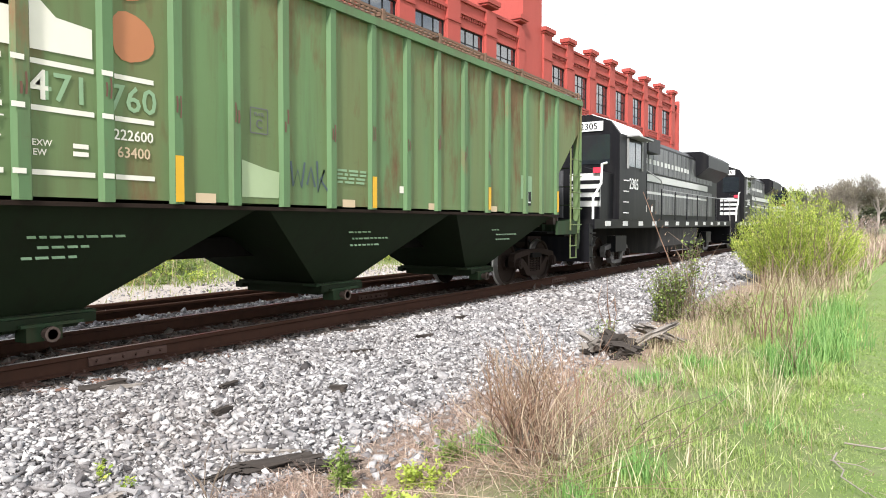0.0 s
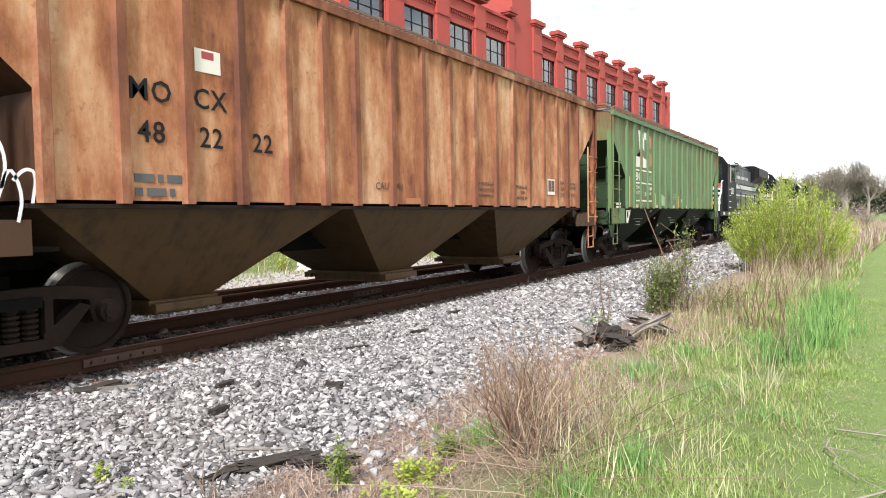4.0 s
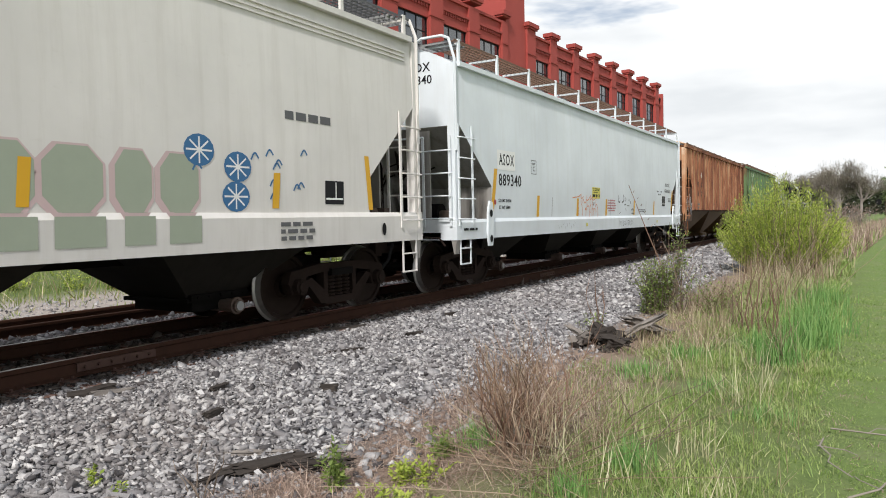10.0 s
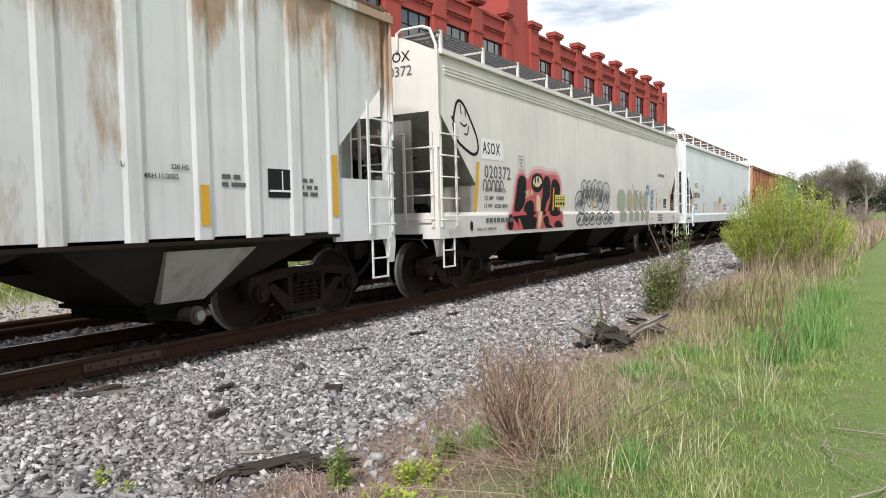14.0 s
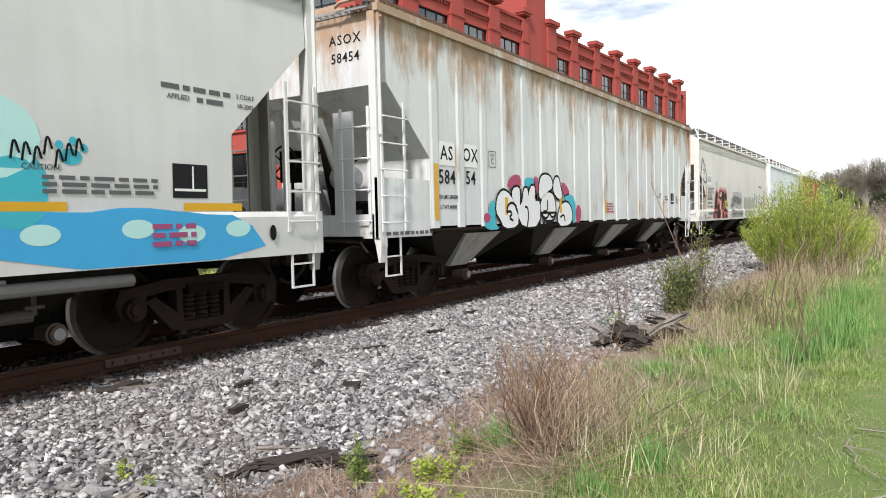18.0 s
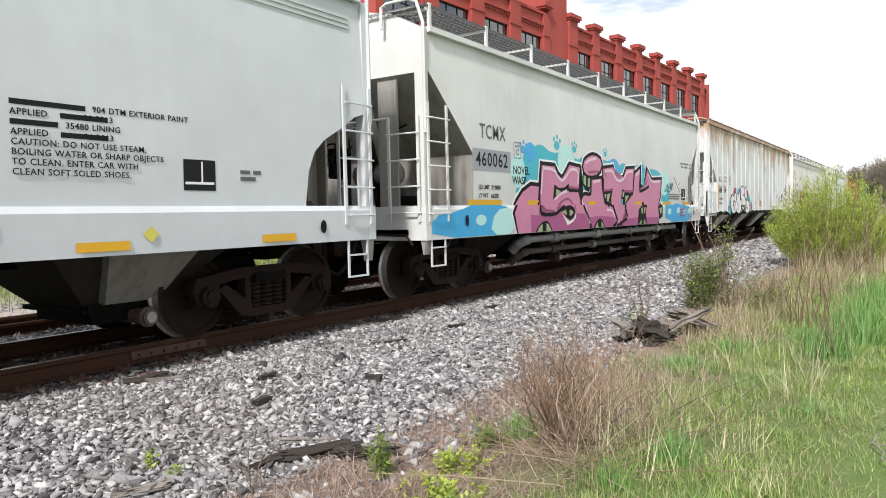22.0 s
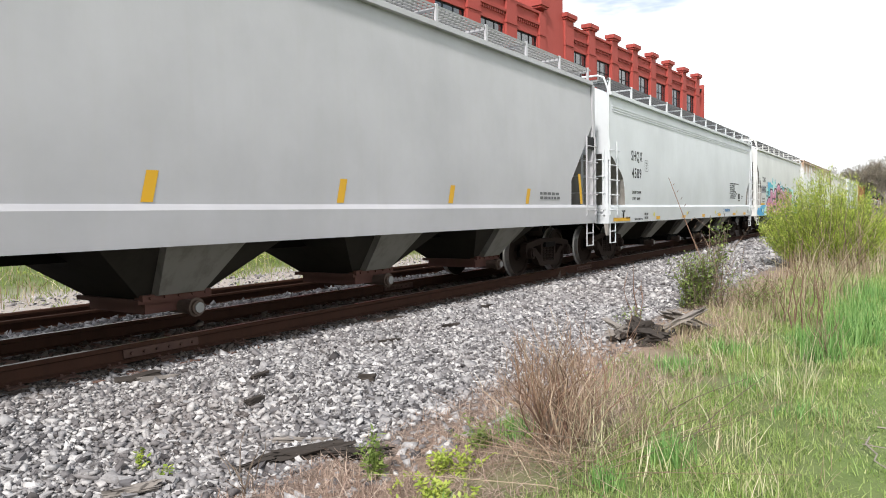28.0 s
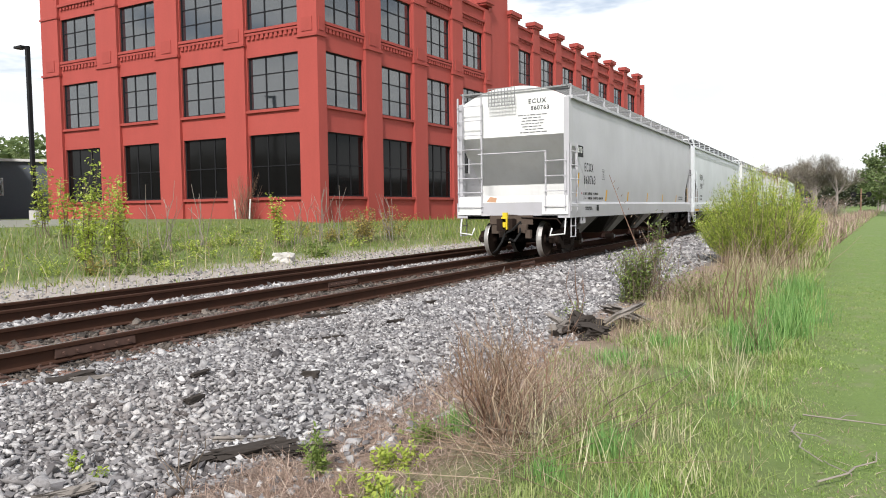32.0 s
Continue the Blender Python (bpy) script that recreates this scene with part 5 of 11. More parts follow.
def locomotive(label, rear):
    """Cab towards the rear of the train, long hood ahead. Local y starts at the rear coupler face."""
    lo = thing("locomotive", label, "locomotive", pose(TX, rear, RAIL_Z), "locomotives of the train")
    CARS.append((lo, rear))
    K, G, W = M["loco_black"], M["loco_grey"], M["loco_white"]

    def p(name, mat, *boxes, parent=None, label=""):
        bm = bmesh.new()
        for q in boxes:
            box(bm, *q)
        return part(name, bm, mat, parent or lo, label)

    p("frame", K, (-1.5, 0.5, 1.18, 1.5, 19.6, 1.42))
    for s in (-1, 1):
        for k in range(12):
            y = 1.3 + k * 1.5
            x0, x1 = sorted((s * 1.5, s * 1.512))
            p("sill_stripe", W, (x0, y, 1.24, x1, y + 0.42, 1.37))
    p("nose_door", G, (-0.34, 1.285, 1.46, 0.34, 1.302, 2.72), label="narrow door in the short hood end")
    for s in (-1, 1):
        for k in range(4):
            bm = bmesh.new()
            bent(bm, [(s * 1.525, 2.75, 1.6 + 0.3 * k), (s * 1.58, 2.77, 1.6 + 0.3 * k), (s * 1.58, 3.03, 1.6 + 0.3 * k), (s * 1.525, 3.05, 1.6 + 0.3 * k)], 0.014, 5)
            part("grab_iron", bm, M["rail_white"], lo)
    p("pilot", K, (-1.45, 0.25, 0.35, 1.45, 0.5, 1.30))
    p("pilot", K, (-1.45, 19.6, 0.35, 1.45, 19.85, 1.30))
    for sx in (-0.95, 0.95):
        p("nose_panel", W, (sx - 0.42, 1.28, 1.75, sx + 0.42, 1.302, 2.62), label="white panel on the short hood end")
    for k in range(3):
        p("nose_stripe", K, (0.54, 1.27, 1.9 + 0.22 * k, 1.36, 1.279, 2.0 + 0.22 * k))
    bm = bmesh.new()
    plate(bm, [(-1.35, 1.42), (1.35, 1.42), (1.35, 2.65), (0.9, 2.8), (-0.9, 2.8), (-1.35, 2.65)], "y", 1.303, 2.4)
    part("short_hood", bm, K, lo)
    bm = bmesh.new()
    plate(bm, [(-1.52, 1.42), (1.52, 1.42), (1.52, 3.75), (1.25, 4.12), (0.7, 4.32), (-0.7, 4.32), (-1.25, 4.12), (-1.52, 3.75)], "y", 2.4, 5.0)
    cab = part("cab", bm, K, lo, "black cab with curved roof")
    # white shell over the black roof: sunlight put into the colour
    bm = bmesh.new()
    plate(bm, [(1.54, 3.76), (1.27, 4.14), (0.7, 4.345), (-0.7, 4.345), (-1.27, 4.14), (-1.54, 3.76), (-1.50, 3.76), (-1.24, 4.11), (-0.7, 4.315), (0.7, 4.315), (1.24, 4.11), (1.50, 3.76)], "y", 2.55, 5.05)
    part("cab_roof", bm, M["rail_white"], cab, "cab roof shell, white for the sunlight on it")
    for sx in (-0.85, 0.85):
        p("windscreen", M["glass"], (sx - 0.4, 2.38, 2.95, sx + 0.4, 2.396, 3.75), parent=cab)
    p("number_board", M["rail_white"], (0.25, 2.36, 3.86, 1.05, 2.395, 4.12), parent=cab)
    lettering("2305", 0.26, M["black"], cab, end_at(0.65, 2.355, 3.98))
    for s in (-1, 1):
        x0, x1 = sorted((s * 1.52, s * 1.535))
        p("side_window", M["glass"], (x0, 3.15, 2.92, x1, 3.75, 3.62), (x0, 3.82, 2.92, x1, 4.4, 3.62), parent=cab)
        x0, x1 = sorted((s * 1.52, s * 1.56))
        p("window_post", M["galv"], (x0, 3.05, 2.85, x1, 3.13, 3.7), (x0, 4.42, 2.85, x1, 4.5, 3.7), parent=cab)
        p("sunshade", M["galv"], (min(s * 1.5, s * 1.85), 3.0, 3.72, max(s * 1.5, s * 1.85), 4.55, 3.76), parent=cab)
    lettering("2305", 0.44, M["rail_white"], cab, side_at(3.7, 2.42, 1.53))
    # long hood with door panels, stripe and radiator
    bm = bmesh.new()
    plate(bm, [(-0.95, 1.42), (0.95, 1.42), (0.95, 4.0), (0.7, 4.2), (-0.7, 4.2), (-0.95, 4.0)], "y", 5.0, 18.9)
    hood = part("long_hood", bm, K, lo)
    for s in (-1, 1):
        for k in range(19):
            y = 5.15 + k * 0.66
            x0, x1 = sorted((s * 0.95, s * 0.985))
            p("hood_door", G, (x0, y, 1.62, x1, y + 0.60, 2.66), parent=hood)
            p("hood_door", G, (x0, y, 3.02, x1, y + 0.60, 3.92), parent=hood)
        x0, x1 = sorted((s * 0.95, s * 0.992))
        p("hood_stripe", W, (x0, 5.0, 2.72, x1, 16.6, 2.95), parent=hood, label="long white stripe on the hood")
        p("hood_stripe", W, (x0, 5.0, 2.30, x1 + 0.002 * s, 16.6, 2.38), parent=hood, label="thin white line on the hood")
        for k in range(14):
            p("logo_bar", W, (x0, 6.2 + 0.5 * k, 3.30, x1 + 0.003 * s, 6.2 + 0.5 * k + (0.22 if k % 3 else 0.34), 3.46), parent=hood)
    bm = bmesh.new()
    plate(bm, [(-0.95, 3.2), (-1.5, 3.62), (-1.5, 4.1), (-1.2, 4.3), (1.2, 4.3), (1.5, 4.1), (1.5, 3.62), (0.95, 3.2)], "y", 14.2, 18.8)
    part("radiator", bm, K, lo, "flared black radiator housing")
    p("exhaust", K, (-0.45, 9.2, 4.2, 0.45, 10.6, 4.4))
    p("equipment_box", K, (-1.3, 6.0, 3.6, 1.3, 7.4, 4.05))
    bm = bmesh.new()
    plate(bm, [(-1.4, 1.15), (1.4, 1.15), (1.4, 0.55), (1.1, 0.32), (-1.1, 0.32), (-1.4, 0.55)], "y", 7.0, 12.6)
    part("fuel_tank", bm, M["loco_tank"], lo, "grimy dark fuel tank")
    p("battery_box", K, (-1.48, 2.6, 1.42, 1.48, 6.2, 2.05))
    for k in range(5):
        p("access_plate", W, (1.48, 2.9 + 0.7 * k, 1.66, 1.492, 3.05 + 0.7 * k, 1.86))
    for s in (-1, 1):
        bm = bmesh.new()
        pts = [(s * 1.42, 0.6, 1.2), (s * 1.42, 0.6, 1.95), (s * 1.42, 1.2, 2.35), (s * 1.42, 1.25, 2.85), (s * 1.42, 1.6, 2.9)]
        bent(bm, pts, 0.032, 6)
        part("handrail", bm, M["rail_white"], lo, "bent white grab rail")
        bm = bmesh.new()
        bent(bm, [(s * 1.44, 5.2, 2.95), (s * 1.44, 7.0, 2.72), (s * 1.44, 7.2, 2.42), (s * 1.44, 18.6, 2.42), (s * 1.44, 19.5, 2.3), (s * 1.44, 19.7, 0.9)], 0.02, 5)
        part("handrail", bm, K if s < 0 else M["galv"], lo, "long side handrail")
        for k in range(8):
            bm = bmesh.new()
            y = 5.3 + k * 1.8
            rod(bm, (s * 1.44, y, 1.4), (s * 1.44, y, 2.44 if y > 7 else 2.85), 0.022, 5)
            part("stanchion", bm, K, lo)
        for e in (0.45, 19.65):
            bm = bmesh.new()
            for z in (0.45, 0.75, 1.05):
                box(bm, min(s * 1.1, s * 1.5), e - 0.15, z, max(s * 1.1, s * 1.5), e + 0.15, z + 0.03)
            part("step", bm, K, lo)
    p("marker", M["red_flag"], (1.20, 1.2, 2.62, 1.40, 1.26, 2.76), label="bright red marker on the end rail")
    p("hood_end", W, (-0.9, 18.9, 1.5, 0.9, 18.93, 2.5))
    for y in (3.6, 15.9):
        truck(lo, y, LOCO_FRAME)
        for s in (-1, 1):
            p("brake_cylinder", K, (min(s * 0.95, s * 1.2), y - 0.5, 0.5, max(s * 0.95, s * 1.2), y + 0.5, 0.95))
    coupler(lo, 0.25, -1)
    return lo


locomotive("black freight locomotive with white stripes and cab", 159.35)
locomotive("black freight locomotive with white stripes, second unit", 180.2)
locomotive("black freight locomotive with white stripes, leading unit", 201.05)

# ---- markings and sprayed paint on the cars ----
BODY_X, SILL_X, SILL_TOP = 0, 1, 1.445


def tank_x(z):
    return 1.605 - 0.055 * ((z - 2.4) / 1.7) ** 2


def film(parent, outline, mat, layer, name="graffiti", label="", flat=None, sill=True):
    """A thin coat of paint that follows the side of a car: an outline in (y, z), or the pieces of a brush line."""
    strip = isinstance(outline[0][0], tuple)
    for upper in (True, False):
        if not upper and not sill:
            continue
        bm = bmesh.new()
        if strip:
            for q in outline:
                bm.faces.new([bm.verts.new((0, y, z)) for y, z in q])
            bmesh.ops.remove_doubles(bm, verts=bm.verts, dist=1e-4)
        else:
            f = bm.faces.new([bm.verts.new((0, y, z)) for y, z in outline])
            if f.calc_area() < 1e-5:
                bm.free()
                return
            bmesh.ops.triangulate(bm, faces=[f])
        zs = [v.co.z for v in bm.verts]
        cuts = [SILL_TOP] + ([] if flat else [c for c in (1.8, 2.1, 2.4, 2.7, 3.0, 3.4, 3.8) if min(zs) < c < max(zs)])
        for zc in cuts:
            geom = list(bm.verts) + list(bm.edges) + list(bm.faces)
            bmesh.ops.bisect_plane(bm, geom=geom, plane_co=(0, 0, zc), plane_no=(0, 0, 1), clear_inner=upper and sill and zc == SILL_TOP, clear_outer=(not upper) and zc == SILL_TOP)
        if not bm.faces:
            bm.free()
            continue
        for v in bm.verts:
            base = flat if flat else (tank_x(v.co.z) if upper else 1.622 + 0.013 * (v.co.z - 1.08) / 0.3)
            v.co.x = base + 0.0015 + 0.0010 * layer
        for fc in bm.faces:
            fc.normal_update()
            if fc.normal.x < 0:
                fc.normal_flip()
        me = bpy.data.meshes.new(name)
        bm.to_mesh(me)
        bm.free()
        me.materials.append(mat)
        ob = new(name, me)
        ob.parent = parent
        tagged(ob, label)


def soft(points, rounds=2):
    """Round off the corners of an outline."""
    for _ in range(rounds):
        out = []
        for a, b in zip(points, points[1:] + points[:1]):
            out.append((a[0] * 0.75 + b[0] * 0.25, a[1] * 0.75 + b[1] * 0.25))
            out.append((a[0] * 0.25 + b[0] * 0.75, a[1] * 0.25 + b[1] * 0.75))
        points = out
    return points


def grown(points, d, low=1.085):
    """The outline pushed outwards by d."""
    area = sum(a[0] * b[1] - b[0] * a[1] for a, b in zip(points, points[1:] + points[:1]))
    s = 1 if area > 0 else -1
    out = []
    n = len(points)
    for i in range(n):
        p, q, r = Vector(points[i - 1]), Vector(points[i]), Vector(points[(i + 1) % n])
        n1 = Vector(((q - p).y, -(q - p).x)).normalized()
        n2 = Vector(((r - q).y, -(r - q).x)).normalized()
        m = n1 + n2
        m = m / max(0.35, m.length_squared / 2) if m.length > 1e-6 else n1
        v = q + m * d * s * (1 / max(1.0, m.length / 2.2))
        out.append((v.x, max(v.y, low)))
    return out


def oval(y, z, ry, rz, n=16, start=0.0):
    return [(y + ry * math.cos(start + 2 * math.pi * k / n), z + rz * math.sin(start + 2 * math.pi * k / n)) for k in range(n)]


def stroke(points, w):
    """A brush line of width w along the points, as an outline."""
    left, right = [], []
    for i, p in enumerate(points):
        a = Vector(points[max(i - 1, 0)])
        b = Vector(points[min(i + 1, len(points) - 1)])
        d = (b - a).normalized()
        n = Vector((-d.y, d.x)) * w / 2
        left.append((p[0] + n.x, p[1] + n.y))
        right.append((p[0] - n.x, p[1] - n.y))
    return [(left[i], left[i + 1], right[i + 1], right[i]) for i in range(len(points) - 1)]


def curve(points, rounds=2):
    for _ in range(rounds):
        out = [points[0]]
        for a, b in zip(points, points[1:]):
            out.append((a[0] * 0.75 + b[0] * 0.25, a[1] * 0.75 + b[1] * 0.25))
            out.append((a[0] * 0.25 + b[0] * 0.75, a[1] * 0.25 + b[1] * 0.75))
        out.append(points[-1])
        points = out
    return points


def spray(body, kind, tone, layer, points, flat=None, width=0.05, hard=False):
    """One patch or brush line of a sprayed piece."""
    label = {"black": "black sprayed shape", "white": "white bubble letter", "pink": "large pink letter shape", "red": "red and black sprayed lettering"}.get(tone, "")
    if kind == "line":
        film(body, stroke(curve(points, 1), width * (0.7 if tone == "rose" else 1)), M["spray_" + tone], layer, "graffiti", label, flat, flat is None)
    else:
        film(body, points if hard else soft(points, 1), M["spray_" + tone], layer, "graffiti", label, flat, flat is None)


def quad(y, z, w, h, lean=0.0):
    return [(y - w / 2, z - h / 2), (y + w / 2, z - h / 2), (y + w / 2 + lean, z + h / 2), (y - w / 2 + lean, z + h / 2)]


def coat(name, c, vary=0.12):
    M[name] = plain(name, c, 0.5, 0, vary, 5, 0.03)
    return M[name]


coat("spray_pink", (0.56, 0.21, 0.34), 0.22)
coat("spray_rose", (0.62, 0.36, 0.50))
coat("spray_blush_pink", (0.70, 0.52, 0.62))
coat("spray_plum", (0.36, 0.085, 0.22))
coat("spray_wine", (0.30, 0.06, 0.16))
coat("spray_cyan", (0.05, 0.42, 0.52))
coat("spray_mint", (0.45, 0.72, 0.70))
coat("spray_blue", (0.05, 0.36, 0.66))
coat("spray_olive", (0.32, 0.38, 0.22))
coat("spray_white", (0.76, 0.76, 0.77))
coat("spray_black", (0.012, 0.011, 0.013))
coat("spray_red", (0.52, 0.085, 0.10), 0.3)
coat("spray_salmon", (0.62, 0.27, 0.29), 0.25)
coat("spray_blush", (0.64, 0.52, 0.49))
coat("spray_cream", (0.68, 0.54, 0.34))
coat("spray_grey", (0.085, 0.085, 0.09))
coat("spray_midgrey", (0.36, 0.36, 0.37))
coat("spray_pale", (0.50, 0.50, 0.50))
coat("buff_green", (0.33, 0.37, 0.29))
coat("buff_pink", (0.56, 0.42, 0.42))
coat("spray_orange", (0.62, 0.20, 0.06))
coat("spray_crimson", (0.38, 0.05, 0.12))
coat("sign_yellow", (0.62, 0.55, 0.10))
coat("tan_plate", (0.55, 0.42, 0.28))
coat("amber", (0.66, 0.36, 0.02))
coat("decal_black", (0.02, 0.02, 0.022))
coat("faded_black", (0.10, 0.10, 0.105))
coat("faded_brown", (0.13, 0.062, 0.04))
coat("decal_red", (0.36, 0.05, 0.06))
coat("decal_blue", (0.04, 0.14, 0.30))
coat("old_white", (0.74, 0.70, 0.62))
coat("logo_rust", (0.42, 0.16, 0.07))
coat("patch_green", (0.22, 0.34, 0.20))
coat("pale_patch", (0.34, 0.42, 0.25))
coat("faded_blue", (0.06, 0.085, 0.10))
coat("grey_panel", (0.30, 0.31, 0.34))


def words(car_body, text, y, z, size, mat, spacing=1.0, x=None, name="lettering", wide=1.0):
    xx = (tank_x(z) if z > SILL_TOP else 1.633) + 0.0045 if x is None else x
    ob = lettering(text, size, mat, car_body, side_at(y, z, xx), name, spacing)
    if wide != 1.0:
        ob.matrix_basis = side_at(y, z, xx) @ Matrix.Diagonal((wide, 1, 1, 1))
    return ob


def fine(body, y, z, w, lines, size, mat, seed, x=None):
    xx = (tank_x(z) if z > SILL_TOP else 1.633) + 0.005 if x is None else x
    return bars(None, body, y, z, w, lines, size, mat, xx, seed)


def test_box(body, y, z, flat=None, s=1.0):
    """The black and white maintenance record panel."""
    film(body, quad(y, z, 0.42 * s, 0.34 * s), M["decal_black"], 3, "record_panel", "black panel with a white-lined grid", flat, False)
    film(body, stroke([(y - 0.19 * s, z - 0.09 * s), (y + 0.19 * s, z - 0.09 * s)], 0.025), M["white"], 4, "grid_line", "", flat, False)
    film(body, stroke([(y + 0.03 * s, z - 0.09 * s), (y + 0.03 * s, z + 0.15 * s)], 0.02), M["white"], 4, "grid_line", "", flat, False)


def plate_c(body, y, z, flat=None):
    for a, b in (((-0.13, -0.14), (0.13, -0.14)), ((0.13, -0.14), (0.13, 0.14)), ((0.13, 0.14), (-0.13, 0.14)), ((-0.13, 0.14), (-0.13, -0.14))):
        film(body, stroke([(y + a[0], z + a[1]), (y + b[0], z + b[1])], 0.014), M["faded_black"], 3, "stencil_frame", "", flat, False)
    words(body, "C", y, z - 0.04, 0.15, M["faded_black"], x=flat and flat + 0.005)
    words(body, "PLATE", y, z + 0.07, 0.055, M["faded_black"], x=flat and flat + 0.005)


RX = 1.583  # flat sheet between the ribs
# weathered green car: big white emblem, stripes and numbers
for y0, y1 in ((-5.46, -5.05), (-4.85, -4.27), (-4.07, -3.66)):
    for z in (2.655, 2.27, 1.735):
        film(bn_body, quad((y0 + y1) / 2, z, y1 - y0, 0.045), M["old_white"], 2, "stripe", "", RX, False)
for k, y in enumerate((-4.95, -4.17)):
    for z in (2.655, 2.27, 1.735):
        film(bn_body, quad(y, z, 0.11, 0.045), M["old_white"], 2, "stripe", "", 1.632, False)
emblem = [
    ([(-5.18, 3.86), (-4.72, 3.84), (-4.52, 3.60), (-4.52, 3.25), (-4.86, 3.42), (-4.86, 3.2), (-5.05, 3.3)], "old_white"),
    ([(-5.46, 2.74), (-4.28, 2.76), (-4.28, 3.02), (-4.60, 3.05), (-4.86, 3.28), (-4.86, 3.06), (-5.40, 3.06)], "old_white"),
    ([(-4.52, 3.62), (-4.28, 3.62), (-4.28, 3.84), (-4.60, 3.84)], "old_white"),
    (soft([(-4.10, 3.84), (-3.72, 3.74), (-3.66, 3.45), (-4.08, 3.32)], 2), "logo_rust"),
    (soft([(-4.10, 3.30), (-3.68, 3.22), (-3.62, 2.88), (-4.08, 2.76)], 2), "logo_rust"),
    ([(-4.22, 2.78), (-4.09, 2.78), (-4.09, 3.84), (-4.22, 3.84)], "old_white"),
]
for pts, m in emblem:
    film(bn_body, pts, M[m], 2, "emblem", "rust-stained white and orange emblem", RX, False)
words(bn_body, "BN", -5.27, 2.45, 0.34, M["old_white"], x=RX + 0.005)
words(bn_body, "471", -4.56, 2.45, 0.34, M["patch_green"], x=RX + 0.005)
words(bn_body, "760", -3.88, 2.45, 0.34, M["patch_green"], x=RX + 0.005)
words(bn_body, "4", -4.76, 2.45, 0.35, M["old_white"], x=RX + 0.006)
words(bn_body, "LD LMT", -5.26, 2.13, 0.13, M["old_white"], x=RX + 0.005)
words(bn_body, "LT WT", -5.26, 1.97, 0.13, M["old_white"], x=RX + 0.005)
words(bn_body, "222600", -3.88, 2.12, 0.14, M["old_white"], x=RX + 0.005)
words(bn_body, "63400", -3.88, 1.96, 0.14, M["tan_plate"], x=RX + 0.005)
words(bn_body, "EXW", -4.74, 1.98, 0.075, M["old_white"], x=RX + 0.005)
words(bn_body, "EW", -4.76, 1.90, 0.075, M["old_white"], x=RX + 0.005)
fine(bn_body, -4.40, 1.98, 0.14, 2, 0.04, M["old_white"], 5, RX + 0.005)
fine(bn_body, -0.65, 2.0, 0.6, 4, 0.03, M["patch_green"], 6, RX + 0.005)
for y, z0, z1 in ((-6.27, 1.54, 2.42), (-3.41, 1.52, 1.98), (-0.22, 1.52, 1.95), (3.16, 1.55, 1.95), (6.3, 1.55, 2.0)):
    film(bn_body, quad(y, (z0 + z1) / 2, 0.10, z1 - z0), M["amber"], 3, "reflector", "amber reflective strip", 1.633, False)
for y in (-5.33, -3.05, -0.72, 1.35, 3.4):
    film(bn_body, quad(y, 1.57, 0.26, 0.10), M["tan_plate"], 2, "routing_plate", "", RX, False)
film(bn_body, [(-2.56, 1.60), (-2.0, 1.60), (-1.99, 1.90), (-2.2, 1.93), (-2.56, 2.01)], M["pale_patch"], 1, "paint_patch", "pale repainted patch", RX, False)
# illegible scrawl, rust marks on the ribs
for pts in (((-1.80, 2.05), (-1.76, 1.75), (-1.68, 1.95), (-1.62, 1.74), (-1.56, 2.05)), ((-1.52, 1.78), (-1.45, 2.0), (-1.38, 1.76)), ((-1.34, 2.08), (-1.32, 1.70), (-1.20, 1.98), (-1.28, 1.86), (-1.14, 1.72))):
    film(bn_body, stroke(list(pts), 0.035), M["faded_blue"], 2, "graffiti", "faint blue scrawl", RX, False)
r = random.Random(31)
for y in RIBS["bn"][2:13]:
    for dy in (-0.022, 0.02):
        ln = r.uniform(0.10, 0.22)
        z = 2.40 + r.uniform(-0.06, 0.08)
        film(bn_body, stroke([(y + dy, z), (y + dy + 0.006, z + ln * 0.5), (y + dy, z + ln)], r.uniform(0.016, 0.03)), M["faded_brown"], 2, "rust_mark", "", 1.633, False)
for yb in (-4.3, 0.0, 4.3):
    bm = bmesh.new()
    box(bm, 0.55, yb - 0.50, 0.41, 0.815, yb + 0.50, 0.44)
    box(bm, 0.70, yb - 0.24, 0.20, 0.90, yb + 0.10, 0.36)
    box(bm, 0.66, yb - 0.30, 0.34, 0.93, yb + 0.30, 0.37)
    part("gate_frame", bm, M["bn_end"], bn, "green outlet frame with its gate rack")
    bm = bmesh.new()
    rod(bm, (0.86, yb - 0.06, 0.27), (1.02, yb - 0.06, 0.27), 0.05, 10)
    rod(bm, (0.98, yb - 0.06, 0.27), (1.02, yb - 0.06, 0.27), 0.075, 10)
    part("gate_capstan", bm, M["outlet"], bn, "rusty gate capstan")
film(bn_body, quad(4.80, 2.02, 0.50, 0.46), M["patch_green"], 1, "paint_patch", "pale repainted patch", RX, False)
test_box(bn_body, 4.85, 1.80, RX, 0.8)
film(bn_body, quad(0.55, 1.80, 0.22, 0.10), M["old_white"], 2, "routing_plate", "", RX, False)
plate_c(bn_body, -2.30, 2.46, RX)
bm = bmesh.new()
plate(bm, [(-7.75, 1.08), (-6.55, 1.08), (-6.55, 1.5), (-7.75, 1.5)], "x", 1.52, 1.575)
part("apron", bm, M["bn_green"], bn)
film(bn, [(-6.45, 1.45), (-6.0, 1.45), (-6.25, 1.08), (-6.42, 1.08)], M["old_white"], 2, "jack_plate", "white jacking plate", 1.58, False)
film(bn, oval(-6.3, 1.32, 0.07, 0.1), M["black"], 3, "jack_hole", "", 1.58, False)
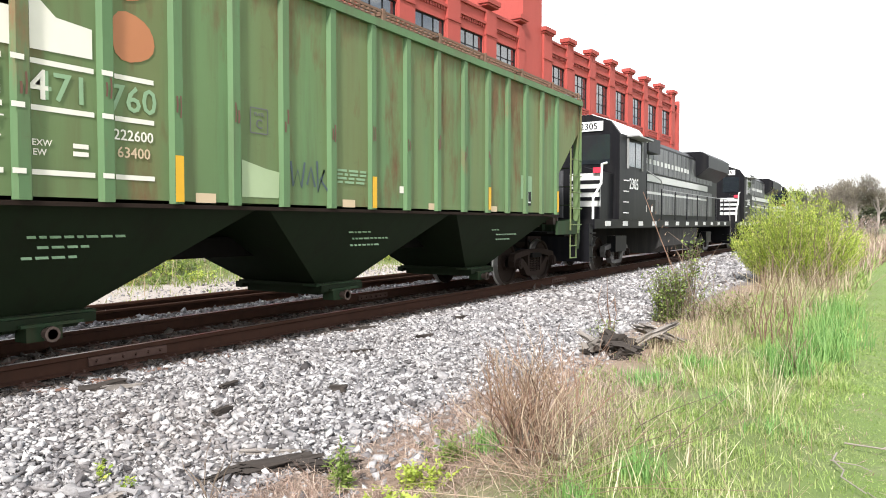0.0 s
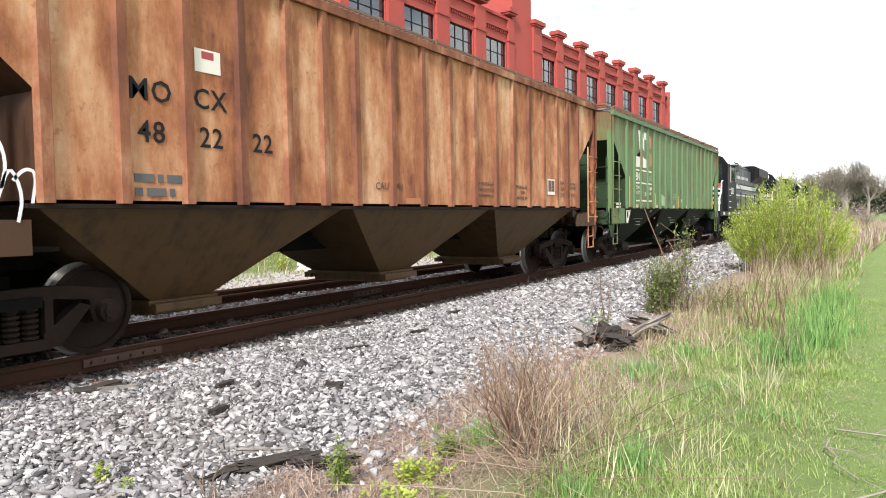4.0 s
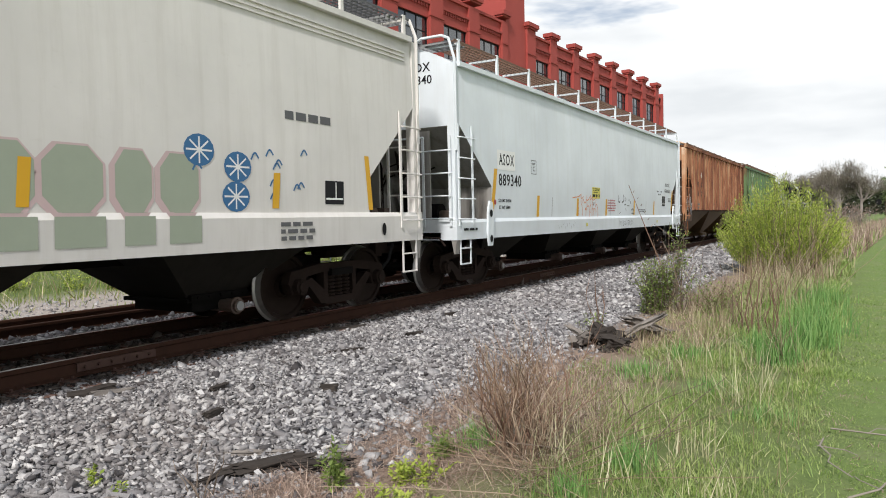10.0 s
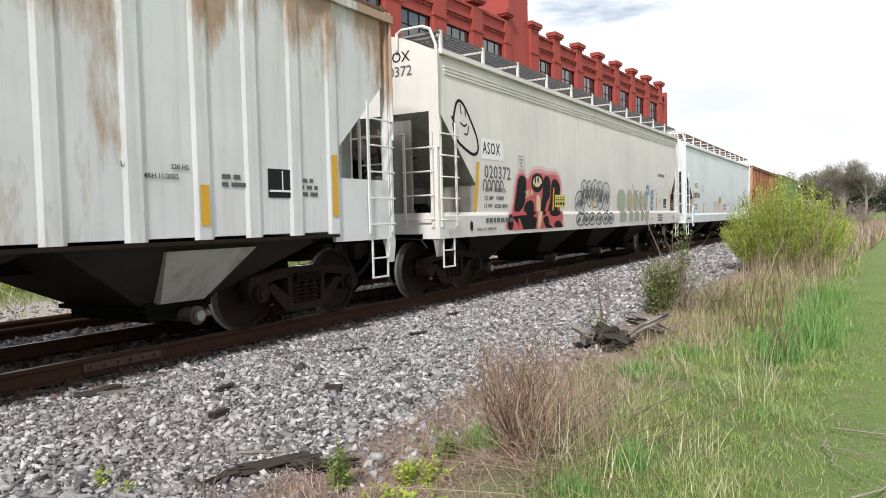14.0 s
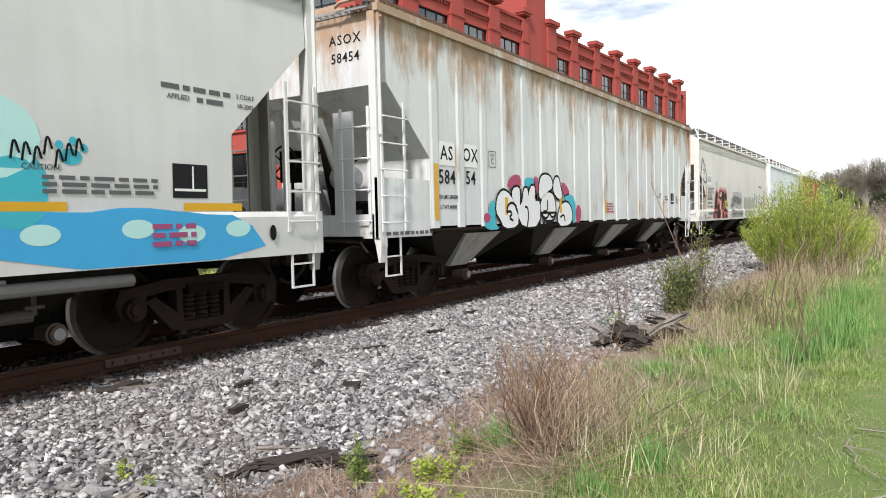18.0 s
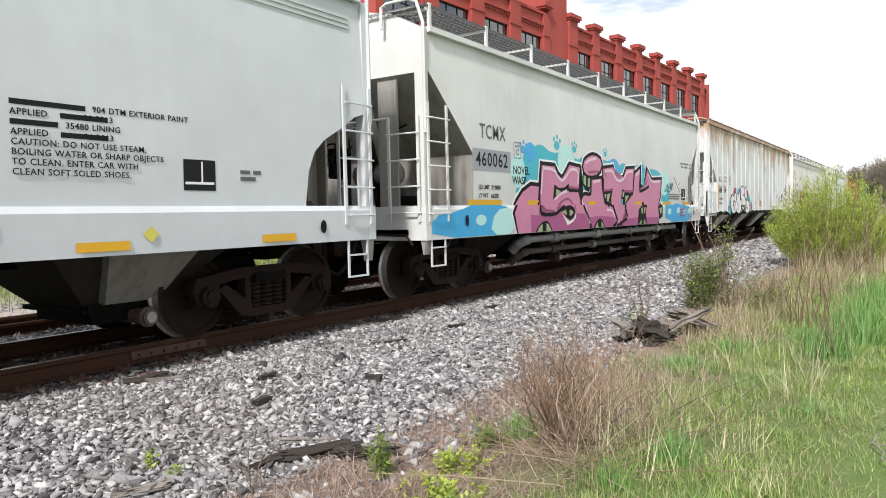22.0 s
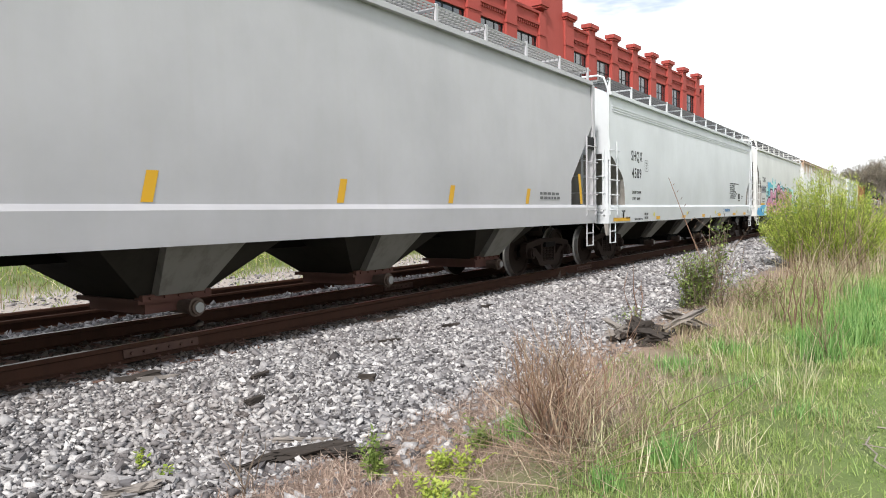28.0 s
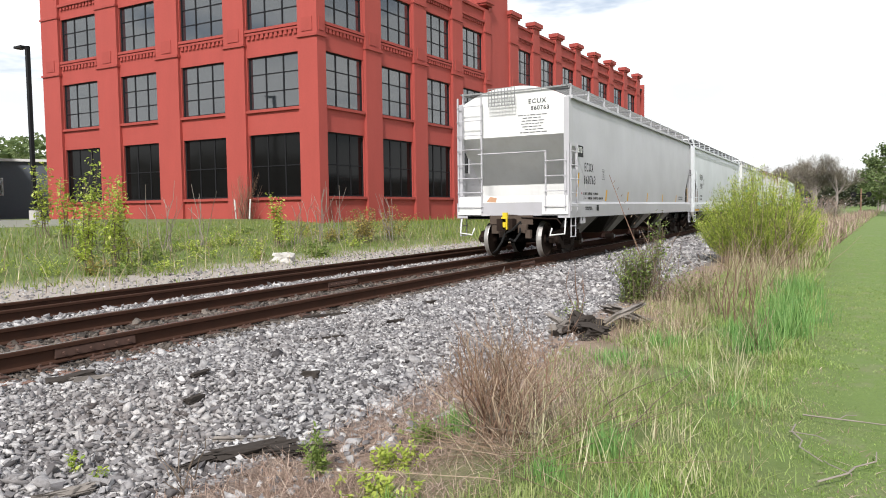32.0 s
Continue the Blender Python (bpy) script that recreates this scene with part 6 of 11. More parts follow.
words(bn_body, "BN", 0.45, 0, 0.2, M["old_white"]).matrix_basis = end_at(0.45, -7.585, 3.85)
fine(bn, -7.2, 1.62, 0.4, 2, 0.05, M["old_white"], 9, 1.60)
for k, yb in enumerate((-4.3, 0.0, 4.3)):
    bm = bmesh.new()
    r = random.Random(k)
    for i in range(4):
        y = yb - 0.45 + r.uniform(-0.1, 0.1)
        end = y + r.uniform(0.2, 0.9)
        while y < end:
            ln = r.uniform(0.04, 0.12)
            box(bm, -0.004, y, 0.16 - 0.10 * i, 0.0, y + ln, 0.185 - 0.10 * i)
            y += ln + 0.03
    tagged(part("small_lettering", bm, M["patch_green"], bn, "faint stencilled lettering", at=pose(1.34, 0, 1.12, 0, -27, 0)), kind="stuff")

# rusted tan car
for text, y, z in (("MO", -5.27, 2.59), ("CX", -4.54, 2.59), ("48", -5.27, 2.19), ("22", -4.54, 2.19), ("22", -3.80, 2.19)):
    words(mo_body, text, y, z, 0.30, M["decal_black"], x=RX + 0.005, spacing=1.1)
film(mo_body, quad(-4.56, 3.0, 0.34, 0.24), M["old_white"], 2, "tag_plate", "small white tag with red mark", RX, False)
film(mo_body, quad(-4.56, 3.06, 0.16, 0.08), M["decal_red"], 3, "tag_mark", "", RX, False)
film(mo_body, quad(4.80, 1.95, 0.42, 0.34), M["old_white"], 2, "record_panel", "small dark panel with a cream frame", RX, False)
film(mo_body, quad(4.72, 1.97, 0.18, 0.24), M["faded_brown"], 3, "record_field", "", RX, False)
film(mo_body, quad(4.90, 1.97, 0.15, 0.24), M["faded_brown"], 3, "record_field", "", RX, False)
words(mo_body, "EXW", 5.45, 2.05, 0.11, M["faded_brown"], x=RX + 0.005)
words(mo_body, "EW", 5.45, 1.92, 0.11, M["faded_brown"], x=RX + 0.005)
words(mo_body, "CUFT", 5.48, 1.79, 0.11, M["faded_brown"], x=RX + 0.005)
fine(mo_body, 6.15, 2.05, 0.45, 2, 0.05, M["faded_brown"], 11, RX + 0.005)
words(mo_body, "4750", 6.1, 1.79, 0.11, M["faded_brown"], x=RX + 0.005)
words(mo_body, "CAUTION", -1.30, 1.78, 0.15, M["faded_brown"], x=RX + 0.005)
for i, tx in enumerate(("CLOSE HOPPER GATES", "AND ROOF HATCHES", "BEFORE MOVING CAR")):
    words(mo_body, tx, 1.68, 1.92 - 0.105 * i, 0.085, M["faded_brown"], x=RX + 0.005)
for i, tx in enumerate(("INTERIOR LINED", "WITH")):
    words(mo_body, tx, 3.3, 1.90 - 0.105 * i, 0.085, M["faded_brown"], x=RX + 0.005)
fine(mo_body, 3.3, 1.69, 0.5, 1, 0.05, M["faded_brown"], 13, RX + 0.005)
for y in (-0.6, 5.7):
    film(mo_body, quad(y, 1.58, 0.6, 0.09), M["logo_rust"], 2, "routing_plate", "", RX, False)
fine(mo_body, -5.2, 1.75, 0.55, 2, 0.08, M["faded_black"], 15, RX + 0.005)
words(mo_body, "MOCX", 0, 0, 0.26, M["decal_black"]).matrix_basis = end_at(0.95, -7.575, 3.82)
words(mo_body, "482222", 0, 0, 0.22, M["decal_black"]).matrix_basis = end_at(0.95, -7.575, 3.58)
r = random.Random(3)
for k in range(9):
    y0, z0 = -7.55 + 0.12 * k, r.uniform(1.5, 2.1)
    film(mo, stroke(curve([(y0, z0), (y0 + 0.1, z0 + r.uniform(0.1, 0.35)), (y0 + 0.2, z0 + r.uniform(-0.1, 0.1)), (y0 + 0.15, z0 - 0.2)]), 0.03), M["spray_white"], 2, "graffiti", "white sprayed scribble", 1.575, False)

# pale blue-white car
for y, z0, z1 in ((-7.18, 1.36, 2.26), (-5.0, 1.34, 1.79), (-2.56, 1.34, 1.77), (-0.32, 1.34, 1.78), (2.4, 1.34, 1.78), (4.75, 1.34, 1.78), (7.2, 1.46, 2.2)):
    lean = 0.16 if abs(y) > 7 else 0.03
    film(a1_body, quad(y, (z0 + z1) / 2, 0.13, z1 - z0, lean), M["amber"], 3, "reflector", "amber reflective strip", None, False)
film(a1_body, quad(-6.55, 2.44, 0.80, 0.38), M["white"], 2, "white_panel", "", None, False)
words(a1_body, "ASOX", -6.54, 2.44, 0.31, M["decal_black"], 1.2, wide=0.72)
words(a1_body, "889340", -6.38, 2.05, 0.32, M["decal_black"], 1.1)
plate_c(a1_body, -5.22, 2.38)
words(a1_body, "LD LMT 204500", -6.62, 1.66, 0.085, M["decal_black"])
words(a1_body, "LT WT 65800", -6.62, 1.53, 0.085, M["decal_black"])
film(a1_body, oval(-7.05, 1.63, 0.05, 0.05), M["decal_red"], 3, "red_dot", "", None, False)
film(a1_body, quad(-1.16, 1.93, 0.64, 0.29), M["sign_yellow"], 3, "notice", "yellow emergency notice with black print", None, False)
words(a1_body, "FOR CHEMICAL EMERGENCY", -1.16, 2.035, 0.042, M["decal_black"])
fine(a1_body, -1.16, 1.995, 0.5, 1, 0.018, M["decal_black"], 21)
words(a1_body, "CALL CHEMTREC", -1.2, 1.945, 0.046, M["decal_black"])
fine(a1_body, -1.16, 1.86, 0.56, 1, 0.07, M["decal_black"], 22)
for i, tx in enumerate(("THIS CAR SPECIALLY LINED", "CAUTION: DO NOT USE STEAM,", "BOILING WATER OR SHARP OBJECTS", "TO CLEAN INTERIOR. CLEAN WITH", "CLEAN SOFT SOLID SHOES")):
    words(a1_body, tx, 0.16, 1.75 - 0.07 * i, 0.048, M["decal_red"])
words(a1_body, "LINING               220 ES", 5.5, 2.12, 0.065, M["faded_black"])
words(a1_body, "MRH 04-2003", 5.5, 2.02, 0.065, M["faded_black"])
words(a1_body, "PLASTIC", 6.62, 2.36, 0.16, M["faded_black"], 1.1)
words(a1_body, "GRANULES", 6.66, 2.16, 0.16, M["faded_black"], 1.1)
test_box(a1_body, 6.08, 1.80)
fine(a1_body, 3.3, 1.50, 0.7, 2, 0.03, M["faded_black"], 23)
fine(a1_body, 6.95, 1.90, 0.4, 3, 0.03, M["faded_black"], 25)
for y in (-4.2, 0.05, 3.75):
    film(a1_body, stroke([(y, 1.34), (y + 0.03, 1.78)], 0.03), M["spray_midgrey"], 2, "scrape", "", None, False)
r = random.Random(8)
for line in (
    [(-2.90, 1.78), (-2.65, 1.80), (-2.47, 1.81), (-2.30, 1.88)],
    [(-2.30, 1.88), (-2.32, 1.78), (-2.30, 1.66), (-2.22, 1.57), (-2.19, 1.48), (-2.20, 1.34)],
    [(-2.31, 1.78), (-2.19, 1.78), (-2.12, 1.83)],
    [(-2.18, 1.65), (-2.17, 1.76), (-2.13, 1.74), (-2.06, 1.66), (-1.99, 1.66), (-1.93, 1.72), (-1.89, 1.78)],
    [(-1.88, 1.87), (-1.90, 1.75), (-1.87, 1.62), (-1.86, 1.56)],
    [(-1.90, 1.73), (-1.80, 1.73), (-1.68, 1.80), (-1.60, 1.87)],
    [(-1.90, 1.48), (-1.85, 1.58), (-1.78, 1.60), (-1.70, 1.57), (-1.66, 1.47), (-1.66, 1.32)],
    [(-1.60, 1.87), (-1.64, 1.73), (-1.64, 1.63), (-1.57, 1.59), (-1.55, 1.50), (-1.58, 1.41)],
    [(-1.63, 1.76), (-1.54, 1.78), (-1.45, 1.84)],
    [(-1.45, 1.84), (-1.48, 1.70), (-1.43, 1.59), (-1.43, 1.52), (-1.47, 1.44), (-1.48, 1.33)],
    [(-1.47, 1.75), (-1.36, 1.74), (-1.23, 1.77), (-1.14, 1.83)],
    [(-1.14, 1.83), (-1.19, 1.71), (-1.17, 1.63), (-1.23, 1.56)],
    [(-1.18, 1.62), (-1.13, 1.64), (-1.05, 1.58), (-1.01, 1.46), (-1.01, 1.31)],
    [(-1.44, 1.52), (-1.34, 1.51), (-1.24, 1.53), (-1.17, 1.49), (-1.15, 1.40)],
    [(-1.39, 1.34), (-1.36, 1.45), (-1.31, 1.51)],
    [(-2.49, 1.58), (-2.50, 1.64), (-2.46, 1.66)],
    [(-2.50, 1.58), (-2.46, 1.49), (-2.47, 1.35)],
    [(-1.93, 1.56), (-1.94, 1.45), (-1.95, 1.33)],
):
    film(a1_body, stroke(curve(line), 0.022), M["spray_orange"], 3, "graffiti", "thin orange sprayed line", None, False)
film(a1_body, [(-2.02, 1.51), (-1.92, 1.57), (-1.94, 1.48), (-1.96, 1.48)], M["spray_orange"], 3, "graffiti", "orange sprayed arrowhead", None, False)
for line, w in (
    ([(0.81, 1.91), (0.83, 1.82), (0.80, 1.73), (0.94, 1.70), (0.93, 1.75)], 0.045),
    ([(1.29, 1.93), (1.34, 1.82), (1.30, 1.74), (1.14, 1.71)], 0.050),
    ([(1.50, 1.85), (1.53, 1.79), (1.50, 1.75)], 0.040),
    ([(2.01, 1.76), (2.02, 1.67)], 0.040),
    ([(1.38, 1.64), (1.53, 1.66)], 0.035),
    ([(1.67, 1.62), (1.90, 1.62)], 0.025),
    ([(1.82, 1.79), (1.88, 1.77)], 0.050),
    ([(0.89, 1.39), (1.05, 1.43)], 0.020),
    ([(1.50, 1.54), (1.56, 1.48)], 0.025),
    ([(2.11, 1.49), (2.26, 1.54), (2.38, 1.47)], 0.030),
    ([(2.15, 1.40), (2.40, 1.39)], 0.030),
    ([(-1.43, 1.67), (-1.38, 1.69), (-1.40, 1.62)], 0.025),
    ([(-1.39, 1.68), (-1.36, 1.60)], 0.030),
    ([(-1.28, 1.70), (-1.25, 1.60)], 0.020),
):
    film(a1_body, stroke(curve(line), w), M["spray_grey"], 3, "scuff", "", None, False)
for k, line in enumerate((
    [(0.0, 0.0), (0.0, 0.14), (0.05, 0.06), (0.10, 0.15), (0.11, 0.01)],
    [(0.0, 0.12), (0.02, 0.05), (0.09, 0.06), (0.08, 0.13), (0.08, -0.04)],
    [(0.0, 0.0), (0.01, 0.15), (0.09, 0.12), (0.10, 0.04), (0.0, 0.0)],
    [(0.05, 0.01), (0.0, 0.07), (0.04, 0.14), (0.10, 0.08), (0.05, 0.01)],
    [(0.0, 0.02), (0.07, 0.02), (0.08, 0.07), (0.01, 0.09), (0.03, 0.14), (0.09, 0.13)],
    [(0.05, 0.0), (0.05, 0.14), (0.0, 0.14), (0.11, 0.15)],
    [(0.0, 0.0), (0.01, 0.14), (0.08, 0.11), (0.02, 0.07), (0.10, 0.0)],
    [(0.05, 0.0), (0.0, 0.08), (0.06, 0.14), (0.10, 0.06), (0.05, 0.0)],
    [(0.0, 0.16), (0.05, 0.10), (0.10, 0.17), (0.05, 0.10), (0.04, 0.04)],
)):
    y0 = 0.75 + 0.15 * k + (0.08 if k > 1 else 0)
    film(a1, stroke([(y0 + u, 1.05 + w + 0.012 * math.sin(k * 2.1)) for u, w in line], 0.014), M["spray_grey"], 3, "graffiti", "small dark scribble", 1.636, False)
for k in range(9):
    y0, z0 = -3.9 + 0.13 * k, 1.04 + 0.05 * (k % 3)
    film(a1, stroke([(y0, z0), (y0 + r.uniform(-0.04, 0.07), z0 + r.uniform(0.03, 0.1)), (y0 + r.uniform(0, 0.08), z0 + 0.03)], 0.014), M["spray_midgrey"], 3, "scuff", "", 1.636, False)
for s in (-1, 1):
    bm = bmesh.new()
    y = s * 7.35
    plate(bm, soft([(y - 0.16, 0.82), (y + 0.10, 0.82), (y + 0.10, 1.62), (y - 0.1, 1.66)], 1), "x", 1.63, 1.67)
    part("lift_bracket", bm, M["pale_blue"], a1, "pale lifting bracket with two holes")
    for z in (0.95, 1.42):
        film(a1, oval(y - 0.02, z, 0.06, 0.07), M["black"], 2, "bracket_hole", "", 1.672, False)
words(a1_body, "ASOX", 0, 0, 0.22, M["decal_black"]).matrix_basis = end_at(0.75, -8.40, 4.0)
words(a1_body, "889340", 0, 0, 0.22, M["decal_black"]).matrix_basis = end_at(0.75, -8.40, 3.78)
fine(a1, -8.1, 1.14, 0.5, 1, 0.04, M["decal_black"], 27)
for y in (-2.0, 5.0):
    film(a1, quad(y, 1.12, 0.12, 0.08), M["sign_yellow"], 3, "sticker", "", 1.636, False)

# dirty cream car: doodled face, red and black piece, grey pieces
face = curve([(-8.03, 3.06), (-7.90, 2.90), (-7.99, 2.95), (-7.93, 3.16), (-7.81, 3.36), (-7.62, 3.34), (-7.36, 3.05), (-7.15, 2.78), (-7.10, 2.53), (-7.30, 2.44), (-7.64, 2.55), (-7.93, 2.68), (-8.0, 2.95)], 2)
film(a2_body, stroke(face, 0.055), M["spray_black"], 3, "graffiti", "black outline doodle of a simple face", None, False)
for pts in ([(-7.72, 3.30), (-7.70, 3.12)], [(-7.56, 3.28), (-7.54, 3.10)], [(-7.75, 2.98), (-7.6, 2.92), (-7.5, 2.98)], [(-7.45, 2.95), (-7.5, 2.78), (-7.62, 2.80)]):
    film(a2_body, stroke(curve(pts), 0.03), M["spray_black"], 3, "graffiti", "", None, False)
film(a2_body, quad(-6.55, 2.60, 0.9, 0.38), M["white"], 2, "white_panel", "", None, False)
words(a2_body, "ASOX", -6.60, 2.60, 0.31, M["decal_black"], 1.2, wide=0.75)
words(a2_body, "020372", -6.35, 2.17, 0.34, M["faded_black"], 1.1)
for k in range(5):
    y0 = -6.95 + 0.17 * k
    film(a2_body, stroke(curve([(y0, 1.82), (y0 + 0.02, 2.05), (y0 + 0.14, 2.0), (y0 + 0.12, 1.84)]), 0.035), M["spray_grey"], 4, "graffiti", "grey sprayed tag", None, False)
fine(a2, -6.35, 1.29, 1.15, 1, 0.085, M["faded_black"], 39)
words(a2_body, "CAPY   195800 LD", -6.45, 1.85, 0.11, M["faded_black"])
words(a2_body, "LD LMT   195800", -6.5, 1.70, 0.11, M["faded_black"])
words(a2_body, "LT WT   67200 NEW", -6.42, 1.55, 0.11, M["faded_black"])
film(a2_body, quad(-7.26, 1.90, 0.12, 0.88, 0.12), M["amber"], 3, "reflector", "amber reflective strip", None, False)
plate_c(a2_body, -5.28, 2.42)
film(a2_body, grown(soft([(-6.09, 1.08), (-6.12, 1.22), (-5.89, 1.42), (-5.72, 1.48), (-5.59, 2.07), (-5.4, 2.26), (-5.13, 2.25), (-5.02, 2.09), (-4.75, 2.33), (-4.1, 2.35), (-3.75, 2.23), (-3.49, 2.36), (-3.13, 2.18), (-3.11, 1.82), (-3.26, 1.64), (-3.38, 1.43), (-3.03, 1.13), (-3.12, 1.08), (-4.61, 1.08)], 1), 0.07), M["spray_blush"], 0, "graffiti", "faint pink overspray")
spray(a2_body, "fill", "salmon", 1, [(-6.09, 1.08), (-6.12, 1.22), (-5.89, 1.42), (-5.72, 1.48), (-5.59, 2.07), (-5.4, 2.26), (-5.13, 2.25), (-5.02, 2.09), (-4.75, 2.33), (-4.1, 2.35), (-3.75, 2.23), (-3.49, 2.36), (-3.13, 2.18), (-3.11, 1.82), (-3.26, 1.64), (-3.38, 1.43), (-3.03, 1.13), (-3.12, 1.08), (-4.61, 1.08)])
spray(a2_body, "fill", "red", 2, [(-6.06, 1.08), (-6.08, 1.22), (-5.86, 1.4), (-5.69, 1.47), (-5.54, 2.06), (-5.38, 2.22), (-5.15, 2.21), (-5.05, 2.02), (-4.76, 2.26), (-4.14, 2.27), (-3.75, 2.17), (-3.5, 2.29), (-3.2, 2.12), (-3.19, 1.82), (-3.33, 1.66), (-3.44, 1.42), (-3.12, 1.14), (-3.2, 1.08), (-4.61, 1.08)])
spray(a2_body, "fill", "black", 3, grown([(-5.41, 2.12), (-5.15, 2.13), (-5.09, 2), (-5.15, 1.67), (-5.28, 1.53), (-5.53, 1.47), (-5.6, 1.5), (-5.51, 1.76)], 0.045))
spray(a2_body, "fill", "black", 3, grown([(-4.11, 2.15), (-3.91, 2.18), (-3.81, 2.07), (-3.83, 1.8), (-4.02, 1.69), (-4.15, 1.43), (-4.26, 1.39), (-4.25, 1.65), (-4.12, 1.76), (-4.18, 1.98)], 0.045))
spray(a2_body, "fill", "black", 3, grown([(-3.68, 2.1), (-3.44, 2.13), (-3.24, 1.98), (-3.29, 1.78), (-3.59, 1.66), (-3.66, 1.5), (-3.35, 1.46), (-3.38, 1.38), (-3.88, 1.39), (-3.85, 1.5), (-3.73, 1.69)], 0.045))
spray(a2_body, "fill", "black", 3, grown([(-5.14, 1.4), (-5.11, 1.55), (-4.99, 1.62), (-4.79, 1.64), (-4.7, 1.57), (-4.71, 1.4)], 0.045))
spray(a2_body, "fill", "black", 3, grown([(-5.89, 1.36), (-4.65, 1.34), (-4.7, 1.08), (-4.79, 1.08), (-5.4, 1.08), (-5.52, 1.21), (-5.62, 1.34)], 0.045))
spray(a2_body, "fill", "black", 3, grown([(-4.24, 1.28), (-4.04, 1.31), (-4.04, 1.16), (-3.74, 1.08), (-3.81, 1.08), (-4.11, 1.08)], 0.045))
spray(a2_body, "fill", "black", 3, grown([(-3.62, 1.15), (-3.39, 1.22), (-3.16, 1.08), (-3.23, 1.08), (-3.56, 1.08)], 0.045))
spray(a2_body, "fill", "black", 3, grown([(-5.95, 1.35), (-5.83, 1.34), (-5.8, 1.08), (-5.97, 1.08)], 0.045))
spray(a2_body, "fill", "red", 4, [(-5.56, 1.3), (-5.47, 1.32), (-5.3, 1.08), (-5.37, 1.08), (-5.48, 1.11)])
spray(a2_body, "fill", "cream", 4, [(-4.54, 1.8), (-4.38, 1.79), (-4.32, 1.64), (-4.33, 1.43), (-4.42, 1.08), (-4.59, 1.08), (-4.51, 1.32), (-4.55, 1.64)])
spray(a2_body, "fill", "black", 3, grown([(-4.77, 2.04), (-4.72, 2.15), (-4.5, 2.22), (-4.26, 2.17), (-4.22, 2.07), (-4.29, 1.94), (-4.51, 1.88), (-4.72, 1.93)], 0.045))
spray(a2_body, "fill", "cream", 4, [(-4.74, 2.04), (-4.69, 2.13), (-4.5, 2.2), (-4.29, 2.15), (-4.25, 2.07), (-4.32, 1.96), (-4.51, 1.91), (-4.69, 1.95)])
spray(a2_body, "fill", "black", 5, [(-4.65, 2.13), (-4.61, 2.17), (-4.57, 2.14), (-4.58, 2.04), (-4.61, 2.03), (-4.64, 2.06)])
spray(a2_body, "fill", "black", 5, [(-4.5, 2.14), (-4.46, 2.18), (-4.42, 2.15), (-4.43, 2.05), (-4.46, 2.04), (-4.49, 2.06)])
spray(a2_body, "line", "black", 5, [(-4.7, 2.02), (-4.63, 1.95), (-4.5, 1.93), (-4.36, 1.96), (-4.29, 2.03)])
words(a2_body, "2016", -4.93, 1.82, 0.2, M["spray_cream"], x=tank_x(1.8) + 0.008).matrix_basis = side_at(-4.93, 1.82, tank_x(1.8) + 0.008) @ Matrix.Rotation(0.18, 4, "Z")
film(a2_body, quad(-3.20, 1.68, 0.62, 0.27), M["sign_yellow"], 4, "notice", "yellow emergency notice with black print", None, False)
fine(a2_body, -3.20, 1.76, 0.5, 2, 0.03, M["decal_black"], 31, tank_x(1.7) + 0.007)
fine(a2_body, -3.20, 1.62, 0.52, 1, 0.07, M["decal_black"], 32, tank_x(1.6) + 0.007)
film(a2_body, quad(-3.62, 1.72, 0.07, 0.5, 0.03), M["amber"], 4, "reflector", "", None, False)
r = random.Random(5)
for y0, z0, ry, rz in ((-1.91, 1.65, 0.34, 0.28), (-1.6, 1.92, 0.26, 0.29), (-1.24, 1.88, 0.23, 0.33), (-0.8, 1.89, 0.3, 0.36), (-0.4, 1.85, 0.26, 0.37), (0.08, 1.82, 0.36, 0.39), (-1.97, 1.25, 0.3, 0.15), (-1.54, 1.25, 0.24, 0.15), (-1.14, 1.25, 0.24, 0.15), (-0.6, 1.25, 0.26, 0.15), (-0.06, 1.25, 0.28, 0.15), (0.38, 1.25, 0.24, 0.15)):
    z0 = max(z0, 1.25)
    o = [(y, min(max(z, 1.09), 9 if z0 > 1.4 else 1.42)) for y, z in oval(y0, z0, ry, rz)]
    film(a2_body, o, M["spray_pale"], 2, "graffiti", "grey scribbled letter")
    film(a2_body, stroke(o + o[:1], 0.035), M["spray_grey"], 3, "graffiti", "dark outline")
    for _ in range(15 if z0 > 1.4 else 8):
        a = r.uniform(-0.75, 0.6) * ry
        film(a2_body, stroke(curve([(y0 + a - 0.05, z0 - rz * r.uniform(0.2, 0.6)), (y0 + a + 0.03, z0), (y0 + a + r.uniform(0.02, 0.14), z0 + rz * r.uniform(0.1, 0.65))], 1), r.uniform(0.02, 0.05)), M["spray_grey"], 4, "graffiti", "")
for k, (y0, w) in enumerate(((1.45, 0.8), (2.25, 0.55), (2.85, 0.6), (3.45, 0.42), (3.98, 0.5))):
    film(a2_body, grown(soft(quad(y0, 1.72, w, 0.62), 1), 0.03), M["buff_pink"], 1, "graffiti", "")
    film(a2_body, soft(quad(y0 + 0.02, 1.74, w * 0.94, 0.60), 1), M["buff_green"], 2, "graffiti", "painted-over grey-green block")
    film(a2_body, quad(y0 + 0.05, 1.27, w * 0.8, 0.28), M["buff_green"], 2, "graffiti", "painted-over grey-green block")
